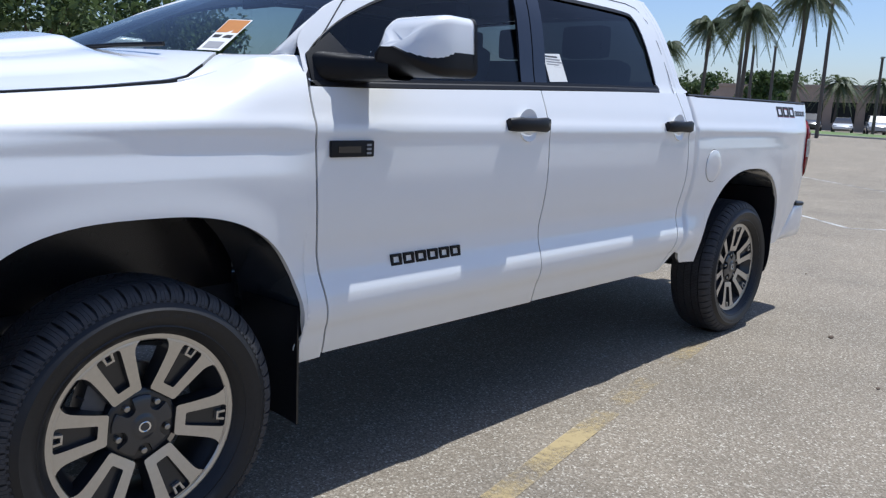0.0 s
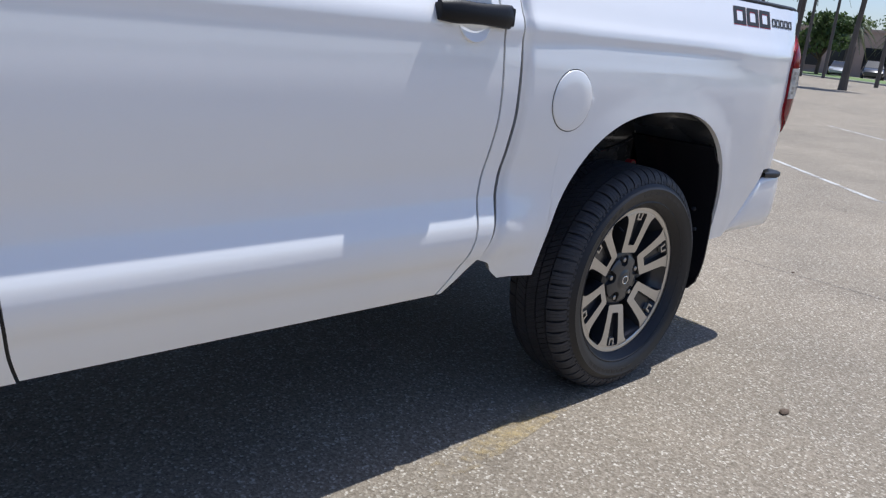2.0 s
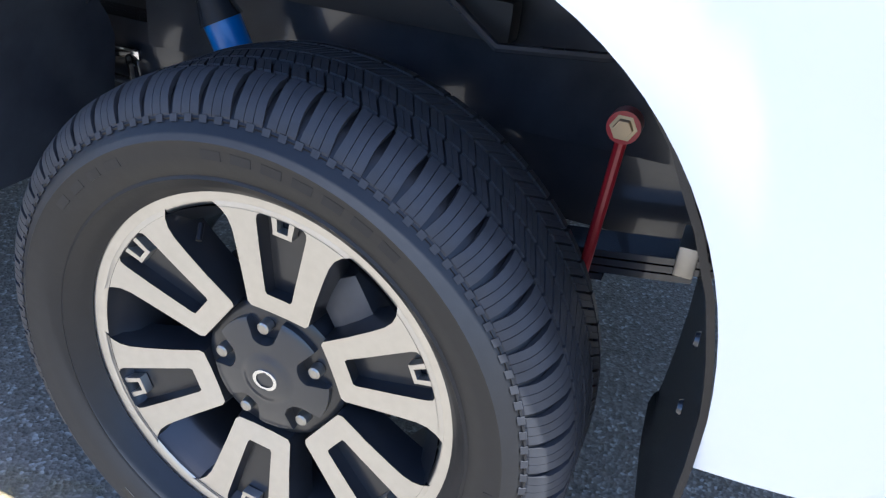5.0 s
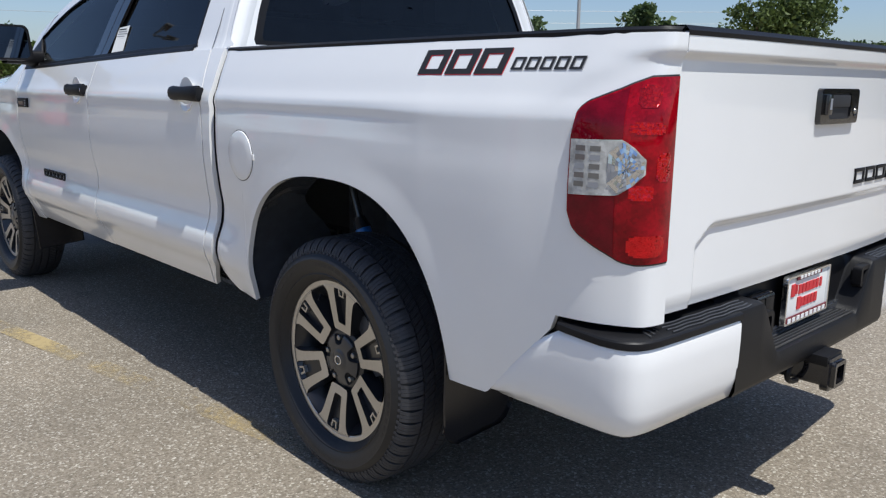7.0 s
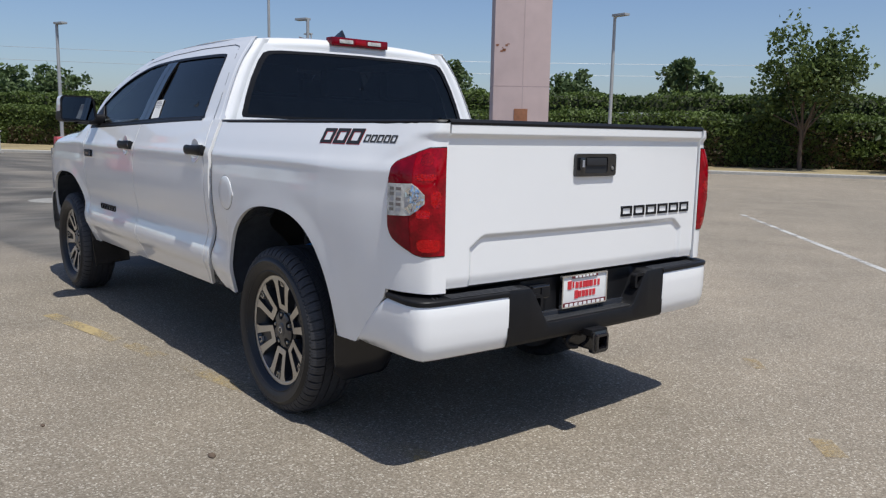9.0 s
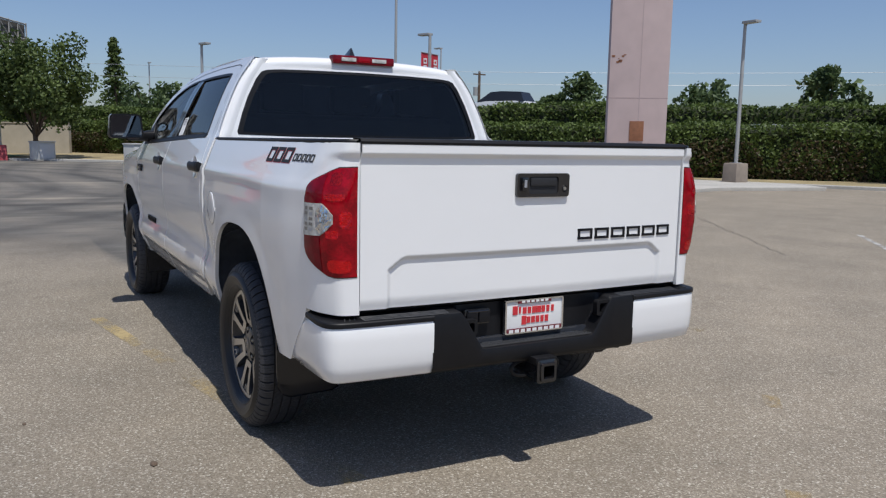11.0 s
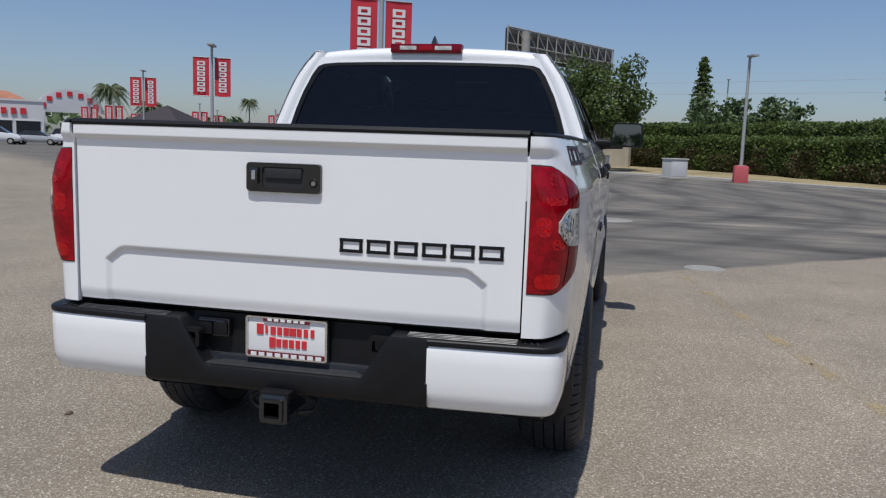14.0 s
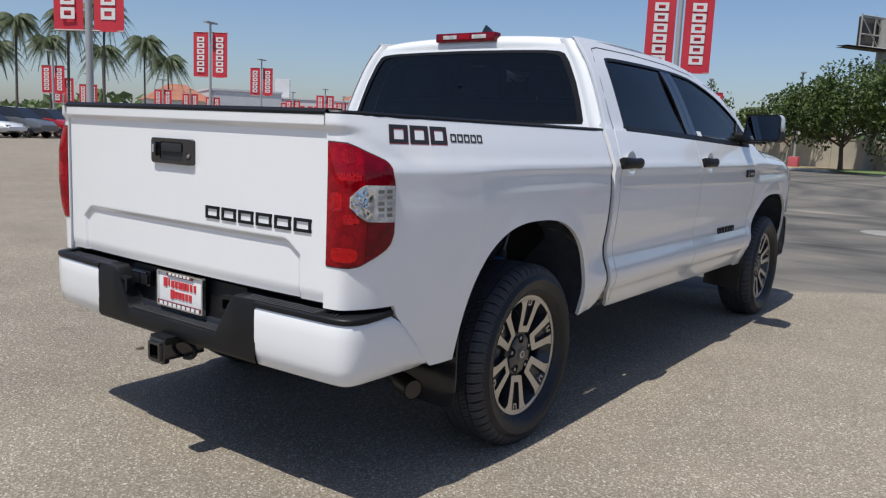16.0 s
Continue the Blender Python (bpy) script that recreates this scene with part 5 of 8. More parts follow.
# ---- under the body ----
for side in (1, -1):
    part("frame_rail", Geo().box((1.7, side * 0.46, 0.60), (5.4, 0.08, 0.17)), STEEL, truck, bevel=0.008)
    # wheel wells: arched liners, and flat panels added to block daylight from beyond
    for xc, f, w0, w1, top in ((-0.02, rear_arch, 0.525, 0.552, 1.02), (3.71, front_arch, 0.53, 0.54, 1.02)):
        rows = []
        rear = xc < 1
        for a in np.linspace(0.0, math.pi * (0.80 if rear else 1.0), 34):
            c, s = math.cos(a), math.sin(a)
            x = xc + (w1 if c > 0 else w0) * math.copysign(abs(c) ** 0.82, c)
            z = 0.486 + (top - 0.486) * max(0, s) ** 0.82
            ye = float(side_y(x, max(0.5, min(z, 1.0)))) - 0.020
            yin = 0.60 + (0.20 * smooth01(0.25, 0.8, a) * smooth01(2.4, 1.7, a) if rear else 0)
            yin = float(yin)
            rows.append([(x, side * ye, z - 0.012), (x, side * (ye - 0.03), z + 0.004), (x, side * (0.5 * ye + 0.5 * yin), z + 0.006), (x, side * yin, z)])
        part("wheel_liner", Geo().grid(rows), LINER, truck, "black wheel well liner", angle=60)
        part("well_backing", Geo().box((xc, side * 0.50, 0.83), (1.08, 0.03, 0.36)), LINER if rear else FLAPRUBBER, truck)
    # underside closing panels
    part("bed_underside", Geo().box((-0.13, side * 0.40, 1.005), (1.6, 0.74, 0.02)), FLAPRUBBER, truck)
    # rear mud flap: one moulding that carries on from the liner
    rows = []
    for z in np.concatenate([np.linspace(0.265, 0.33, 6), np.linspace(0.36, 0.86, 16)]):
        x = float(np.interp(z, [0.265, 0.33, 0.42, 0.50, 0.56, 0.61, 0.69, 0.76, 0.82, 0.86], [-0.500, -0.510, -0.516, -0.518, -0.516, -0.509, -0.490, -0.462, -0.430, -0.400]))
        yo = float(side_y(x, max(z, 0.52))) - 0.010 - 0.012 * float(smooth01(0.80, 0.83, z)) - 0.014 * float(smooth01(0.50, 0.28, z))
        yo = max(yo, 0.958 - 0.012 * float(smooth01(0.42, 0.28, z))) if z < 0.58 else yo
        row = []
        for t in np.linspace(0, 1, 12):
            lift = 0.05 * (max(0.0, (abs(2 * t - 1) - 0.6) / 0.4) ** 2.4) * float(smooth01(0.36, 0.27, z))
            row.append((x + 0.030 * (1 - t) ** 2 + 0.006 * math.sin(math.pi * t), side * (0.63 + (yo - 0.63) * t), z + lift))
        rows.append(row)
    fl = part("mud_flap", skirted(rows, 0.008, True), FLAPRUBBER, truck, "black moulded mud flap", angle=50)
    for zz, yy in ((0.52, 0.90), (0.60, 0.885), (0.66, 0.78)):
        xx = float(np.interp(zz, [0.50, 0.60, 0.70], [-0.512, -0.508, -0.488])) + 0.010
        part("flap_bolt", Geo().lathe([(0, 0.006), (0.008, 0.005), (0.010, 0)], 12, Matrix.Translation((xx, side * yy, zz)) @ Matrix.Rotation(radians(-90), 4, "Z")), STEEL, fl)
    # front mud flap
    xb, zb, zt, w0 = 3.188, 0.255, 0.66, 0.955
    rows = []
    for z in np.linspace(zb, zt, 10):
        k = (z - zb) / (zt - zb)
        rows.append([(xb + 0.02 * k + 0.02 * (1 - t) ** 2, side * (w0 - 0.29 * (1 - t) - (0.02 * (1 - k) if t == 1 else 0) + (0.012 * k)), z + (0.02 * (1 - t) if k == 0 else 0)) for t in np.linspace(0, 1, 8)])
    part("mud_flap", skirted(rows, 0.008, True), FLAPRUBBER, truck, "black moulded mud flap", angle=50)
    # leaf springs, damper, link
    lp = part("leaf_spring", Geo().box((0, 0, 0), (0, 0, 0)), STEEL, truck, "black leaf spring pack")
    for k in range(4):
        L = 0.72 - 0.12 * k
        part("spring_leaf", Geo().grid([[(x, side * y, 0.56 - 0.013 * k - 0.06 * x - 0.10 * (1 - (x / 0.72) ** 2) * 0.6 + dz) for y, dz in ((0.56, 0), (0.63, 0), (0.63, 0.010), (0.56, 0.010))] for x in np.linspace(-L, L, 16)], loop_v=True), STEEL, lp)
    for cx, cz in ((0.505, 0.502), (-0.466, 0.562)):
        part("spring_clamp", Geo().box((cx, side * 0.597, cz), (0.028, 0.080, 0.046)), DISC, lp, bevel=0.004)
    zb = part("cable_bracket", Geo().box((0.565, side * 0.518, 0.628), (0.055, 0.012, 0.022)), CHROME, truck, "bright zinc cable bracket on the frame", bevel=0.004)
    part("bracket_arm", Geo().tube([(0.56, side * 0.520, 0.622), (0.545, side * 0.530, 0.606), (0.540, side * 0.532, 0.580)], 0.010, 8), CHROME, zb)
    part("brake_cable", Geo().tube([(0.95, side * 0.52, 0.60), (0.70, side * 0.52, 0.582), (0.54, side * 0.53, 0.578), (0.35, side * 0.55, 0.560), (0.12, side * 0.60, 0.47)], 0.008, 8), STEEL, zb)
    dm = part("damper", Geo().tube([(0.185, side * 0.62, 0.56), (0.285, side * 0.63, 0.765)], 0.030, 20), BLUE, truck, "blue shock absorber")
    part("damper_rod", Geo().tube([(0.285, side * 0.63, 0.765), (0.335, side * 0.635, 0.90)], 0.014, 12), STEEL, dm)
    part("damper_cap", Geo().tube([(0.280, side * 0.629, 0.755), (0.300, side * 0.631, 0.795)], [0.035, 0.022], 20), STEEL, dm)
    lk = part("stabiliser_link", Geo().tube([(-0.332, side * 0.66, 0.47), (-0.348, side * 0.66, 0.725)], 0.008, 10), REDPAINT, truck, "red stabiliser link")
    part("link_eye", Geo().lathe([(0.006, -0.013), (0.022, -0.013), (0.022, 0.013), (0.006, 0.013)], 20, Matrix.Translation((-0.348, side * 0.66, 0.741))), REDPAINT, lk)
    part("link_bolt", Geo().lathe([(0, 0.022), (0.012, 0.022), (0.013, 0.014), (0.018, 0.014)], 6, Matrix.Translation((-0.348, side * 0.66, 0.741)) @ Matrix.Rotation(radians(0 if side > 0 else 180), 4, "Z")), plain("zinc_bolt", (0.42, 0.34, 0.24), 0.35, metal=0.9), lk)
    part("brake_backplate", Geo().lathe([(0.03, 0.0), (0.15, 0.0), (0.16, 0.02)], 32, Matrix.Translation((0, side * 0.74, 0.393))), STEEL, truck)
    part("inner_bracket", Geo().box((0.02, side * 0.56, 0.82), (0.36, 0.05, 0.06)), INK, truck, bevel=0.012)
    part("brake_hose", Geo().tube([(-0.05, side * 0.60, 0.86), (-0.16, side * 0.64, 0.80), (-0.30, side * 0.62, 0.81), (-0.42, side * 0.60, 0.84)], 0.007, 8), STEEL, truck)
    part("bump_stop", Geo().tube([(0.05, side * 0.56, 0.60), (0.05, side * 0.56, 0.72)], [0.035, 0.025], 14), RUBBER, truck)
part("rear_axle", Geo().tube([(0, -0.72, 0.393), (0, -0.2, 0.393), (0, -0.14, 0.393), (0, 0.14, 0.393), (0, 0.2, 0.393), (0, 0.72, 0.393)], [0.05, 0.05, 0.13, 0.13, 0.05, 0.05], 18), STEEL, truck)
part("front_axle", Geo().tube([(3.70, -0.72, 0.393), (3.70, 0.72, 0.393)], 0.04, 12), STEEL, truck)
part("cross_member", Geo().box((3.1, 0, 0.50), (0.15, 0.95, 0.10)), STEEL, truck, bevel=0.01)
part("cabin_underside", Geo().box((1.95, 0, 0.54), (2.4, 1.66, 0.04)), STEEL, truck)
part("engine_block", Geo().box((3.75, 0, 0.85), (0.8, 0.8, 0.5)), STEEL, truck, bevel=0.03)
part("spare_tyre", Geo().lathe([(0.22, -0.09), (0.34, -0.11), (0.385, -0.06), (0.385, 0.06), (0.34, 0.11), (0.22, 0.09)], 32, Matrix.Translation((-0.66, 0, 0.58)) @ Matrix.Rotation(radians(90), 4, "X")), RUBBER, truck)


# ---- wheels: built about their own axle, +Y outward ----
def squash(y, r):
    """Round the tyre's shoulders off: drawn in towards the tread's edge."""
    k = float(smooth01(0.335, 0.375, r))
    return y * (1 - 0.055 * k), r - 0.010 * k * float(smooth01(0.080, 0.125, abs(y)))


tyre_prof = [(0.266, 0.098), (0.274, 0.108), (0.281, 0.117), (0.288, 0.122), (0.291, 0.1255), (0.295, 0.124), (0.305, 0.1305), (0.322, 0.1365), (0.336, 0.1375), (0.340, 0.1395), (0.345, 0.1375), (0.358, 0.1345), (0.368, 0.1305), (0.371, 0.132), (0.374, 0.1290), (0.384, 0.122), (0.392, 0.110), (0.3945, 0.095), (0.3955, 0.06), (0.3955, 0.0)]
tyre_prof = [squash(y, r)[::-1] for r, y in tyre_prof]
tyre_prof = tyre_prof + [(r, -y) for r, y in reversed(tyre_prof[:-1])]


def make_tread():
    """Ribs of siped blocks; the shoulder lugs roll over the edge, with curved grooves between them."""
    g = Geo()
    n = 58
    da = 2 * math.pi / n

    def strip(prof, lo, hi, deep):
        """One block: prof gives (y, radius) across the tread; lo and hi its ends, as parts of a pitch, along prof."""
        top, foot = [], []
        for i, (y, r) in enumerate(prof):
            k = i / (len(prof) - 1)
            y, r = squash(y, r)
            for ring, rr in ((top, r), (foot, r - deep)):
                ring.append([(rr * math.cos(a), y, rr * math.sin(a)) for a in (lo(k), hi(k))])
        g.grid(top)
        g.grid([[p[0] for p in top], [p[0] for p in foot]])
        g.grid([[p[1] for p in top], [p[1] for p in foot]])
        g.add([top[0][0], top[0][1], foot[0][1], foot[0][0]], [(0, 1, 2, 3)])
        g.add([top[-1][0], top[-1][1], foot[-1][1], foot[-1][0]], [(0, 1, 2, 3)])

    for k in range(n):
        a = k * da
        for s in (1, -1):
            # shoulder lug in three slices
            prof = [(s * y, r) for y, r in ((0.0735, 0.4045), (0.092, 0.4040), (0.105, 0.4022), (0.1145, 0.3985), (0.1215, 0.3925), (0.1265, 0.3845), (0.1300, 0.3760))]
            bend = lambda u, a=a: a + da * (0.30 * u - 0.16 * u * u)
            wide = lambda u: 0.045 + 0.055 * math.sin(math.pi * min(1.0, u * 1.1)) + 0.02 * u
            for q in range(3):
                lo = lambda u, q=q: bend(u) + da * (wide(u) + (1 - 2 * wide(u)) * q / 3 + (0.010 if q else 0))
                hi = lambda u, q=q: bend(u) + da * (wide(u) + (1 - 2 * wide(u)) * (q + 1) / 3 - (0.010 if q < 2 else 0))
                strip(prof, lo, hi, 0.0085)
            # second rib: slanted blocks, each cut by a fine sipe
            prof = [(s * y, 0.4048) for y in (0.0270, 0.047, 0.0665)]
            for q in range(4):
                lo = lambda u, q=q, a=a: a + da * (0.42 + 0.5 * u + 0.25 * q + (0.045 if q % 2 == 0 else 0.010))
                hi = lambda u, q=q, a=a: a + da * (0.42 + 0.5 * u + 0.25 * (q + 1) - (0.045 if q % 2 else 0.010))
                strip(prof, lo, hi, 0.0085)
        prof = [(y, 0.405) for y in (-0.0205, 0.0, 0.0205)]
        for q in range(4):
            lo = lambda u, q=q, a=a: a + da * (0.45 * u + 0.25 * q + (0.030 if q % 2 == 0 else 0.010))
            hi = lambda u, q=q, a=a: a + da * (0.45 * u + 0.25 * (q + 1) - (0.030 if q % 2 else 0.010))
            strip(prof, lo, hi, 0.0085)
    # small raised windows below the shoulder
    for k in range(n * 2):
        a = k * da / 2
        for s in (1, -1):
            vs = []
            for aa in (a + 0.12 * da, a + 0.36 * da):
                vs += [(r2 * math.cos(aa), s * y2, r2 * math.sin(aa)) for y2, r2 in (squash(*q) for q in ((0.1285, 0.3655), (0.1270, 0.3745), (0.1312, 0.3750), (0.1335, 0.3660)))]
            g.add(vs, [(0, 1, 5, 4), (1, 2, 6, 5), (2, 3, 7, 6), (3, 0, 4, 7), (0, 3, 2, 1), (4, 5, 6, 7)])
    return g


def tyre_marks():
    """Raised bars on the side wall in place of its lettering."""
    g = Geo()
    for a0, count, step, w in ((62, 7, 6.6, 4.4), (18, 4, 6.4, 3.8), (-118, 9, 5.6, 3.6), (160, 6, 5.0, 3.0)):
        for k in range(count):
            a, b = radians(a0 + step * k), radians(a0 + step * k + w)
            vs = []
            for y in (0.1345, 0.1366):
                vs += [(r * math.cos(t), y + (r - 0.316) * 0.05, r * math.sin(t)) for t, r in ((a, 0.320), (b, 0.320), (b, 0.331), (a, 0.331))]
            g.add(vs, [(4, 5, 6, 7), (0, 1, 5, 4), (1, 2, 6, 5), (2, 3, 7, 6), (3, 0, 4, 7)])
    return g


def rim_face(r):
    return 0.070 + 0.026 * (np.clip((r - 0.09) / 0.17, 0, 1)) ** 0.8


def spoke_face():
    """One machined spoke: two legs joined at the hub, and merging into the rim."""
    half_o = [(0.094, 0.014), (0.094, 0.038), (0.099, 0.0425), (0.140, 0.050), (0.180, 0.0585), (0.200, 0.0635), (0.213, 0.0695), (0.222, 0.078), (0.2275, 0.088), (0.2290, 0.0975), (0.2420, 0.05)]
    half_i = [(0.122, 0.007), (0.122, 0.016), (0.126, 0.0185), (0.155, 0.0225), (0.180, 0.0262), (0.200, 0.0290), (0.213, 0.0308), (0.226, 0.0325), (0.233, 0.0320), (0.2368, 0.0280), (0.2380, 0.012)]
    outer = half_o + [(0.2475, 0.0)] + [(r, -w) for r, w in reversed(half_o)]
    inner = half_i + [(0.2380, 0.0)] + [(r, -w) for r, w in reversed(half_i)]
    face_y = lambda q: rim_face(q) - 0.0025 * smooth01(0.2440, 0.249, q)
    f = Geo()
    f.grid([[(w, float(face_y(math.hypot(w, r))), r) for r, w in outer], [(0.5 * (w + v), float(face_y(math.hypot(0.5 * (w + v), 0.5 * (r + q)))), 0.5 * (r + q)) for (r, w), (q, v) in zip(outer, inner)], [(w, float(face_y(math.hypot(w, r))), r) for r, w in inner]], loop_v=True)
    walls = Geo()
    walls.grid([[(w, float(face_y(math.hypot(w, r))) - 0.0008, r) for r, w in outer], [(w * 1.03, float(face_y(math.hypot(w, r))) - 0.010, r) for r, w in outer], [(w * 1.12, float(face_y(math.hypot(w, r))) - 0.052, r) for r, w in outer]], loop_v=True)
    walls.grid([[(w, float(face_y(math.hypot(w, r))) - 0.0008, r) for r, w in inner], [(w * 0.86, float(face_y(r)) - 0.018, r) for r, w in inner]], loop_v=True)
    walls.add([(w * 0.86, float(face_y(r)) - 0.018, r) for r, w in inner], [tuple(range(len(inner)))])
    tab = Geo()
    ty = lambda r: float(rim_face(r)) - 0.003
    for s in (-1, 1):
        tab.prism([(s * 0.0085, ty(0.243), 0.243), (s * 0.0165, ty(0.243), 0.243), (s * 0.0125, ty(0.217), 0.217), (s * 0.0065, ty(0.217), 0.217)], (0, -0.014, 0), (0, 0, 0))
    tab.prism([(-0.0128, ty(0.213), 0.2125), (0.0128, ty(0.213), 0.2125), (0.0125, ty(0.218), 0.2185), (-0.0125, ty(0.218), 0.2185)], (0, -0.014, 0), (0, 0, 0))
    return f, walls, tab


M_TYRE, M_TREAD, M_MARK = Geo().lathe(tyre_prof, 128).mesh("tyre", angle=50), make_tread().mesh("tread", angle=38, weld=False), quick_mesh("sidewall_mark", tyre_marks())
sf, sw, st = spoke_face()
M_FACE, M_WALL, M_TAB = sf.mesh("spoke", angle=40, bevel=0.0), sw.mesh("spoke_wall", angle=45), st.mesh("spoke_tab", bevel=0.001)
M_BARREL = Geo().lathe([(0.246, 0.094), (0.240, 0.075), (0.225, 0.055), (0.214, 0.02), (0.212, -0.06), (0.235, -0.09), (0.262, -0.105), (0.266, -0.108)], 72).mesh("wheel", angle=60)
M_LIP = Geo().lathe([(0.2615, 0.0972), (0.2635, 0.0992), (0.2690, 0.1040), (0.2725, 0.1035), (0.2735, 0.098), (0.270, 0.090)], 96).mesh("rim_lip", angle=60)
rf = lambda r, d: (r, float(rim_face(r)) - d)
M_RIMRING = Geo().lathe([(0.2375, 0.080), rf(0.2385, 0.0075), rf(0.2405, 0.0042), rf(0.2435, 0.0020), rf(0.2470, 0.0009), rf(0.2510, 0.0005), rf(0.2630, 0.0003)], 96).mesh("rim_ring", angle=60)
M_HUB = Geo().lathe([(0.0, 0.062), (0.064, 0.062), (0.090, 0.064), (0.100, 0.058), (0.108, 0.03), (0.11, -0.01)], 48).mesh("hub_plate", angle=40)
def cap_mesh():
    """A domed cap whose rim is cut away in five round notches, one at each nut."""
    rows = []
    for k in range(150):
        th = 2 * math.pi * k / 150
        phi = (th - math.pi / 2 + math.pi / 5) % (2 * math.pi / 5) - math.pi / 5
        c, r = 0.0705, 0.0215
        rim = 0.084
        if abs(math.sin(phi)) * c < r:
            rim = min(rim, c * math.cos(phi) - math.sqrt(r * r - (c * math.sin(phi)) ** 2))
        prof = [(0.0, 0.0855), (0.022, 0.0855), (0.030, 0.0840), (0.034, 0.0812), (0.040, 0.0806)]
        prof += [(0.040 + (rim - 0.040) * q, 0.0806 - 0.0075 * ((0.040 + (rim - 0.040) * q - 0.040) / 0.044) ** 2) for q in (0.4, 0.75, 0.93)]
        prof += [(rim, prof[-1][1] - 0.002), (rim + 0.0005, 0.056)]
        rows.append([(r_ * math.cos(th), y, r_ * math.sin(th)) for r_, y in prof])
    return Geo().grid(rows, loop_u=True).mesh("centre_cap", angle=40)


M_CAP = cap_mesh()
M_EMB = Geo().lathe([(0.013, 0.0870), (0.0155, 0.0878), (0.018, 0.0870), (0.018, 0.085), (0.013, 0.085)], 32, Matrix.Diagonal((1, 1, 0.86, 1))).mesh("cap_emblem", angle=40)
M_NUT = Geo().lathe([(0.0, 0.0850), (0.006, 0.0850), (0.0086, 0.0835), (0.0094, 0.070)], 12).mesh("lug_nut", angle=30)
M_DISC = Geo().lathe([(0.07, 0.0), (0.16, 0.0), (0.16, 0.028), (0.07, 0.028), (0.07, 0.0)], 48).mesh("brake_disc", angle=40)
M_VALVE = Geo().tube([(0.0, 0.085, 0.222), (0.0, 0.100, 0.206)], 0.004, 8).mesh("valve", angle=40)
for me, mt in ((M_TYRE, RUBBER), (M_TREAD, TREADRUBBER), (M_MARK, RUBBER), (M_FACE, MACHINED), (M_WALL, GUNMETAL), (M_TAB, MACHINED), (M_BARREL, GUNMETAL), (M_LIP, MACHINED), (M_RIMRING, MACHINED), (M_HUB, GUNMETAL), (M_CAP, CAPGREY), (M_EMB, CHROME), (M_NUT, NUTMETAL), (M_DISC, DISC), (M_VALVE, TRIM)):
    me.materials.append(mt)
M_CALIPER = Geo().box((0.0, 0.012, 0.14), (0.20, 0.07, 0.07)).mesh("brake_caliper", bevel=0.02)
M_CALIPER.materials.append(plain("cast_caliper", (0.10, 0.105, 0.12), 0.45, metal=0.6, vary=0.2))

for x, side, phase, cal in ((0.0, 1, 96.5, -60), (0.0, -1, 80.0, 60), (FRONT, 1, 66.5, 70), (FRONT, -1, 80.0, -70)):
    wheel = part("wheel", M_BARREL, None, truck, "black and machined silver six spoke alloy wheel")
    turn = Matrix.Rotation(0 if side > 0 else math.pi, 4, "Z")
    # the tyre stands on the ground, a little squashed
    wheel.matrix_basis = Matrix.Translation((x, side * 0.862, 0.396)) @ turn

    rim_s = Matrix.Diagonal((1.03, 1.0, 1.03, 1))

    def sub(name, me, m=None, label=""):
        ob = part(name, me, None, wheel, label)
        if name in ("rim_lip", "rim_ring", "spoke", "spoke_wall", "spoke_tab", "hub_plate", "centre_cap"):
            m = rim_s @ (m or Matrix())
        if m is not None:
            ob.matrix_basis = m
        return ob

    tyre = sub("tyre", M_TYRE, label="black road tyre with block tread")
    tagged(sub("tread", M_TREAD), kind="stuff")
    tagged(sub("sidewall_mark", M_MARK, Matrix.Rotation(radians(-20 if side > 0 else 40), 4, "Y")), kind="stuff")
    sub("rim_lip", M_LIP)
    sub("rim_ring", M_RIMRING)
    sub("hub_plate", M_HUB)
    sub("cap_emblem", M_EMB)
    sub("brake_disc", M_DISC, Matrix.Translation((0, -0.03, 0)))
    sub("brake_caliper", M_CALIPER, Matrix.Rotation(radians(cal), 4, "Y"))
    spin = -radians((phase - 90) * side)
    for k in range(6):
        r = Matrix.Rotation(spin + k * math.pi / 3, 4, "Y")
        sub("spoke", M_FACE, r, "machined silver spoke")
        sub("spoke_wall", M_WALL, r)
        sub("spoke_tab", M_TAB, r)
    sub("centre_cap", M_CAP, Matrix.Rotation(spin + radians(13), 4, "Y"))
    for k in range(5):
        r = Matrix.Rotation(spin + radians(13) + k * 2 * math.pi / 5, 4, "Y") @ Matrix.Translation((0, -0.006, 0.0735))
        sub("lug_nut", M_NUT, r)
    sub("valve", M_VALVE, Matrix.Rotation(spin + radians(30), 4, "Y"))


# ---- the place: lot, kerbs, hedge, signs, trees, buildings ----
LOT = lot_surface("lot_paving")
CONCRETE = plain("pale_concrete", (0.42, 0.40, 0.36), 0.85, vary=0.18, scale=9, bump=0.3)
YELLOWLINE = worn_paint("worn_yellow_paint", (0.46, 0.35, 0.17), 0.055)
YELLOWNEAR = worn_paint("kept_yellow_paint", (0.48, 0.37, 0.18), 0.21)
YELLOWPATCH = worn_paint("worn_yellow_patch", (0.46, 0.33, 0.14), 0.14)
WHITELINE = worn_paint("worn_white_paint", (0.58, 0.57, 0.54), 0.27)
DRYGRASS = plain("dry_grass_verge", (0.30, 0.24, 0.13), 0.95, vary=0.4, scale=5, bump=0.5)
LAWN = plain("green_lawn", (0.13, 0.19, 0.06), 0.9, vary=0.4, scale=8, bump=0.5)
DIRT = plain("dry_soil", (0.36, 0.27, 0.18), 0.95, vary=0.3, scale=1.2, bump=0.4)
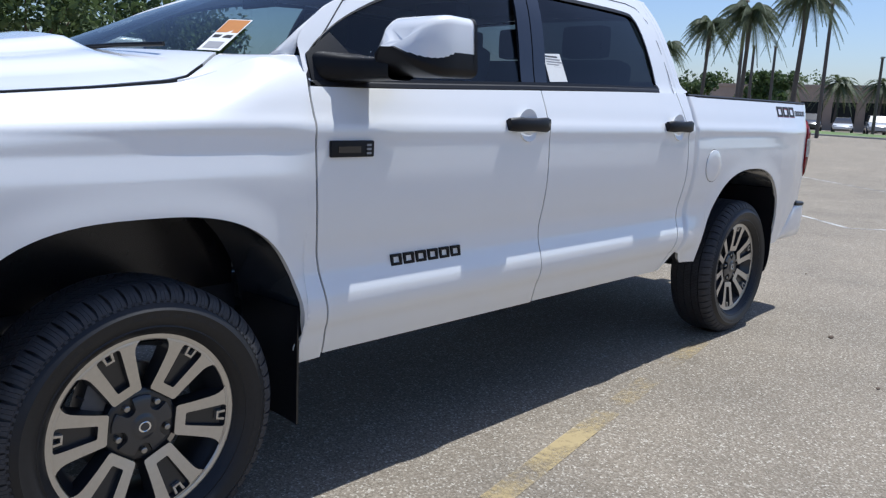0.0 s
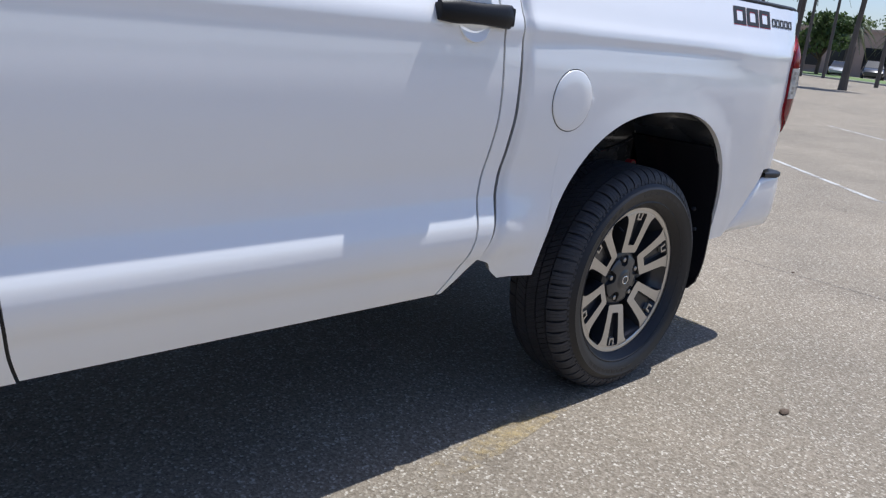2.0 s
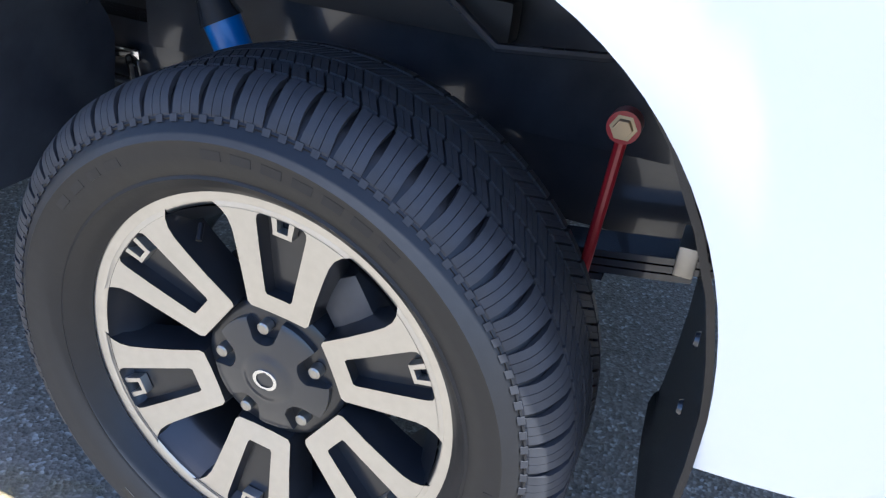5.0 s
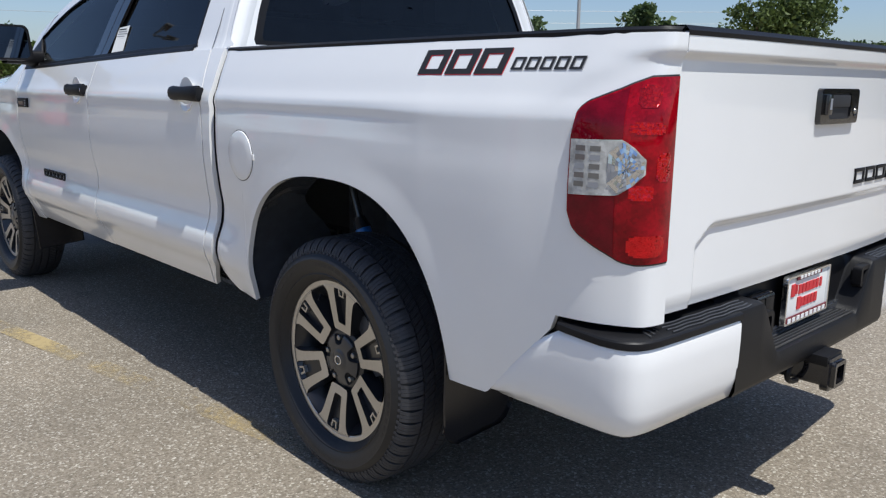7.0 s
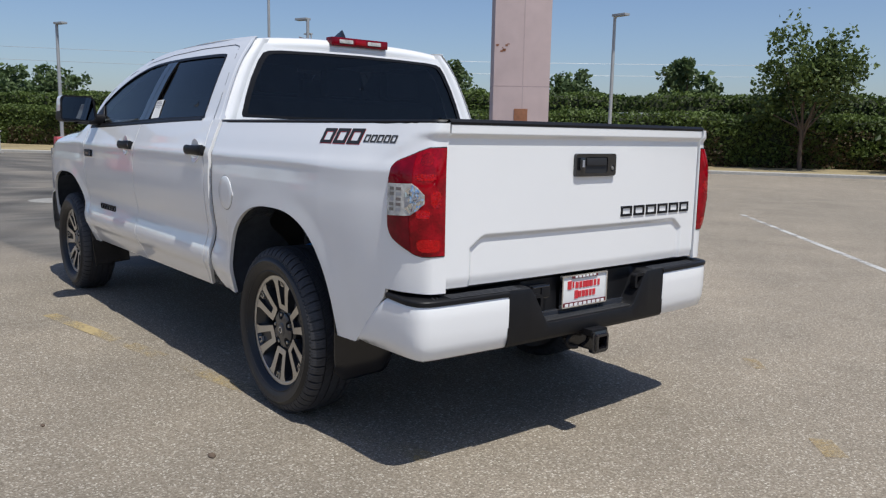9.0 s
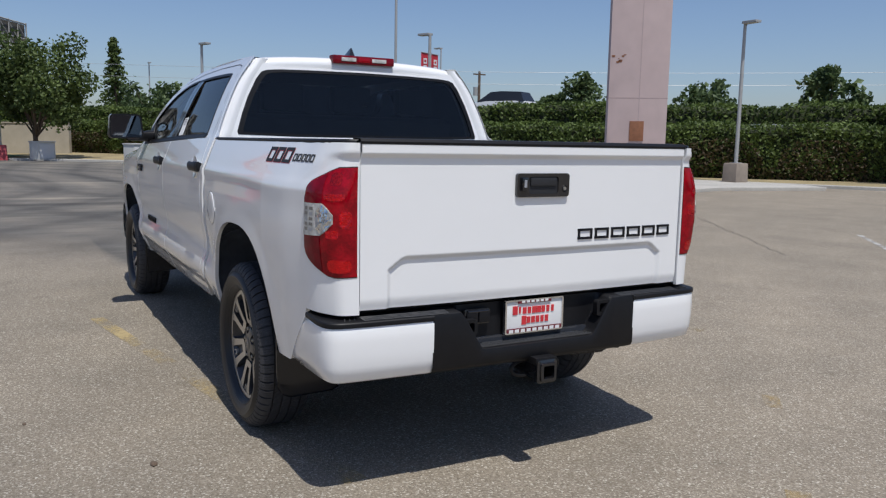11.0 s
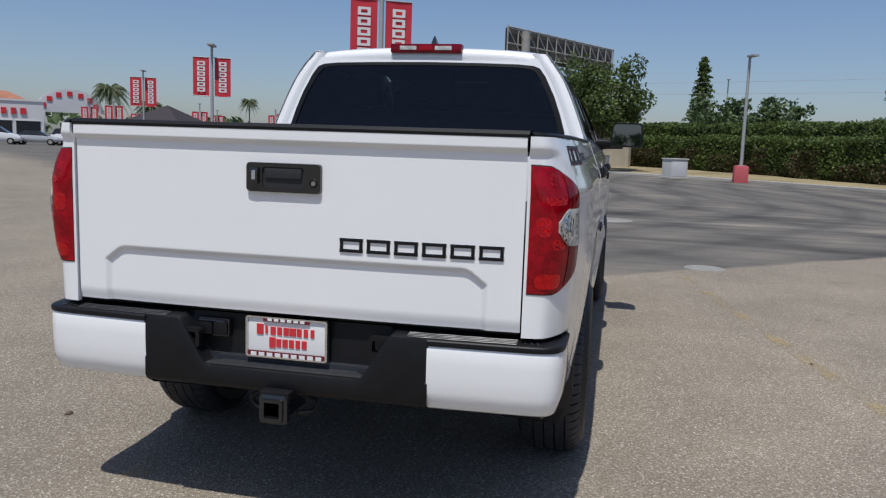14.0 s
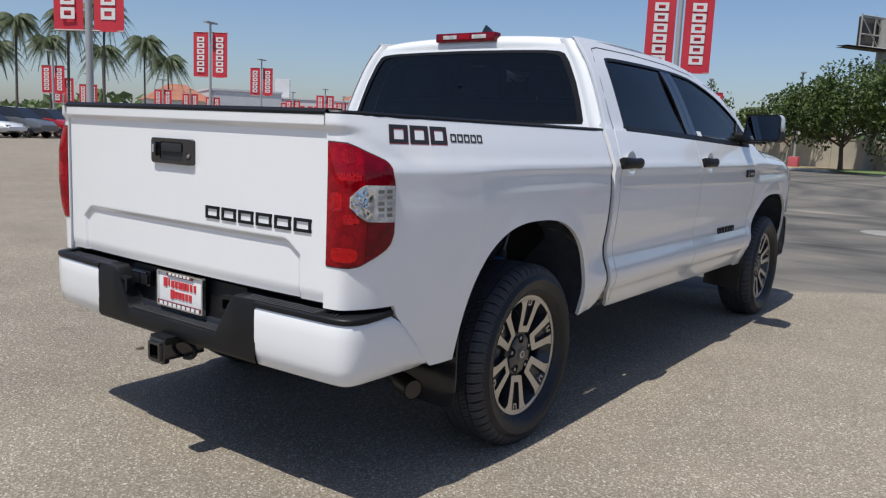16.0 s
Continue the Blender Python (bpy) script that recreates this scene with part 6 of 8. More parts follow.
HEDGELEAF = leafy("ivy_leaves", (0.020, 0.040, 0.008), (0.165, 0.225, 0.052), 0.7)
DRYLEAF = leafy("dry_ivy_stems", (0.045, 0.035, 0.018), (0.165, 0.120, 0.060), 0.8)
TREELEAF = leafy("tree_leaves", (0.030, 0.052, 0.014), (0.150, 0.200, 0.055), 0.6)
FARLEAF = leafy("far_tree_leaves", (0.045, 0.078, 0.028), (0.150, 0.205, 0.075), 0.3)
PALMLEAF = leafy("palm_fronds", (0.050, 0.070, 0.035), (0.170, 0.200, 0.095), 0.6)
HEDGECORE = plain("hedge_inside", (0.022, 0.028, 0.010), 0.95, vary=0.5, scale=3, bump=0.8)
BARK = plain("brown_bark", (0.12, 0.085, 0.06), 0.9, vary=0.3, scale=14, bump=0.8)
PALMBARK = plain("palm_bark", (0.115, 0.098, 0.082), 0.9, vary=0.3, scale=20, bump=0.8)
PINKSTUCCO = plain("pale_pink_stucco", (0.56, 0.44, 0.42), 0.9, vary=0.10, scale=2.2, bump=0.3)
STONE = plain("ledger_stone", (0.44, 0.29, 0.17), 0.85, vary=0.35, scale=5, bump=0.6)
_sn, _sl, _sb = STONE.node_tree.nodes, STONE.node_tree.links, STONE.node_tree.nodes["Principled BSDF"]
_oi, _rp, _mx = _sn.new("ShaderNodeObjectInfo"), _sn.new("ShaderNodeValToRGB"), _sn.new("ShaderNodeMix")
_rp.color_ramp.elements[0].color, _rp.color_ramp.elements[1].color = (0.62, 0.55, 0.50, 1), (1.35, 1.25, 1.12, 1)
_mx.data_type, _mx.blend_type = "RGBA", "MULTIPLY"
_mx.inputs[0].default_value = 1.0
_sl.new(_oi.outputs["Random"], _rp.inputs[0])
_sl.new(_sb.inputs["Base Color"].links[0].from_socket, _mx.inputs[6])
_sl.new(_rp.outputs[0], _mx.inputs[7])
_sl.new(_mx.outputs[2], _sb.inputs["Base Color"])
RUST = plain("rusty_plate", (0.26, 0.11, 0.055), 0.8, vary=0.3, scale=8)
POLESTEEL = plain("galvanised_pole", (0.42, 0.42, 0.41), 0.5, metal=0.3, vary=0.12, scale=3)
DARKPOLE = plain("bronze_pole", (0.10, 0.085, 0.075), 0.6, vary=0.12, scale=3)
REDBASE = plain("red_painted_concrete", (0.42, 0.075, 0.085), 0.75, vary=0.15, scale=4, bump=0.2)
BANNERRED = plain("red_banner_cloth", (0.56, 0.028, 0.045), 0.7, vary=0.10, scale=3)
BANNERWHITE = plain("white_banner_print", (0.75, 0.72, 0.70), 0.7, vary=0.05)
BILLBOARD = plain("weathered_sign_back", (0.11, 0.10, 0.085), 0.8, vary=0.3, scale=2)
TRUSS = plain("grey_truss_steel", (0.36, 0.345, 0.31), 0.6, vary=0.2, scale=2)
BEIGEWALL = plain("beige_block_wall", (0.42, 0.37, 0.29), 0.9, vary=0.15, scale=2, bump=0.2)
BROWNWALL = plain("brown_stucco", (0.44, 0.335, 0.27), 0.9, vary=0.12, scale=1.5)
WHITEWALL = plain("white_stucco", (0.66, 0.65, 0.64), 0.85, vary=0.06, scale=1)
GREYWALL = plain("grey_panel", (0.62, 0.62, 0.62), 0.7, vary=0.08, scale=1)
TILEROOF = plain("red_clay_tiles", (0.36, 0.15, 0.09), 0.85, vary=0.3, scale=6, bump=0.4)
DARKPANE = plain("dark_far_glass", (0.02, 0.022, 0.026), 0.15, vary=0.2, scale=1)
CABINETGREY = plain("pale_grey_enamel", (0.55, 0.55, 0.52), 0.5, vary=0.08, scale=3)
TENT = plain("dark_canopy_cloth", (0.04, 0.03, 0.035), 0.8, vary=0.2, scale=2)
rnd = random.Random(7)

# the ground is one sheet, finer near the truck
xs_ = [-900, -300, -120, -60, -30, -15, 0, 15, 30, 60, 120, 300, 900]
tagged(part("ground", Geo().grid([[(x, y, 0.0) for y in xs_] for x in xs_]), LOT), "tan worn exposed aggregate parking lot paving", "ground", kind="structure")


def stripe(name, a, b, w, material, label):
    a, b = Vector((*a, 0)), Vector((*b, 0))
    n = (b - a).normalized().cross(Vector((0, 0, 1))) * w / 2
    up = Vector((0, 0, 0.004))
    ob = part(name, Geo().add([a - n + up, b - n + up, b + n + up, a + n + up], [(0, 1, 2, 3)]), material)
    return tagged(ob, label, "road marking", "painted lines of the lot", "structure")


stripe("parking_line", (2.72, 1.393), (1.72, 1.213), 0.10, YELLOWNEAR, "worn yellow parking line, thickest here")
stripe("parking_line", (1.70, 1.209), (-0.9, 0.74), 0.11, YELLOWLINE, "faded worn yellow parking line on the paving")
stripe("parking_line", (5.7, -1.78), (0.4, -2.66), 0.11, YELLOWLINE, "faded worn yellow parking line on the paving")
stripe("parking_line", (-0.90, -1.80), (-1.05, -1.64), 0.09, YELLOWPATCH, "last patch of a worn yellow line")
stripe("parking_line", (-1.80, -0.84), (-1.95, -0.69), 0.10, YELLOWPATCH, "last patch of a worn yellow line")
stripe("parking_line", (4.2, -10.35), (-0.9, -5.15), 0.09, WHITELINE, "worn white parking line on the paving")
stripe("parking_line", (-7.3, -2.0), (-5.63, -0.10), 0.07, WHITELINE, "worn white parking line on the paving")
stripe("parking_line", (-5.63, -0.10), (-6.9, 1.3), 0.07, WHITELINE, "worn white parking line on the paving")
stripe("parking_line", (-14.0, -4.0), (-9.5, 1.0), 0.07, WHITELINE, "worn white parking line on the paving")
COVER = plain("worn_cover_concrete", (0.27, 0.26, 0.235), 0.9, vary=0.25, scale=14, bump=0.3)
for cx, cy, r in ((6.17, -2.14, 0.22), (0.95, 3.46, 0.20), (12.2, -0.88, 0.48)):
    m = part("manhole_cover", Geo().lathe([(0, 0.008), (r * 0.9, 0.008), (r * 0.92, 0.004), (r, 0.006), (r * 1.08, 0.001)], 32, Matrix.Translation((cx, cy, 0)) @ Matrix.Rotation(radians(90), 4, "X")), COVER)
    tagged(m, "round pale utility cover set in the paving", "manhole cover")


def crack(pts, w):
    g = Geo()
    for (x0, y0), (x1, y1) in zip(pts[:-1], pts[1:]):
        d = Vector((x1 - x0, y1 - y0)).normalized()
        n = Vector((-d.y, d.x)) * w
        g.add([(x0 - n.x, y0 - n.y, 0.003), (x1 - n.x * 0.7, y1 - n.y * 0.7, 0.003), (x1 + n.x * 0.7, y1 + n.y * 0.7, 0.003), (x0 + n.x, y0 + n.y, 0.003)], [(0, 1, 2, 3)])
    return tagged(part("paving_crack", g, INK), "dark crack in the paving", "crack", kind="structure")


def wander(a, b, n, amp):
    return [(a[0] + (b[0] - a[0]) * t + rnd.uniform(-amp, amp), a[1] + (b[1] - a[1]) * t + rnd.uniform(-amp, amp)) for t in np.linspace(0, 1, n)]


crack(wander((-2.19, 0.20), (-2.26, 1.5), 30, 0.012), 0.0025)
crack(wander((3.0, -7.0), (9.5, -11.5), 40, 0.04), 0.005)


for cx, cy, r in ((-0.355, 1.451, 0.016), (0.42, 1.93, 0.010), (-2.25, 0.62, 0.009), (1.9, -2.4, 0.012)):
    rows = [[(cx + 1.6 * r * math.cos(u) * math.cos(v) * (1 + 0.2 * math.sin(3 * u)), cy + r * math.sin(u) * math.cos(v), 0.3 * r + 0.6 * r * math.sin(v)) for u in np.linspace(0, 2 * math.pi, 9, endpoint=False)] for v in np.linspace(-1.3, 1.5, 5)]
    tagged(part("pebble", Geo().grid(rows, loop_v=True), BARK), "small dark fleck of debris on the paving", "debris", "debris on the paving")


def kerb(pts, w=0.16, h=0.13, name="kerb", material=None):
    """A real step along a line, with a rounded edge."""
    rows = []
    for i, p in enumerate(pts):
        a, b = Vector(pts[max(i - 1, 0)]), Vector(pts[min(i + 1, len(pts) - 1)])
        d = (b - a).normalized()
        n = Vector((-d.y, d.x))
        q = Vector(p)
        rows.append([(q.x + n.x * o, q.y + n.y * o, z) for o, z in ((-w / 2, -0.02), (-w / 2, h - 0.03), (-w / 2 + 0.02, h), (w / 2, h), (w / 2, -0.02))])
    return tagged(part(name, Geo().grid(rows), material or CONCRETE), "pale worn concrete kerb beside the lot", "kerb", kind="structure")


kerb_main = [(75, 50), (68, 36), (59.5, 21), (54, 12.5), (48.5, 6.0), (45.0, 1.8), (42.8, -2.0), (40.5, -5.2), (37, -8.3), (33, -11.2), (29.6, -13.2)]
kerb_right = [(22.0, -18.6), (18.5, -21.5), (13.8, -24.0), (8.5, -27.2), (-3, -33.6), (-18, -41), (-40, -51)]
kerb(kerb_main)
kerb(kerb_right)
# planted strip behind the main kerb
g = Geo()
back = [(95, 30), (85, 20), (72, 12), (64, 7), (58, 2.5), (54, -1.0), (49, -5.0), (46, -8), (42, -11), (37, -13.5), (31.5, -15.8)]
g.grid([[(a[0], a[1], 0.115), ((a[0] + b[0]) / 2, (a[1] + b[1]) / 2, 0.16), (b[0], b[1], 0.30)] for a, b in zip(kerb_main, back)])
tagged(part("verge", g, DRYGRASS), "dry straw-coloured verge behind the kerb", "verge", kind="structure")
g = Geo()
g.grid([[(a[0], a[1], 0.11), (a[0] + 2.2, a[1] - 4.6, 0.17)] for a in kerb_right])
tagged(part("verge", g, DRYGRASS), "dry straw-coloured verge below the hedge", "verge", kind="structure")
g = Geo().grid([[(45.4 + 1.6 * k, 1.9 + 2.6 * k, 0.165), (47.8 + 1.6 * k, 0.9 + 2.6 * k, 0.24)] for k in np.linspace(0, 2.2, 6)])
tagged(part("lawn", g, LAWN), "small green lawn behind the kerb", "lawn", kind="structure")


# ---- foliage helpers ----
def leaf_card(g, p, size, r):
    """One small folded leaf clump of four points."""
    a, b = r.uniform(0, 2 * math.pi), r.uniform(-1.1, 1.1)
    d = Vector((math.cos(a) * math.cos(b), math.sin(a) * math.cos(b), math.sin(b)))
    s = d.orthogonal().normalized()
    s.rotate(Matrix.Rotation(r.uniform(0, 6.28), 3, d))
    p = Vector(p)
    n = d.cross(s)
    g.add([p - d * size * 0.6, p + s * size * 0.38 + n * size * 0.12, p + d * size * 0.6, p - s * size * 0.38 + n * size * 0.12], [(0, 1, 2, 3)])


def hedge(name, line, h0, h1, thick, leaves, size, label, seed, setback=0.0):
    """An ivy-covered bank: a lumpy core and a coat of leaves."""
    r = random.Random(seed)
    pts = []
    for (x0, y0), (x1, y1) in zip(line[:-1], line[1:]):
        n = max(2, int(math.hypot(x1 - x0, y1 - y0) / 0.9))
        pts += [(x0 + (x1 - x0) * k / n, y0 + (y1 - y0) * k / n) for k in range(n)]
    pts.append(line[-1])
    rows, front = [], []
    for i, p in enumerate(pts):
        a, b = Vector(pts[max(i - 1, 0)]), Vector(pts[min(i + 1, len(pts) - 1)])
        d = (b - a).normalized()
        n = Vector((-d.y, d.x))          # away from the lot
        if n.dot(Vector((30, -40))) < 0:
            n = -n
        q = Vector(p) + n * setback
        top = h1 + 0.25 * noise.noise((p[0] * 0.35, p[1] * 0.35, seed)) + 0.10 * noise.noise((p[0] * 1.3, p[1] * 1.3, seed))
        row = []
        for o, k in ((0.05, 0.0), (-0.10, 0.30), (-0.18, 0.65), (-0.05, 0.90), (0.25, 1.0), (thick, 1.0), (thick, 0.0)):
            z = h0 + (top - h0) * k
            w = 0.22 * noise.noise((p[0] * 0.8, p[1] * 0.8, z * 0.9 + seed)) if k < 1 else 0
            row.append((q.x + n.x * (o + w), q.y + n.y * (o + w), z))
        rows.append(row)
        front.append((q, n, top))
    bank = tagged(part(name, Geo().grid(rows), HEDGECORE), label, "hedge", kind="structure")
    g = Geo()
    for _ in range(leaves):
        i = int((r.random() ** 1.25) * (len(pts) - 1))
        t = r.random()
        q = front[i][0].lerp(front[i + 1][0], t)
        n, top = front[i][1], front[i][2]
        if r.random() < 0.74:
            k = r.random() ** 0.8
            bulge = -0.16 * math.sin(k * 2.6) - r.uniform(-0.04, 0.16) + 0.22 * noise.noise((q.x * 0.8, q.y * 0.8, (h0 + (top - h0) * k) * 0.9 + seed))
            p = (q.x + n.x * bulge, q.y + n.y * bulge, h0 + (top - h0) * k)
        else:
            o = r.uniform(-0.1, min(thick, 2.2))
            p = (q.x + n.x * o, q.y + n.y * o, top + r.uniform(-0.05, 0.16))
        leaf_card(g, p, size * r.uniform(0.6, 1.4), r)
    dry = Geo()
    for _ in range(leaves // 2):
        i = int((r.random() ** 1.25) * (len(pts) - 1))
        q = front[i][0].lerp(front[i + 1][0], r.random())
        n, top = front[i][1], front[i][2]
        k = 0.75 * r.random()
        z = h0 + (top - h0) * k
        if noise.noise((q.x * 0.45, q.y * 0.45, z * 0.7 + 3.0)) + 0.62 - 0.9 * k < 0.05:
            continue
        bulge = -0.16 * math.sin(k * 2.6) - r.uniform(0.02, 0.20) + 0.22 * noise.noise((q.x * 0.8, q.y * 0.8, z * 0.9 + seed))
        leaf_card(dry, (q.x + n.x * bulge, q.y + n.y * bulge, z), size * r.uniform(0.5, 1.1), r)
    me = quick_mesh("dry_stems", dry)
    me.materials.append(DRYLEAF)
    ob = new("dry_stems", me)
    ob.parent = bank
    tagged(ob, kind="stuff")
    me = quick_mesh("ivy_leaves", g)
    me.materials.append(HEDGELEAF)
    ob = new("ivy_leaves", me)
    ob.parent = bank
    tagged(ob, kind="stuff")
    return bank


seg_a = [(43, -9.2), (37, -12.2), (31.5, -15.0), (26.0, -18.0), (21.0, -22.2), (16.0, -26.8), (10.5, -31.5), (-1, -38.0)]
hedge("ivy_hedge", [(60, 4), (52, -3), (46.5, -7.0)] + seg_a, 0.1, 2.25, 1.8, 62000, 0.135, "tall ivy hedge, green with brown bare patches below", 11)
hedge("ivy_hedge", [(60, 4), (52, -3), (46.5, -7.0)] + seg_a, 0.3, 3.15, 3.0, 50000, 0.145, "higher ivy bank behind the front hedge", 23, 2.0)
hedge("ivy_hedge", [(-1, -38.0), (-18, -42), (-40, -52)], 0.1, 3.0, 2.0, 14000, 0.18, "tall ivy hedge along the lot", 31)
g = Geo().box((19.0, -26.4, 1.2), (0.3, 5.0, 2.4), Matrix.Translation((19, -26.4, 0)) @ Matrix.Rotation(radians(-60), 4, "Z") @ Matrix.Translation((-19, 26.4, 0)))
tagged(part("retaining_wall", g, WHITEWALL), "pale wall showing between the ivy", "wall", kind="structure")


def crown_tree(name, x, y, h, rad, label, seed, leaves=4200, size=0.24, material=None, trunk=0.14, low=0.3, spiky=0.35):
    """A tapered trunk with limbs and a crown of many small leaves in uneven clumps."""
    r = random.Random(seed)
    t = thing(name, label, "tree", "trees round the lot")
    t.location = (x, y, 0)
    g = Geo()
    fork = h * low
    g.tube([(0, 0, 0), (0.04, 0.03, fork * 0.5), (0.0, 0.08, fork), (0.05, 0.05, fork * 1.4), (0, 0, h * 0.8)], [trunk * 1.25, trunk, trunk * 0.85, trunk * 0.6, 0.02], 10)
    tips = []
    for k in range(11):
        a = k * 2.4 + r.uniform(-0.4, 0.4)
        up = r.uniform(0.35, 1.0)
        end = Vector((math.cos(a) * rad * (1.05 - up * 0.55), math.sin(a) * rad * (1.05 - up * 0.55), fork + (h - fork) * up * 0.92))
        z0 = fork * r.uniform(0.85, 1.3)
        mid = Vector((end.x * 0.45, end.y * 0.45, z0 + (end.z - z0) * 0.42))
        g.tube([(0, 0, z0), mid, end], [trunk * 0.5, trunk * 0.28, 0.012], 6)
        tips.append((mid, end))
    part("trunk", g, BARK, t)
    g = Geo()
    lumps = []
    for mid, end in tips:
        for _ in range(4):
            c = mid.lerp(end, r.uniform(0.35, 1.05)) + Vector((r.gauss(0, 0.16), r.gauss(0, 0.16), r.gauss(0, 0.12))) * rad
            lumps.append((c, rad * r.uniform(0.16, 0.34)))
    for _ in range(9):
        a = r.uniform(0, 6.28)
        lumps.append((Vector((math.cos(a) * rad * r.uniform(0.1, 0.75), math.sin(a) * rad * r.uniform(0.1, 0.75), fork + (h - fork) * r.uniform(0.25, 0.85))), rad * r.uniform(0.22, 0.42)))
    shoots = [(end, end + Vector((r.uniform(-0.2, 0.2), r.uniform(-0.2, 0.2), 1)).normalized() * rad * spiky * r.uniform(0.5, 1.2)) for _, end in tips]
    for k in range(leaves):
        if k % 9 == 0:
            a, b = shoots[r.randrange(len(shoots))]
            p = a.lerp(b, r.random()) + Vector((r.gauss(0, 1), r.gauss(0, 1), r.gauss(0, 1))) * 0.07 * rad
        else:
            c, lr = lumps[r.randrange(len(lumps))]
            v = Vector((r.gauss(0, 1), r.gauss(0, 1), r.gauss(0, 1))).normalized()
            p = c + v * lr * (0.55 + 0.5 * r.random()) * Vector((1, 1, 0.8)).length / 1.62
        leaf_card(g, p, size * r.uniform(0.6, 1.35), r)
    me = quick_mesh("crown", g)
    me.materials.append(material or TREELEAF)
    c = new("crown", me)
    c.parent = t
    return t


crown_tree("tree", 12.3, -28.3, 5.2, 2.2, "young tree with an airy green crown beside the hedge", 3, 6000, 0.17, trunk=0.085, low=0.27, spiky=0.75)
crown_tree("tree", 50.5, 7.0, 6.2, 3.9, "broad dark green tree with a bent trunk on the verge", 4, 14000, 0.19, low=0.25)
crown_tree("tree", 45.6, 0.4, 6.3, 3.3, "broad dark green tree on the verge", 5, 13000, 0.19, low=0.22)
crown_tree("tree", 59.5, 12.0, 5.6, 3.2, "broad green tree before the block wall", 6, 5000, 0.28, low=0.25)
crown_tree("tree", 66, 22.0, 6.0, 3.2, "broad green tree before the block wall", 16, 4000, 0.30, low=0.25)
crown_tree("tree", 8.0, -30.3, 3.2, 1.8, "low bushy tree in front of the hedge", 7, 2600, 0.24, low=0.2)
for i, (x, y, h, rad, lab) in enumerate(((22.1, -34.6, 5.6, 1.9, "round green tree behind the hedge"), (36.8, -42.0, 6.2, 2.0, "round green tree behind the hedge"), (43.3, -36.1, 7.0, 2.3, "tall green tree behind the hedge"), (45.3, -34.0, 5.6, 1.3, "small green tree behind the hedge"),
                                         (53.1, -19.0, 5.7, 1.5, "two-headed green tree behind the hedge"), (70, -14, 6.2, 3.0, "rounded green tree behind the hedge"), (64, -9, 5.6, 3.2, "rounded green tree behind the hedge"),
                                         (-8.5, -36.5, 7.5, 4.0, "large dark green tree over the hedge"), (-13.5, -38.5, 7.0, 4.0, "large dark green tree over the hedge"), (-20, -44, 7.5, 4.5, "large dark green tree over the hedge"), (80, 2, 5.5, 3.5, "rounded green tree behind the hedge"))):
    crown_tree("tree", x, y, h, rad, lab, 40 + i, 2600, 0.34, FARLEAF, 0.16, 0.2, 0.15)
def conifer(x, y, h, rad, label, seed):
    """A straight trunk with whorls of drooping, needle-clad boughs."""
    r = random.Random(seed)
    t = thing("conifer", label, "tree", "trees round the lot")
    t.location = (x, y, 0)
    part("trunk", Geo().tube([(0, 0, 0), (0, 0, h * 0.5), (0.1, 0, h)], [0.28, 0.18, 0.02], 8), BARK, t)
    g = Geo()
    for k in range(52):
        u = 0.16 + 0.84 * k / 52
        for _ in range(6):
            a = r.uniform(0, 6.28)
            L = rad * (1.06 - u) ** 0.75 * r.uniform(0.55, 1.15)
            for s in np.linspace(0.15, 1, 13):
                p = (math.cos(a) * L * s + r.uniform(-0.12, 0.12), math.sin(a) * L * s + r.uniform(-0.12, 0.12), h * u - 0.25 * L * s * s + r.uniform(-0.15, 0.15))
                leaf_card(g, p, 0.42 * r.uniform(0.6, 1.2), r)
    me = quick_mesh("crown", g)
    me.materials.append(TREELEAF)
    ob = new("crown", me)
    ob.parent = t
    tagged(ob, kind="stuff")


conifer(118, -12.1, 15.2, 3.5, "tall narrow dark conifer behind the hedge", 77)


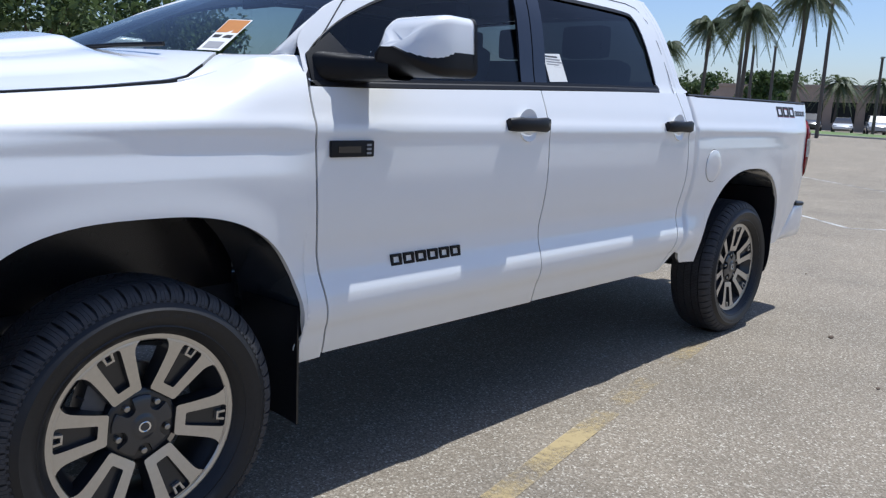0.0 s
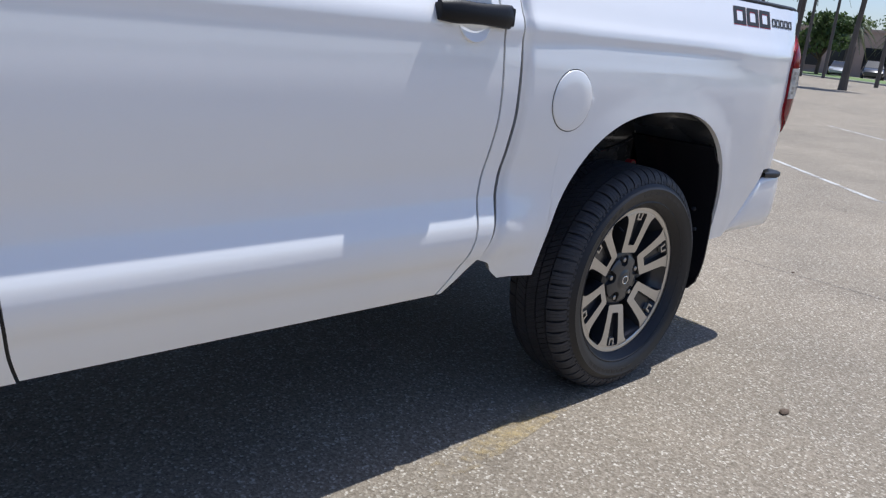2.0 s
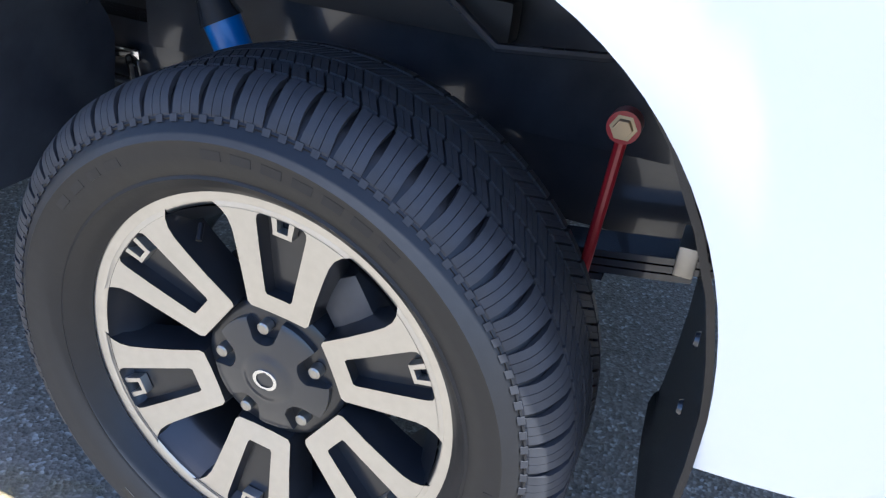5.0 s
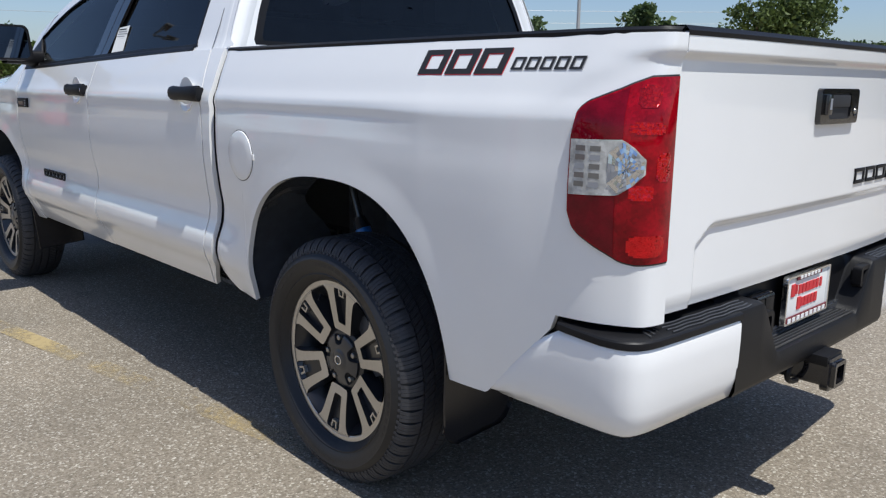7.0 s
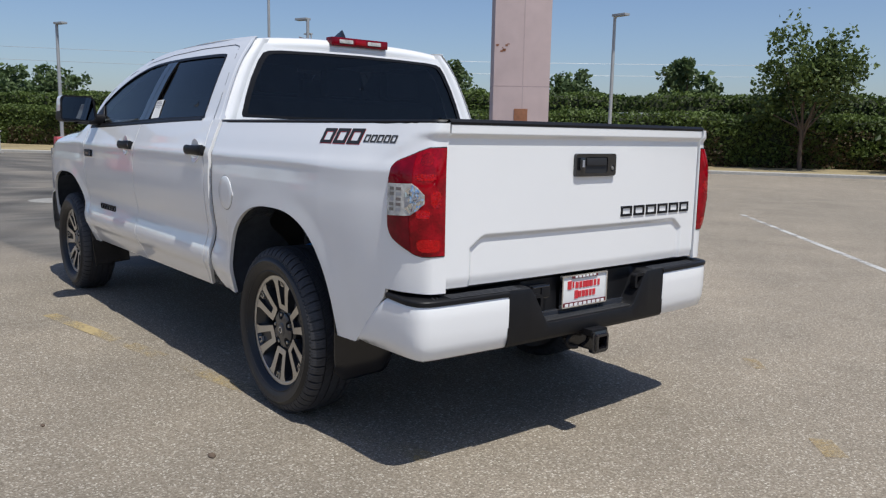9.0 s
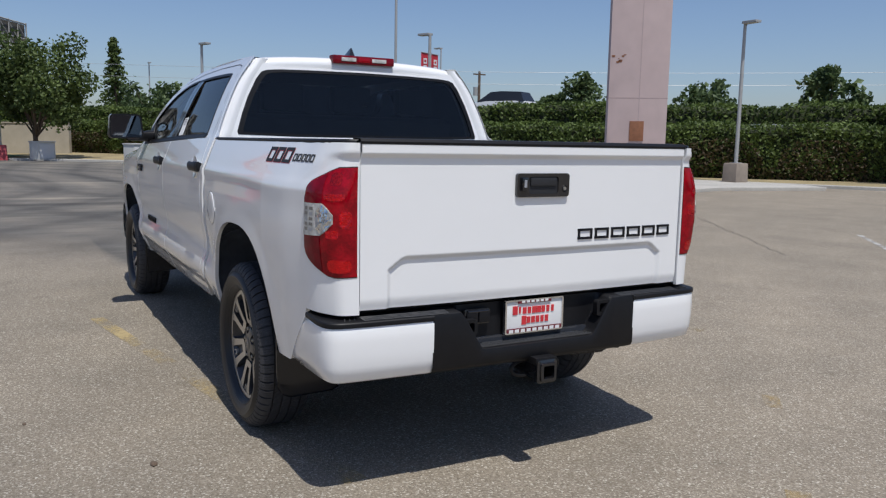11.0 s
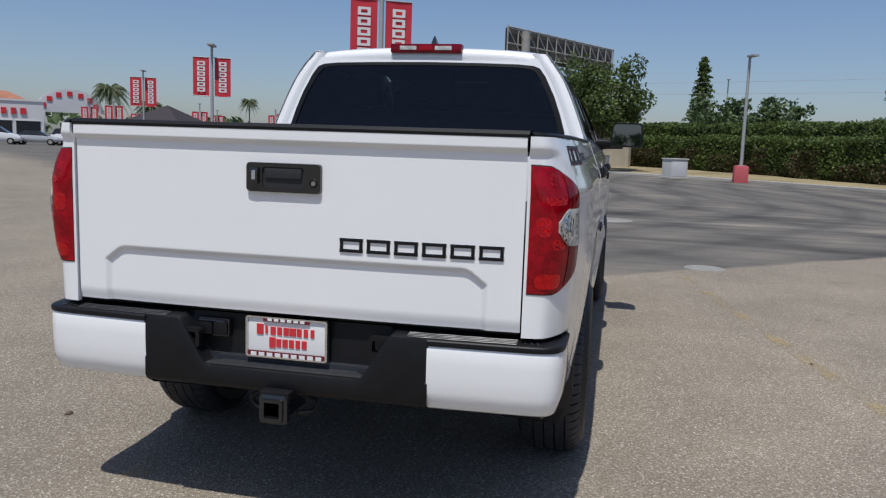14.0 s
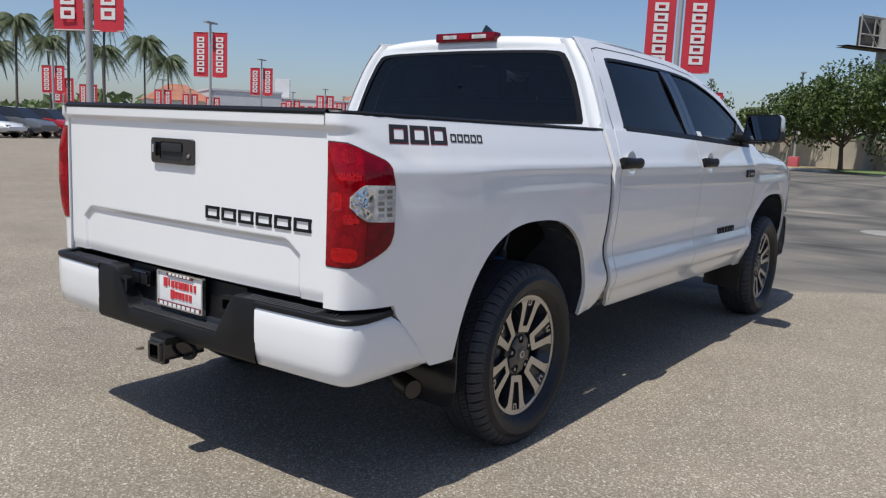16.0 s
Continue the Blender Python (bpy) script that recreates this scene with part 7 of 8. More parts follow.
def palm(x, y, h, size, label, seed, fan=False):
    r = random.Random(seed)
    t = thing("palm_tree", label, "palm tree", "palms round the lot")
    t.location = (x, y, 0)
    lean = r.uniform(-0.3, 0.3)
    g = Geo().tube([(0, 0, 0), (lean * 0.2, 0, h * 0.3), (lean * 0.6, 0.1, h * 0.7), (lean, 0.1, h * 0.93), (lean, 0.1, h)], [0.21, 0.125, 0.11, 0.165, 0.07], 10)
    part("trunk", g, PALMBARK, t)
    g = Geo()
    top = Vector((lean, 0.1, h))
    n = 38 if not fan else 44
    for k in range(n):
        a = k * 2.399 + r.uniform(-0.2, 0.2)
        up = 1.25 - 1.75 * (k / n)
        L = size * r.uniform(0.85, 1.1)
        out = Vector((math.cos(a), math.sin(a), 0))
        prev = top.copy()
        side = Vector((-math.sin(a), math.cos(a), 0))
        steps = 11
        for s in range(steps):
            u = (s + 1) / steps
            p = top + out * L * (u * (0.55 + 0.45 * math.cos(up * 0.9))) + Vector((0, 0, L * (0.75 * up * u - (0.85 if fan else 0.98) * u * u)))
            w = 0.03 * size
            g.add([prev - side * w * 0.3, prev + side * w * 0.3, p + side * w * 0.25, p - side * w * 0.25], [(0, 1, 2, 3)])
            if s > 0:
                d = (p - prev).normalized()
                ll = L * (0.31 if not fan else 0.20) * math.sin(min(1, u * 1.05) * math.pi * 0.86 + 0.3)
                for sg in (-1, 1):
                    for j in (0.0, 0.25, 0.5, 0.75):
                        b = prev.lerp(p, j)
                        e = b + (side * sg * 0.9 + d * 0.7 + Vector((0, 0, -1.0 if not fan else -0.05))).normalized() * ll * r.uniform(0.8, 1.15)
                        g.add([b - d * 0.015 * size, b + d * 0.015 * size, e], [(0, 1, 2)])
            prev = p
    me = quick_mesh("crown", g)
    me.materials.append(PALMLEAF)
    c = new("crown", me)
    c.parent = t
    return t


for i, (x, y, h, s) in enumerate(((-49.06, -23.88, 7.5, 2.2), (-41.1, -17.44, 7.15, 2.3), (-37.47, -13.04, 7.5, 2.3), (-60, -33, 7.0, 2.3), (34.4, 68.1, 10.2, 3.0), (42.0, 75.3, 12.5, 3.2), (56, 90, 11.2, 3.7), (64.2, 96.8, 9.8, 3.6), (26, 66, 9.0, 2.8), (20, 60, 8.5, 2.8), (40, 95, 9, 3.2), (133, 96, 10, 4.5), (145, 95, 7.5, 4), (150, 60, 8.5, 2.2), (150, 75, 9.0, 2.4), (160, 52, 10.0, 2.4), (165, 45, 9.0, 2.2), (168, 30, 8.0, 2.2), (10, 70, 9.5, 3.8), (34.9, 79, 10.5, 3.0), (30, 80, 9, 3.0), (37, 92, 11, 3.2), (47, 84, 9.0, 3.0), (50, 102, 11, 3.4), (24, 74, 9.0, 3.8))):
    palm(x, y, h, s, "tall palm with drooping fronds and a grey trunk", 100 + i)
for i, (x, y, h, s) in enumerate(((-79.3, -29.7, 4.9, 2.7), (-80.4, -25.0, 4.8, 2.9), (-86.4, -22.7, 4.9, 2.7))):
    palm(x, y, h, s, "date palm with a stiff fan of fronds before the building", 140 + i, True)


# ---- poles and banners ----
TH = radians(-62)
ALONG = Vector((math.cos(TH), math.sin(TH), 0))
FACE = Vector((ALONG.y, -ALONG.x, 0))


def lamp_head(owner, m):
    part("lamp_head", Geo().box((0.28, 0, 0), (0.62, 0.30, 0.09), m).box((0.02, 0, -0.05), (0.10, 0.08, 0.12), m), POLESTEEL, owner, bevel=0.01)


def light_pole(x, y, h, label, base=True, banner=None, double=True, r=0.085, heads=True, group="lamp posts of the lot", bw=0.86, turn=20, metal=None, footing=None):
    """A lot light: concrete base, pole, lamp heads and, where it has them, a pair of banners between z0 and z1."""
    t = thing("lamp_post", label, "lamp post", group)
    t.location = (x, y, 0)
    z0 = 0.0
    if base:
        z0 = 0.82
        rows = [[(s * a, s2 * a, z) for s, s2 in ((-1, -1), (1, -1), (1, 1), (-1, 1))] for a, z in ((0.33, 0), (0.31, 0.78), (0.285, z0))]
        g = Geo().grid(rows, loop_v=True)
        g.add(rows[-1], [(0, 1, 2, 3)])
        b = part("base", g, footing or REDBASE, t, "bare concrete base" if footing else "red painted concrete base", bevel=0.015)
        part("foot_plate", Geo().box((0, 0, z0 + 0.012), (0.32, 0.32, 0.024)), POLESTEEL, b)
    part("pole", Geo().tube([(0, 0, z0), (0, 0, h * 0.6), (0, 0, h)], [r, r * 0.9, r * 0.75], 14), metal or POLESTEEL, t)
    if heads:
        for s in ((0, 180) if double else (0,)):
            lamp_head(t, Matrix.Translation((0, 0, h)) @ Matrix.Rotation(radians(turn + s), 4, "Z"))
    if banner:
        b0, b1 = banner
        for s in (-1, 1):
            rows = []
            for k in np.linspace(0, 1, 7):
                off_ = FACE * (0.03 * math.sin(k * 5 + s))
                rows.append([ALONG * s * (0.13 + bw * u) + off_ * math.sin(u * 3.1) + Vector((0, 0, b0 + (b1 - b0) * k)) for u in np.linspace(0, 1, 5)])
            cloth = part("banner", Geo().grid(rows), BANNERRED, t, "red cloth banner with a column of white marks")
            for zz in (b0 + 0.02, b1 - 0.02):
                part("banner_arm", Geo().tube([Vector((0, 0, zz)), ALONG * s * (0.13 + bw) + Vector((0, 0, zz))], 0.018, 8), POLESTEEL, cloth)
            hh = (b1 - b0) * 0.80 / 6
            for k in range(6):
                zc = b0 + (b1 - b0) * 0.10 + hh * (k + 0.5)
                uc = ALONG * s * (0.13 + bw * 0.5) + Vector((0, 0, zc))
                for f in (1, -1):
                    g = Geo()
                    o, i = ((bw * 0.24, hh * 0.40), (bw * 0.12, hh * 0.17))
                    pts = []
                    for aw, ah in (o, i):
                        pts += [uc + ALONG * (aw * p) + Vector((0, 0, ah * q)) + FACE * f * 0.036 for p, q in ((-1, -1), (1, -1), (1, 1), (-1, 1))]
                    g.add(pts, [(j, (j + 1) % 4, 4 + (j + 1) % 4, 4 + j) for j in range(4)])
                    part("banner_mark", g, BANNERWHITE, cloth, smooth=False)
    return t


FOOTING = plain("brown_grey_concrete", (0.24, 0.20, 0.165), 0.85, vary=0.2, scale=5, bump=0.2)
L_BAN = "grey lamp post on a red base with two red banners"
light_pole(21.1, 6.6, 8.4, L_BAN, banner=(3.49, 5.85))
light_pole(27.0, -14.3, 6.0, "grey lamp post on a red base with two narrow red banners", banner=(3.0, 5.2), bw=0.52, double=False)
light_pole(33.2, 19.2, 5.9, L_BAN, banner=(3.38, 5.32), bw=0.78)
light_pole(59.1, 40.1, 6.9, L_BAN, banner=(3.82, 6.35), bw=0.95)
light_pole(6.8, 14.8, 8.0, L_BAN, banner=(3.25, 5.6), bw=0.73)
light_pole(45.7, 55.1, 7.2, L_BAN, banner=(3.98, 6.49), bw=0.95)
light_pole(28.1, 39.0, 7.4, L_BAN, banner=(4.1, 6.85), bw=0.98)
light_pole(28.8, 59.7, 6.3, L_BAN, banner=(3.05, 5.22), bw=0.85)
light_pole(67.5, 69.0, 6.0, L_BAN, banner=(2.86, 5.28), bw=1.0)
light_pole(55.8, 17.2, 6.1, "grey lamp post on a red base with red banners", banner=(2.8, 5.2), bw=0.78)
light_pole(55.6, 10.9, 6.5, "grey lamp post on a red base between the trees", double=False, turn=200)
far_spots = [(86, 62), (92, 70), (100, 58), (112, 72), (116, 64), (52, 80), (60, 86), (68, 92), (74, 82), (82, 92), (36, 72), (44, 82), (100, 45), (108, 50), (95, 38), (118, 80), (124, 84), (22, 56), (16, 50), (78, 76)]
for i, (x, y) in enumerate(far_spots):
    light_pole(x, y, 5.4 + (i % 3) * 0.3, "distant lamp post with two red banners", base=i < 6, banner=(2.5, 4.9), bw=0.95)
light_pole(37.0, -6.8, 6.0, "grey lamp post with a camera bracket on a red base", double=False, turn=200)
light_pole(45.1, 2.2, 6.0, "grey lamp post on a red base among the trees", double=False, turn=200)
light_pole(34.0, -16.0, 12.5, "tall plain grey pole behind the hedge", base=False, heads=False, r=0.075)
light_pole(16.96, -22.1, 5.95, "grey lamp post on a bare concrete base before the hedge", double=False, turn=180, r=0.075, footing=FOOTING)
light_pole(48.7, -26.7, 8.3, "distant lamp post behind the hedge", base=False, double=False, r=0.06)
light_pole(84, -11.5, 9.0, "distant street lamp behind the hedge", base=False, double=False, r=0.08, turn=180)
for x, y, h in ((-50.2, -16.05, 8.6), (-59.5, -24.93, 6.8), (-61.65, -24.07, 6.9), (-65.3, -17.0, 6.2), (-48.3, -20.9, 8.8)):
    light_pole(x, y, h, "dark lamp post on the planted island", base=False, r=0.13, metal=DARKPOLE)
g = thing("utility_pole", "wooden utility pole with a cross arm behind the hedge", "utility pole")
g.location = (62, -38.2, 0)
part("pole", Geo().tube([(0, 0, 0), (0, 0, 8.2)], [0.17, 0.12], 10), BARK, g)
part("cross_arm", Geo().box((0, 0, 7.9), (0.16, 1.3, 0.12)), BARK, g)
part("transformer", Geo().tube([(0.1, 0.35, 5.9), (0.1, 0.35, 6.7)], 0.22, 12), POLESTEEL, g)
for z in (7.3, 6.3):
    w = part("overhead_cable", Geo().tube([(58 - 4 + dx * 0.55, -33 + dx * 0.83, z + 0.6 * ((dx / 45) ** 2)) for dx in np.linspace(-45, 45, 17)], 0.013, 5), POLESTEEL)
    tagged(w, "thin grey overhead cable behind the hedge", "cable", "overhead cables")

# steel bollard and service cabinets
b = part("bollard", Geo().tube([(0, 0, 0), (0, 0, 0.98), (0, 0, 1.02)], [0.055, 0.055, 0.04], 14), POLESTEEL)
b.location = (16.45, -13.62, 0.10)
tagged(b, "grey steel bollard at the kerb", "bollard")
for x, y, rz in ((38.3, -3.8, 35), (44.2, 0.2, 35)):
    t = thing("service_cabinet", "pale grey metal service cabinet on the verge", "cabinet", "service cabinets")
    t.matrix_basis = pose(x, y, 0.03, 0, 0, rz)
    part("body", Geo().box((0, 0, 0.52), (0.7, 1.05, 0.92)), CABINETGREY, t, bevel=0.02)
    part("lid", Geo().box((0, 0, 1.0), (0.78, 1.13, 0.06)), CABINETGREY, t, bevel=0.01)
    part("plinth", Geo().box((0, 0, 0.03), (0.85, 1.2, 0.08)), CONCRETE, t)
    part("door", Geo().box((-0.355, 0, 0.5), (0.012, 0.85, 0.72)), GREYWALL, t, bevel=0.004)

# ---- pylon with a stone base ----
pylon = thing("sign_pylon", "tall pale pink stucco pylon on a ledger stone base", "pylon")
pylon.matrix_basis = pose(15.57, -15.72, 0, 0, 0, -38)
part("column", Geo().box((0, 0, 7.9), (1.5, 1.79, 14.0)), PINKSTUCCO, pylon, bevel=0.02)
for zz in (2.86, 5.85, 8.85):
    part("joint", Geo().box((0, 0, zz), (1.506, 1.796, 0.025)), plain("stucco_joint", (0.40, 0.31, 0.30), 0.9), pylon)
part("seam", Geo().box((-0.752, -0.04, 7.9), (0.006, 0.03, 14.0)), plain("stucco_seam", (0.46, 0.36, 0.35), 0.9), pylon)
part("core", Geo().box((0, 0, 0.45), (1.86, 2.15, 0.9)), plain("stone_mortar", (0.16, 0.12, 0.09), 0.95, scale=8), pylon)
part("ledge", Geo().box((0, 0, 0.915), (1.98, 2.27, 0.05)), STONE, pylon, bevel=0.008)
part("plaque", Geo().box((-0.762, 0.0, 1.85), (0.025, 0.43, 0.61)), RUST, pylon, "rusty square access plate", bevel=0.004)
for k in range(9):
    part("stucco_scar", Geo().box((-0.753, 0.66 + rnd.uniform(-0.22, 0.20), 4.06 + rnd.uniform(-0.12, 0.12)), (0.006, rnd.uniform(0.03, 0.12), rnd.uniform(0.02, 0.06))), RUST, pylon)
walk_ = [(16.7, -13.3), (15.0, -13.7), (13.8, -14.8), (13.5, -16.2), (14.2, -18.3), (13.9, -19.6), (13.4, -22.5), (15.5, -23.6), (19.0, -22.0), (23, -19.5), (21.5, -16.3), (19.0, -14.2)]
g = Geo().prism([(x, y, 0) for x, y in walk_], (0, 0, -0.02), (0, 0, 0.11))
tagged(part("pavement", g, CONCRETE, bevel=0.015), "raised pale concrete island round the pylon", "pavement", kind="structure")

# ---- billboard seen from behind ----
bb = thing("billboard", "weathered steel billboard seen from behind on a post", "billboard")
A, B = Vector((53.6, 7.4, 0)), Vector((67.0, 0.2, 0))
d = (B - A).normalized()
nb = Vector((-d.y, d.x, 0)) * -1
if nb.dot(Vector((-1, 0, 0))) < 0:
    nb = -nb
Lb = (B - A).length


def bpt(u, o, z):
    p = A + d * (Lb * u) + nb * o
    return Vector((p.x, p.y, z))


part("panel", Geo().add([bpt(0, 0, 7.9), bpt(1, 0, 7.9), bpt(1, 0, 9.8), bpt(0, 0, 9.8)], [(0, 1, 2, 3)]).add([bpt(0, -0.1, 7.9), bpt(1, -0.1, 7.9), bpt(1, -0.1, 9.8), bpt(0, -0.1, 9.8)], [(0, 1, 2, 3)]), BILLBOARD, bb)
for k in range(13):
    u = k / 12
    part("upright", Geo().tube([bpt(u, 0.12, 7.75), bpt(u, 0.12, 9.95)], 0.055, 6), TRUSS, bb)
    if k < 12:
        part("brace", Geo().tube([bpt(u, 0.14, 9.7), bpt(u + 1 / 12, 0.5, 7.9)], 0.04, 6), TRUSS, bb)
for z, o in ((9.85, 0.12), (7.85, 0.2), (7.85, 0.7), (8.7, 0.14)):
    part("rail", Geo().tube([bpt(-0.05 if o > 0.3 else 0, o, z), bpt(1.0, o, z)], 0.065, 6), TRUSS, bb)
part("catwalk", Geo().add([bpt(-0.14, 0.1, 7.8), bpt(1.0, 0.1, 7.8), bpt(1.0, 1.0, 7.8), bpt(-0.14, 1.0, 7.8)], [(0, 1, 2, 3)]).add([bpt(-0.14, 0.1, 7.7), bpt(1.0, 0.1, 7.7), bpt(1.0, 1.0, 7.7), bpt(-0.14, 1.0, 7.7)], [(0, 1, 2, 3)]), BILLBOARD, bb)
part("post", Geo().tube([bpt(0.13, 0.3, 0), bpt(0.13, 0.3, 9.7)], [0.36, 0.34], 14), TRUSS, bb)

# block wall behind the trees, with piers
wall_pts = [(86, 52), (70, 30), (63, 18), (57.5, 9.0), (53.5, 2.5), (51.5, -1.5)]
for (x0, y0), (x1, y1) in zip(wall_pts[:-1], wall_pts[1:]):
    L = math.hypot(x1 - x0, y1 - y0)
    m = Matrix.Translation(((x0 + x1) / 2, (y0 + y1) / 2, 0)) @ Matrix.Rotation(math.atan2(y1 - y0, x1 - x0), 4, "Z")
    w = part("wall", Geo().box((0, 0, 1.05), (L, 0.22, 2.1), m).box((0, 0, 2.13), (L, 0.30, 0.08), m), BEIGEWALL)
    tagged(w, "beige block wall with a cap", "wall", kind="structure")
    n = int(L / 3)
    for k in range(n + 1):
        part("pier", Geo().box((-L / 2 + L * k / max(n, 1), -0.0, 1.12), (0.34, 0.34, 2.24), m), BEIGEWALL, w)


# ---- parked cars ----
CARPAINTS = [plain("car_" + n, c, 0.25, coat=1.0, vary=0.03, scale=4) for n, c in (("white", (0.75, 0.75, 0.75)), ("black", (0.02, 0.02, 0.022)), ("silver", (0.42, 0.43, 0.44)), ("red", (0.40, 0.02, 0.03)), ("grey", (0.12, 0.125, 0.13)), ("blue", (0.06, 0.10, 0.18)))]


def loft_car(tall):
    """Body and glasshouse of a parked car; tall: an estate or off-roader."""
    st = [(-2.2, 0.42, 0.72), (-2.1, 0.35, 0.93), (-1.5, 0.28, 0.98), (-0.8, 0.25, 0.97), (0.6, 0.25, 0.96), (1.3, 0.27, 0.90), (1.9, 0.32, 0.80), (2.2, 0.42, 0.62)]
    k = 1.22 if tall else 1.0
    rows = []
    for x, lo, hi in st:
        hi *= k
        w = 0.90 - 0.10 * (abs(x) / 2.2) ** 3
        rows.append([(x, w * s, z) for s, z in ((-0.86, lo), (-0.98, lo + 0.15), (-1, (lo + hi) / 2 + 0.05), (-0.93, hi - 0.05), (-0.80, hi), (0.80, hi), (0.93, hi - 0.05), (1, (lo + hi) / 2 + 0.05), (0.98, lo + 0.15), (0.86, lo))])
    g = Geo().grid(rows, loop_v=True)
    g.add(rows[0], [tuple(range(10))])
    g.add(rows[-1], [tuple(range(10))])
    top = 1.74 if tall else 1.45
    gh = ((-2.0 if tall else -1.75, 0.93 * k, 0.76), (-1.7 if tall else -1.0, top - 0.05, 0.60), (-0.4, top, 0.60), (0.35, top - 0.05, 0.60), (1.15, 0.92 * k, 0.76))
    rows = []
    for x, z, w in gh:
        b = 0.90 * k
        rows.append([(x, -0.80, b), (x, -w, z), (x, w, z), (x, 0.80, b)])
    glass_g = Geo().grid(rows)
    rr = [[(x, y, z + 0.006) for y in (-w - 0.02, -w * 0.6, w * 0.6, w + 0.02)] for x, z, w in gh[1:4]]
    roof_g = Geo().grid(rr)
    return g.mesh("body", angle=40), glass_g.mesh("glasshouse", angle=30), roof_g.mesh("roof", angle=40)


CARMESH = [loft_car(False), loft_car(True)]
M_CARTYRE = Geo().lathe([(0, 0.10), (0.20, 0.11), (0.30, 0.11), (0.33, 0.08), (0.33, -0.08), (0.30, -0.1)], 20).mesh("tyre")
M_CARTYRE.materials.append(RUBBER)
M_CARRIM = Geo().lathe([(0, 0.118), (0.19, 0.118), (0.20, 0.105)], 16).mesh("rim")
M_CARRIM.materials.append(CHROME)


def parked_car(x, y, rz, paint, tall, label, group):
    t = thing("parked_car", label, "car", group)
    t.matrix_basis = pose(x, y, 0, 0, 0, rz)
    for nm, me, m_ in zip(("body", "glasshouse", "roof"), CARMESH[1 if tall else 0], (paint, DARKPANE, paint)):
        me2 = me.copy()
        me2.materials.clear()
        part(nm, me2, m_, t)
    for sx in (-1.35, 1.35):
        for sy in (-0.80, 0.80):
            w = part("wheel", M_CARTYRE, None, t)
            w.matrix_basis = pose(sx, sy, 0.33, 0, 0, 0 if sy > 0 else 180)
            part("rim", M_CARRIM, None, w)
    for sy in (-0.62, 0.62):
        part("tail_lamp", Geo().box((-2.14, sy, 0.78), (0.06, 0.30, 0.14)), REDLENS, t)
        part("head_lamp", Geo().box((2.06, sy, 0.66), (0.12, 0.30, 0.12)), HEADLENS, t)
    return t


names = ("white", "black", "silver", "red", "grey", "blue")
order = (2, 1, 3, 0, 1, 0, 4, 3, 0, 2, 0, 1, 0, 2, 0, 5)
for k in range(22):
    c = order[k % 16]
    u = k / 21
    x, y = 6 + 46 * u, 40 + 18 * u
    parked_car(x, y, -62 + rnd.uniform(-2, 2), CARPAINTS[c], k > 6 or k % 3 == 0, f"{names[c]} parked car in a dealer row", "cars in the dealer row")
for k in range(9):
    c = (2, 1, 0, 2, 5, 1, 4, 0, 1)[k]
    parked_car(-73 - 0.35 * k, -27.5 + 2.75 * k, 20 + rnd.uniform(-3, 3), CARPAINTS[c], k % 2 == 1, f"{names[c]} parked car before the brown building", "cars before the building")
for k in range(7):
    c = (0, 2, 0, 0, 4, 0, 1)[k]
    parked_car(62 + 3.0 * k, 58 - 2.0 * k, -60, CARPAINTS[c], k % 2 == 0, f"{names[c]} parked car in a far row", "cars in the far row")

# raised road behind the hedge, with a car on it
g = Geo().prism([(22, -31.5, 0), (48, -17.3, 0), (51.8, -24.3, 0), (25.8, -38.5, 0)], (0, 0, -0.1), (0, 0, 2.52))
tagged(part("embankment", g, DIRT), "raised earth bank that carries a road behind the hedge", "embankment", kind="structure")
suv = parked_car(37.1, -24.5, 28.6, CARPAINTS[0], True, "white estate car on the raised road behind the hedge", "cars on the raised road")
suv.location.z = 2.74

# planted island behind the lot
isl = [(-70, -34), (-62.5, -24), (-58.8, -18.8), (-56.2, -13.4), (-53.5, -7), (-50, 4)]
kerb(isl)
g = Geo().grid([[(x, y, 0.11), (x - 1.6, y + 0.5, 0.14), (x - 6.0, y + 1.6, 0.20)] for x, y in isl])
tagged(part("lawn", g, LAWN), "green lawn strip on the planted island", "lawn", kind="structure")
for i, (x, y, h, rad) in enumerate(((-66.7, -33.5, 5.2, 2.6), (-70, -36.5, 4.6, 2.6), (-69.5, -28.0, 5.6, 2.4), (-105, -22, 6.6, 3.0), (-112, -40, 7.5, 4.0), (-108, -48, 7, 4.5))):
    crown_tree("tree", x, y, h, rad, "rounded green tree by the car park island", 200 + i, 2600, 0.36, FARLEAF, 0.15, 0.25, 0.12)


# ---- buildings ----
def building(name, a, b, h, depth, wallmat, label, windows, roofmat=None):
    """A block whose front runs from a to b, with a parapet, and windows as (start, end, low, high) along it."""
    t = thing(name, label, "building")
    a, b = Vector((*a, 0)), Vector((*b, 0))
    L = (b - a).length
    ang = math.atan2(b.y - a.y, b.x - a.x)
    t.matrix_basis = Matrix.Translation(a) @ Matrix.Rotation(ang, 4, "Z")
    part("wall", Geo().box((L / 2, depth / 2, h / 2), (L, depth, h)), wallmat, t)
    part("parapet", Geo().box((L / 2, depth / 2, h + 0.08), (L + 0.3, depth + 0.3, 0.3)), roofmat or wallmat, t)
    for s, e, lo, hi in windows:
        w = part("window", Geo().box(((s + e) / 2, -0.02, (lo + hi) / 2), (e - s, 0.10, hi - lo)), DARKPANE, t)
        part("window_frame", Geo().box(((s + e) / 2, -0.06, hi + 0.06), (e - s + 0.2, 0.14, 0.12)), wallmat, w)
        part("window_sill", Geo().box(((s + e) / 2, -0.08, lo - 0.05), (e - s + 0.2, 0.2, 0.10)), wallmat, w)
    return t


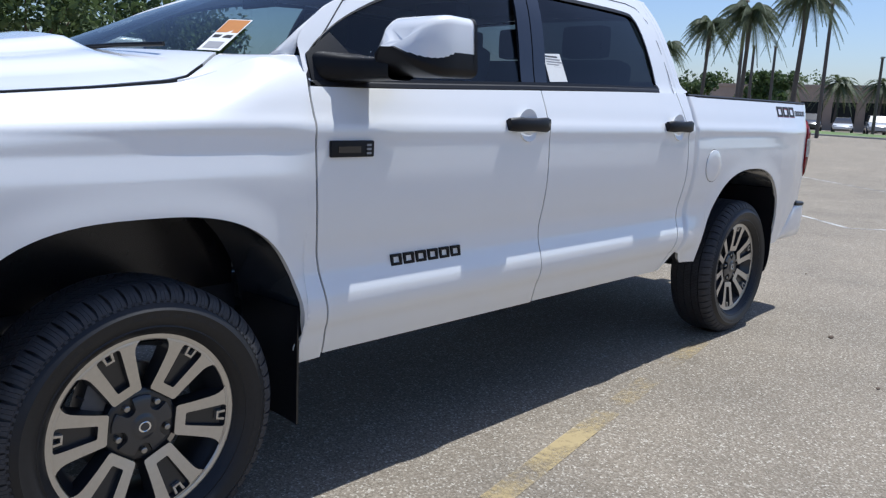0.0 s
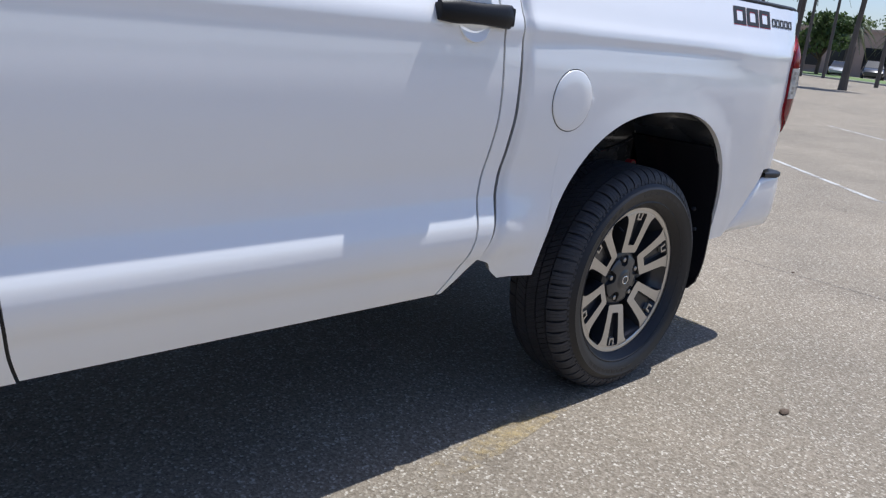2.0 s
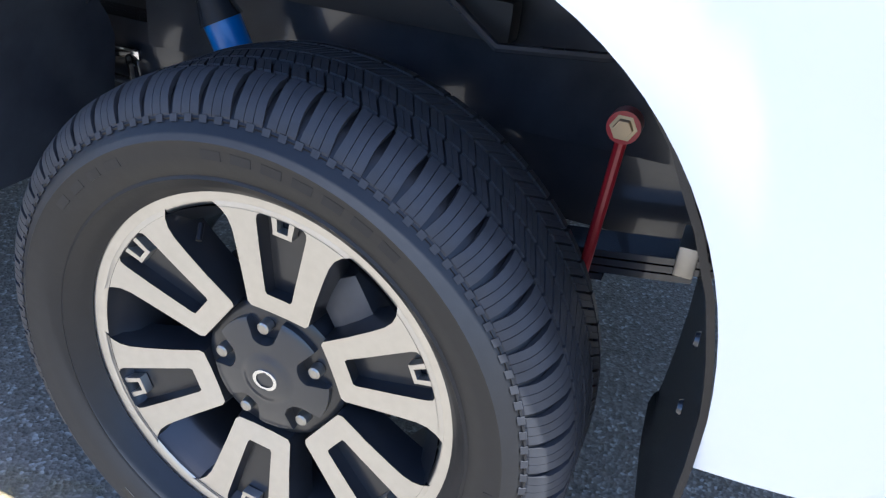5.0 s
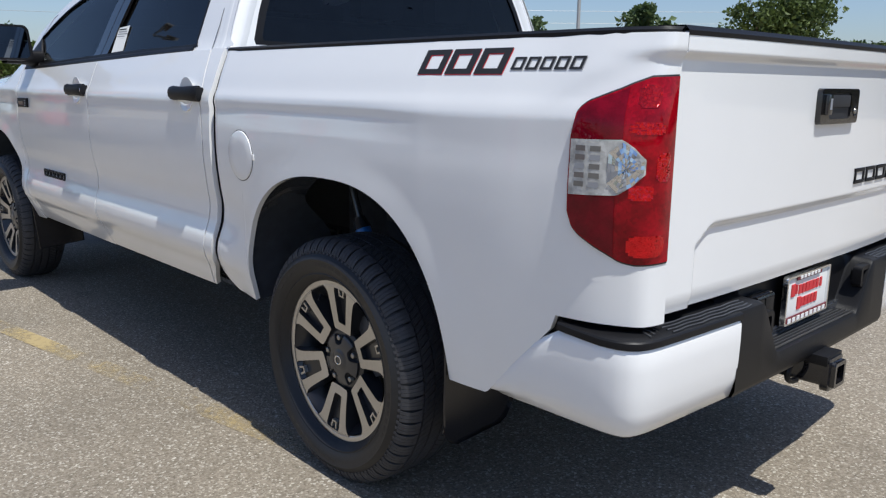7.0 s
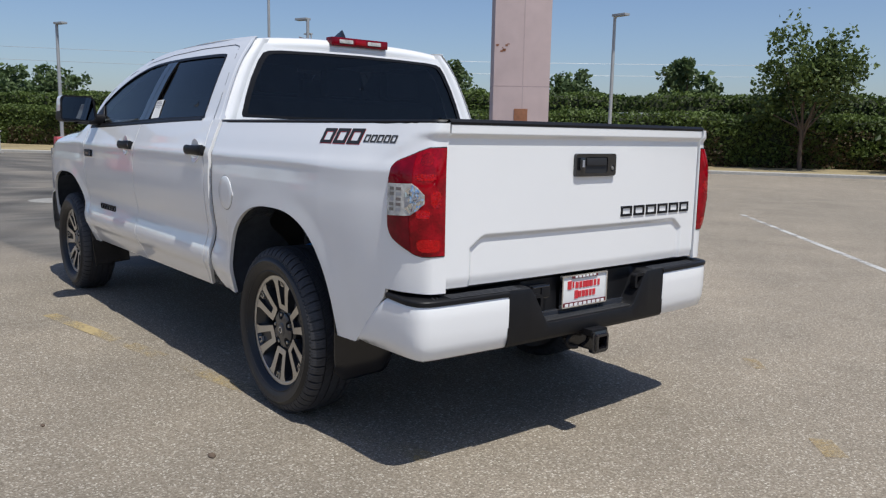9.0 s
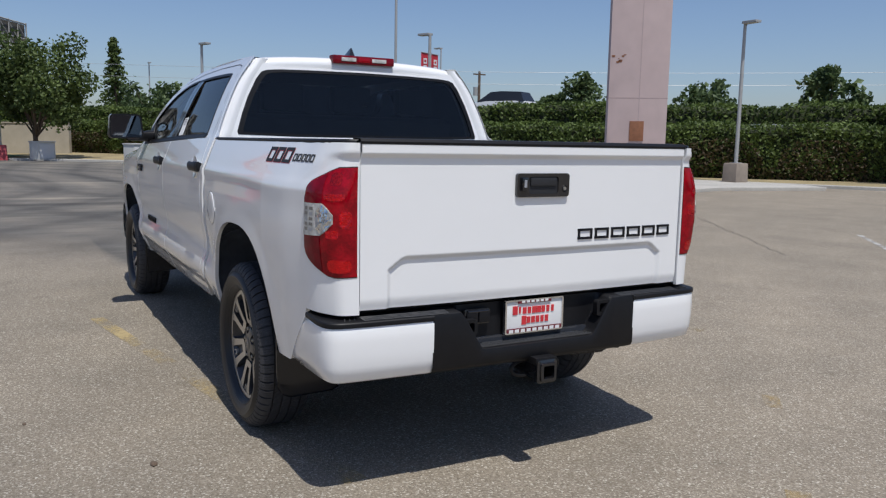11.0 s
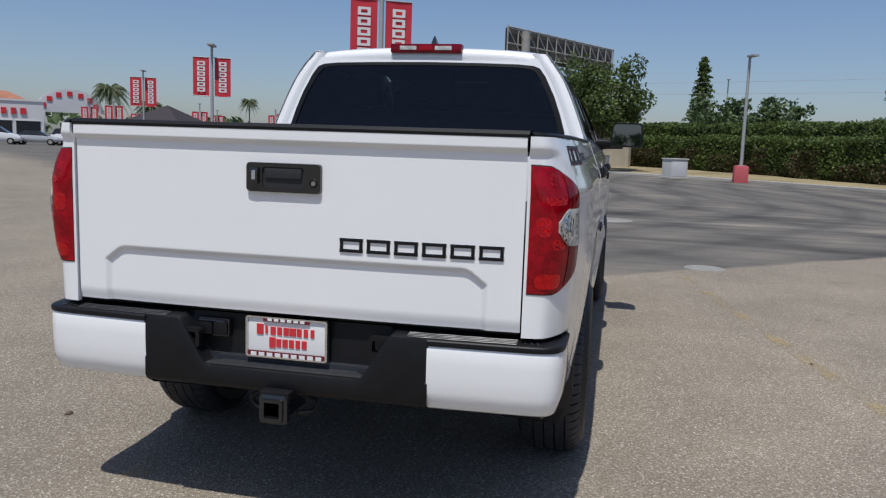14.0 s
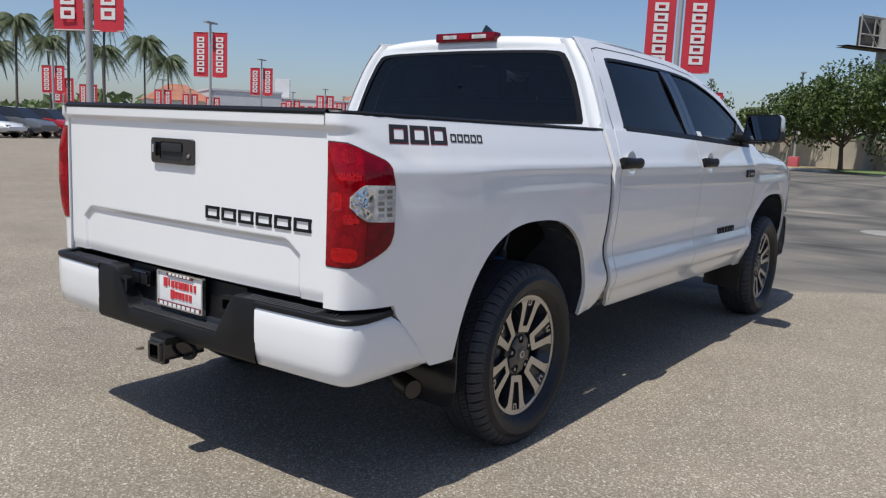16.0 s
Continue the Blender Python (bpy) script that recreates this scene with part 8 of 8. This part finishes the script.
building("brown_building", (-87.5, -56.0), (-90.5, -8.0), 4.75, 14, BROWNWALL, "low brown stucco building with dark openings", [(4 + 3.4 * k, 6.4 + 3.4 * k, 0.8, 3.1) for k in range(12)])
bw_ = building("dealer_building", (94.5, 113), (112.5, 94.0), 6.3, 16, WHITEWALL, "long white dealer building with red marks on its front", [(1 + 4.2 * k, 4.6 + 4.2 * k, 0.4, 3.0) for k in range(6)])
for k, w in enumerate((1.5, 0.6, 1.1, 0.9, 1.1, 1.6, 1.1, 0.9, 0.0, 1.4, 1.0, 1.0, 0.9, 0.9, 1.0)):
    if w:
        part("sign_bar", Geo().box((3.2 + 1.42 * k, -0.12, 4.6), (w * 0.85, 0.15, 1.4 if k in (0, 9) else 1.0)), REDINK, bw_)
part("tower", Geo().box((3.5, 4, 8.2), (2.6, 2.6, 3.6)), WHITEWALL, bw_)
part("hip_roof", Geo().add([(14, 2, 6.5), (24, 2, 6.5), (24, 9, 6.5), (14, 9, 6.5), (17, 5.5, 8.0), (21, 5.5, 8.0)], [(0, 1, 5, 4), (1, 2, 5), (2, 3, 4, 5), (3, 0, 4)]), TILEROOF, bw_)
building("grey_building", (83, 112.8), (94, 107), 7.0, 14, GREYWALL, "pale grey dealer building with a flat front", [(1 + 3.8 * k, 3.8 + 3.8 * k, 0.4, 3.6) for k in range(3)], WHITEWALL)
tb = building("tile_roof_building", (72.5, 114.5), (81.5, 110), 4.6, 12, WHITEWALL, "white building with a red clay tile roof", [(1 + 3 * k, 3 + 3 * k, 0.8, 2.8) for k in range(3)])
part("tile_roof", Geo().add([(-0.6, -0.6, 4.75), (10.6, -0.6, 4.75), (10.6, 12.6, 4.75), (-0.6, 12.6, 4.75), (3.6, 6, 7.6), (6.4, 6, 7.6)], [(0, 1, 5, 4), (1, 2, 5), (2, 3, 4, 5), (3, 0, 4)]), TILEROOF, tb)
# round-topped sign beside the dealer building
sg = thing("arch_sign", "white round-topped sign with red marks on two posts", "sign")
sg.matrix_basis = pose(128, 101, 0, 0, 0, -42)
arc = [(6.0 * math.cos(a), 0, 5.0 + 4.4 * math.sin(a)) for a in np.linspace(0, math.pi, 20)]
part("board", Geo().prism(arc, (0, -0.2, 0), (0, 0.2, 0)), WHITEWALL, sg)
for k in range(7):
    a = math.pi * (0.12 + 0.76 * k / 6)
    part("sign_bar", Geo().box((4.9 * math.cos(a), -0.26, 5.0 + 3.5 * math.sin(a)), (0.9, 0.1, 0.9)), REDINK, sg)
for s in (-4.5, 4.5):
    part("post", Geo().box((s, 0, 2.5), (0.5, 0.5, 5.0)), WHITEWALL, sg)
# dark canopy tent
tt = thing("canopy_tent", "dark peaked canopy tent among the parked cars", "tent")
tt.location = (74, 47, 0)
part("canopy", Geo().add([(-3.5, -3.5, 2.6), (3.5, -3.5, 2.6), (3.5, 3.5, 2.6), (-3.5, 3.5, 2.6), (0, 0, 4.6)], [(0, 1, 4), (1, 2, 4), (2, 3, 4), (3, 0, 4)]), TENT, tt, smooth=False)
for sx in (-3.4, 3.4):
    for sy in (-3.4, 3.4):
        part("leg", Geo().tube([(sx, sy, 0), (sx, sy, 2.6)], 0.05, 6), POLESTEEL, tt)
# far woods and hills that close the horizon
g = Geo()
r_ = random.Random(5)
for k in range(9000):
    a = r_.uniform(0, 2 * math.pi)
    rr = r_.uniform(230, 300)
    top = 6.0 + 4.5 * noise.noise((math.cos(a) * 9, math.sin(a) * 9, 0)) + 2.0 * noise.noise((math.cos(a) * 40, math.sin(a) * 40, 3))
    leaf_card(g, (rr * math.cos(a), rr * math.sin(a), top * r_.random() ** 0.7), 3.0 * r_.uniform(0.6, 1.3), r_)
me = quick_mesh("far_woods", g)
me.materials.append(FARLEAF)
tagged(new("far_woods", me), "distant belt of green trees on the horizon", "woods", kind="stuff")
# the hills' blue-grey base colour carries the distance haze
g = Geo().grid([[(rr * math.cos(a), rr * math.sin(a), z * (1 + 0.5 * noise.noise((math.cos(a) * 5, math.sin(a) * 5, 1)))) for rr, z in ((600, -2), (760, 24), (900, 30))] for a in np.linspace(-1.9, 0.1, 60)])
tagged(part("backdrop", g, plain("haze_tinted_hills", (0.16, 0.20, 0.26), 1.0, vary=0.1, scale=0.02)), "far hills tinted pale blue-grey for haze", "hills", kind="structure")

# ledger stones, last: each a piece of its own on a few shared meshes
M_STONES = []
for k in range(6):
    gg = Geo()
    gg.box((0, 0, 0), (0.06 + 0.01 * (k % 3), 1.0, 1.0))
    me = gg.mesh("stone", smooth=False)
    for v in me.vertices:
        v.co += Vector((rnd.uniform(-0.012, 0.012), rnd.uniform(-0.03, 0.03), rnd.uniform(-0.06, 0.06)))
    me.materials.append(STONE)
    M_STONES.append(me)


def ledger(face_x, along, length):
    z = 0.03
    while z < 0.86:
        h = rnd.uniform(0.055, 0.095)
        u = -length / 2
        while u < length / 2 - 0.02:
            w = min(rnd.uniform(0.16, 0.42), length / 2 - u)
            ob = new("stone", M_STONES[rnd.randrange(6)])
            ob.parent = pylon
            px = face_x + math.copysign(rnd.uniform(0.0, 0.03), face_x)
            if along == "y":
                ob.matrix_basis = Matrix.Translation((px, u + w / 2, z + h / 2)) @ Matrix.Diagonal((1, w - 0.008, h - 0.008, 1))
            else:
                ob.matrix_basis = Matrix.Translation((u + w / 2, px, z + h / 2)) @ Matrix.Rotation(radians(90), 4, "Z") @ Matrix.Diagonal((1, w - 0.008, h - 0.008, 1))
            u += w
        z += h


ledger(-0.94, "y", 2.19)
ledger(1.085, "x", 1.90)
ledger(-1.085, "x", 1.90)
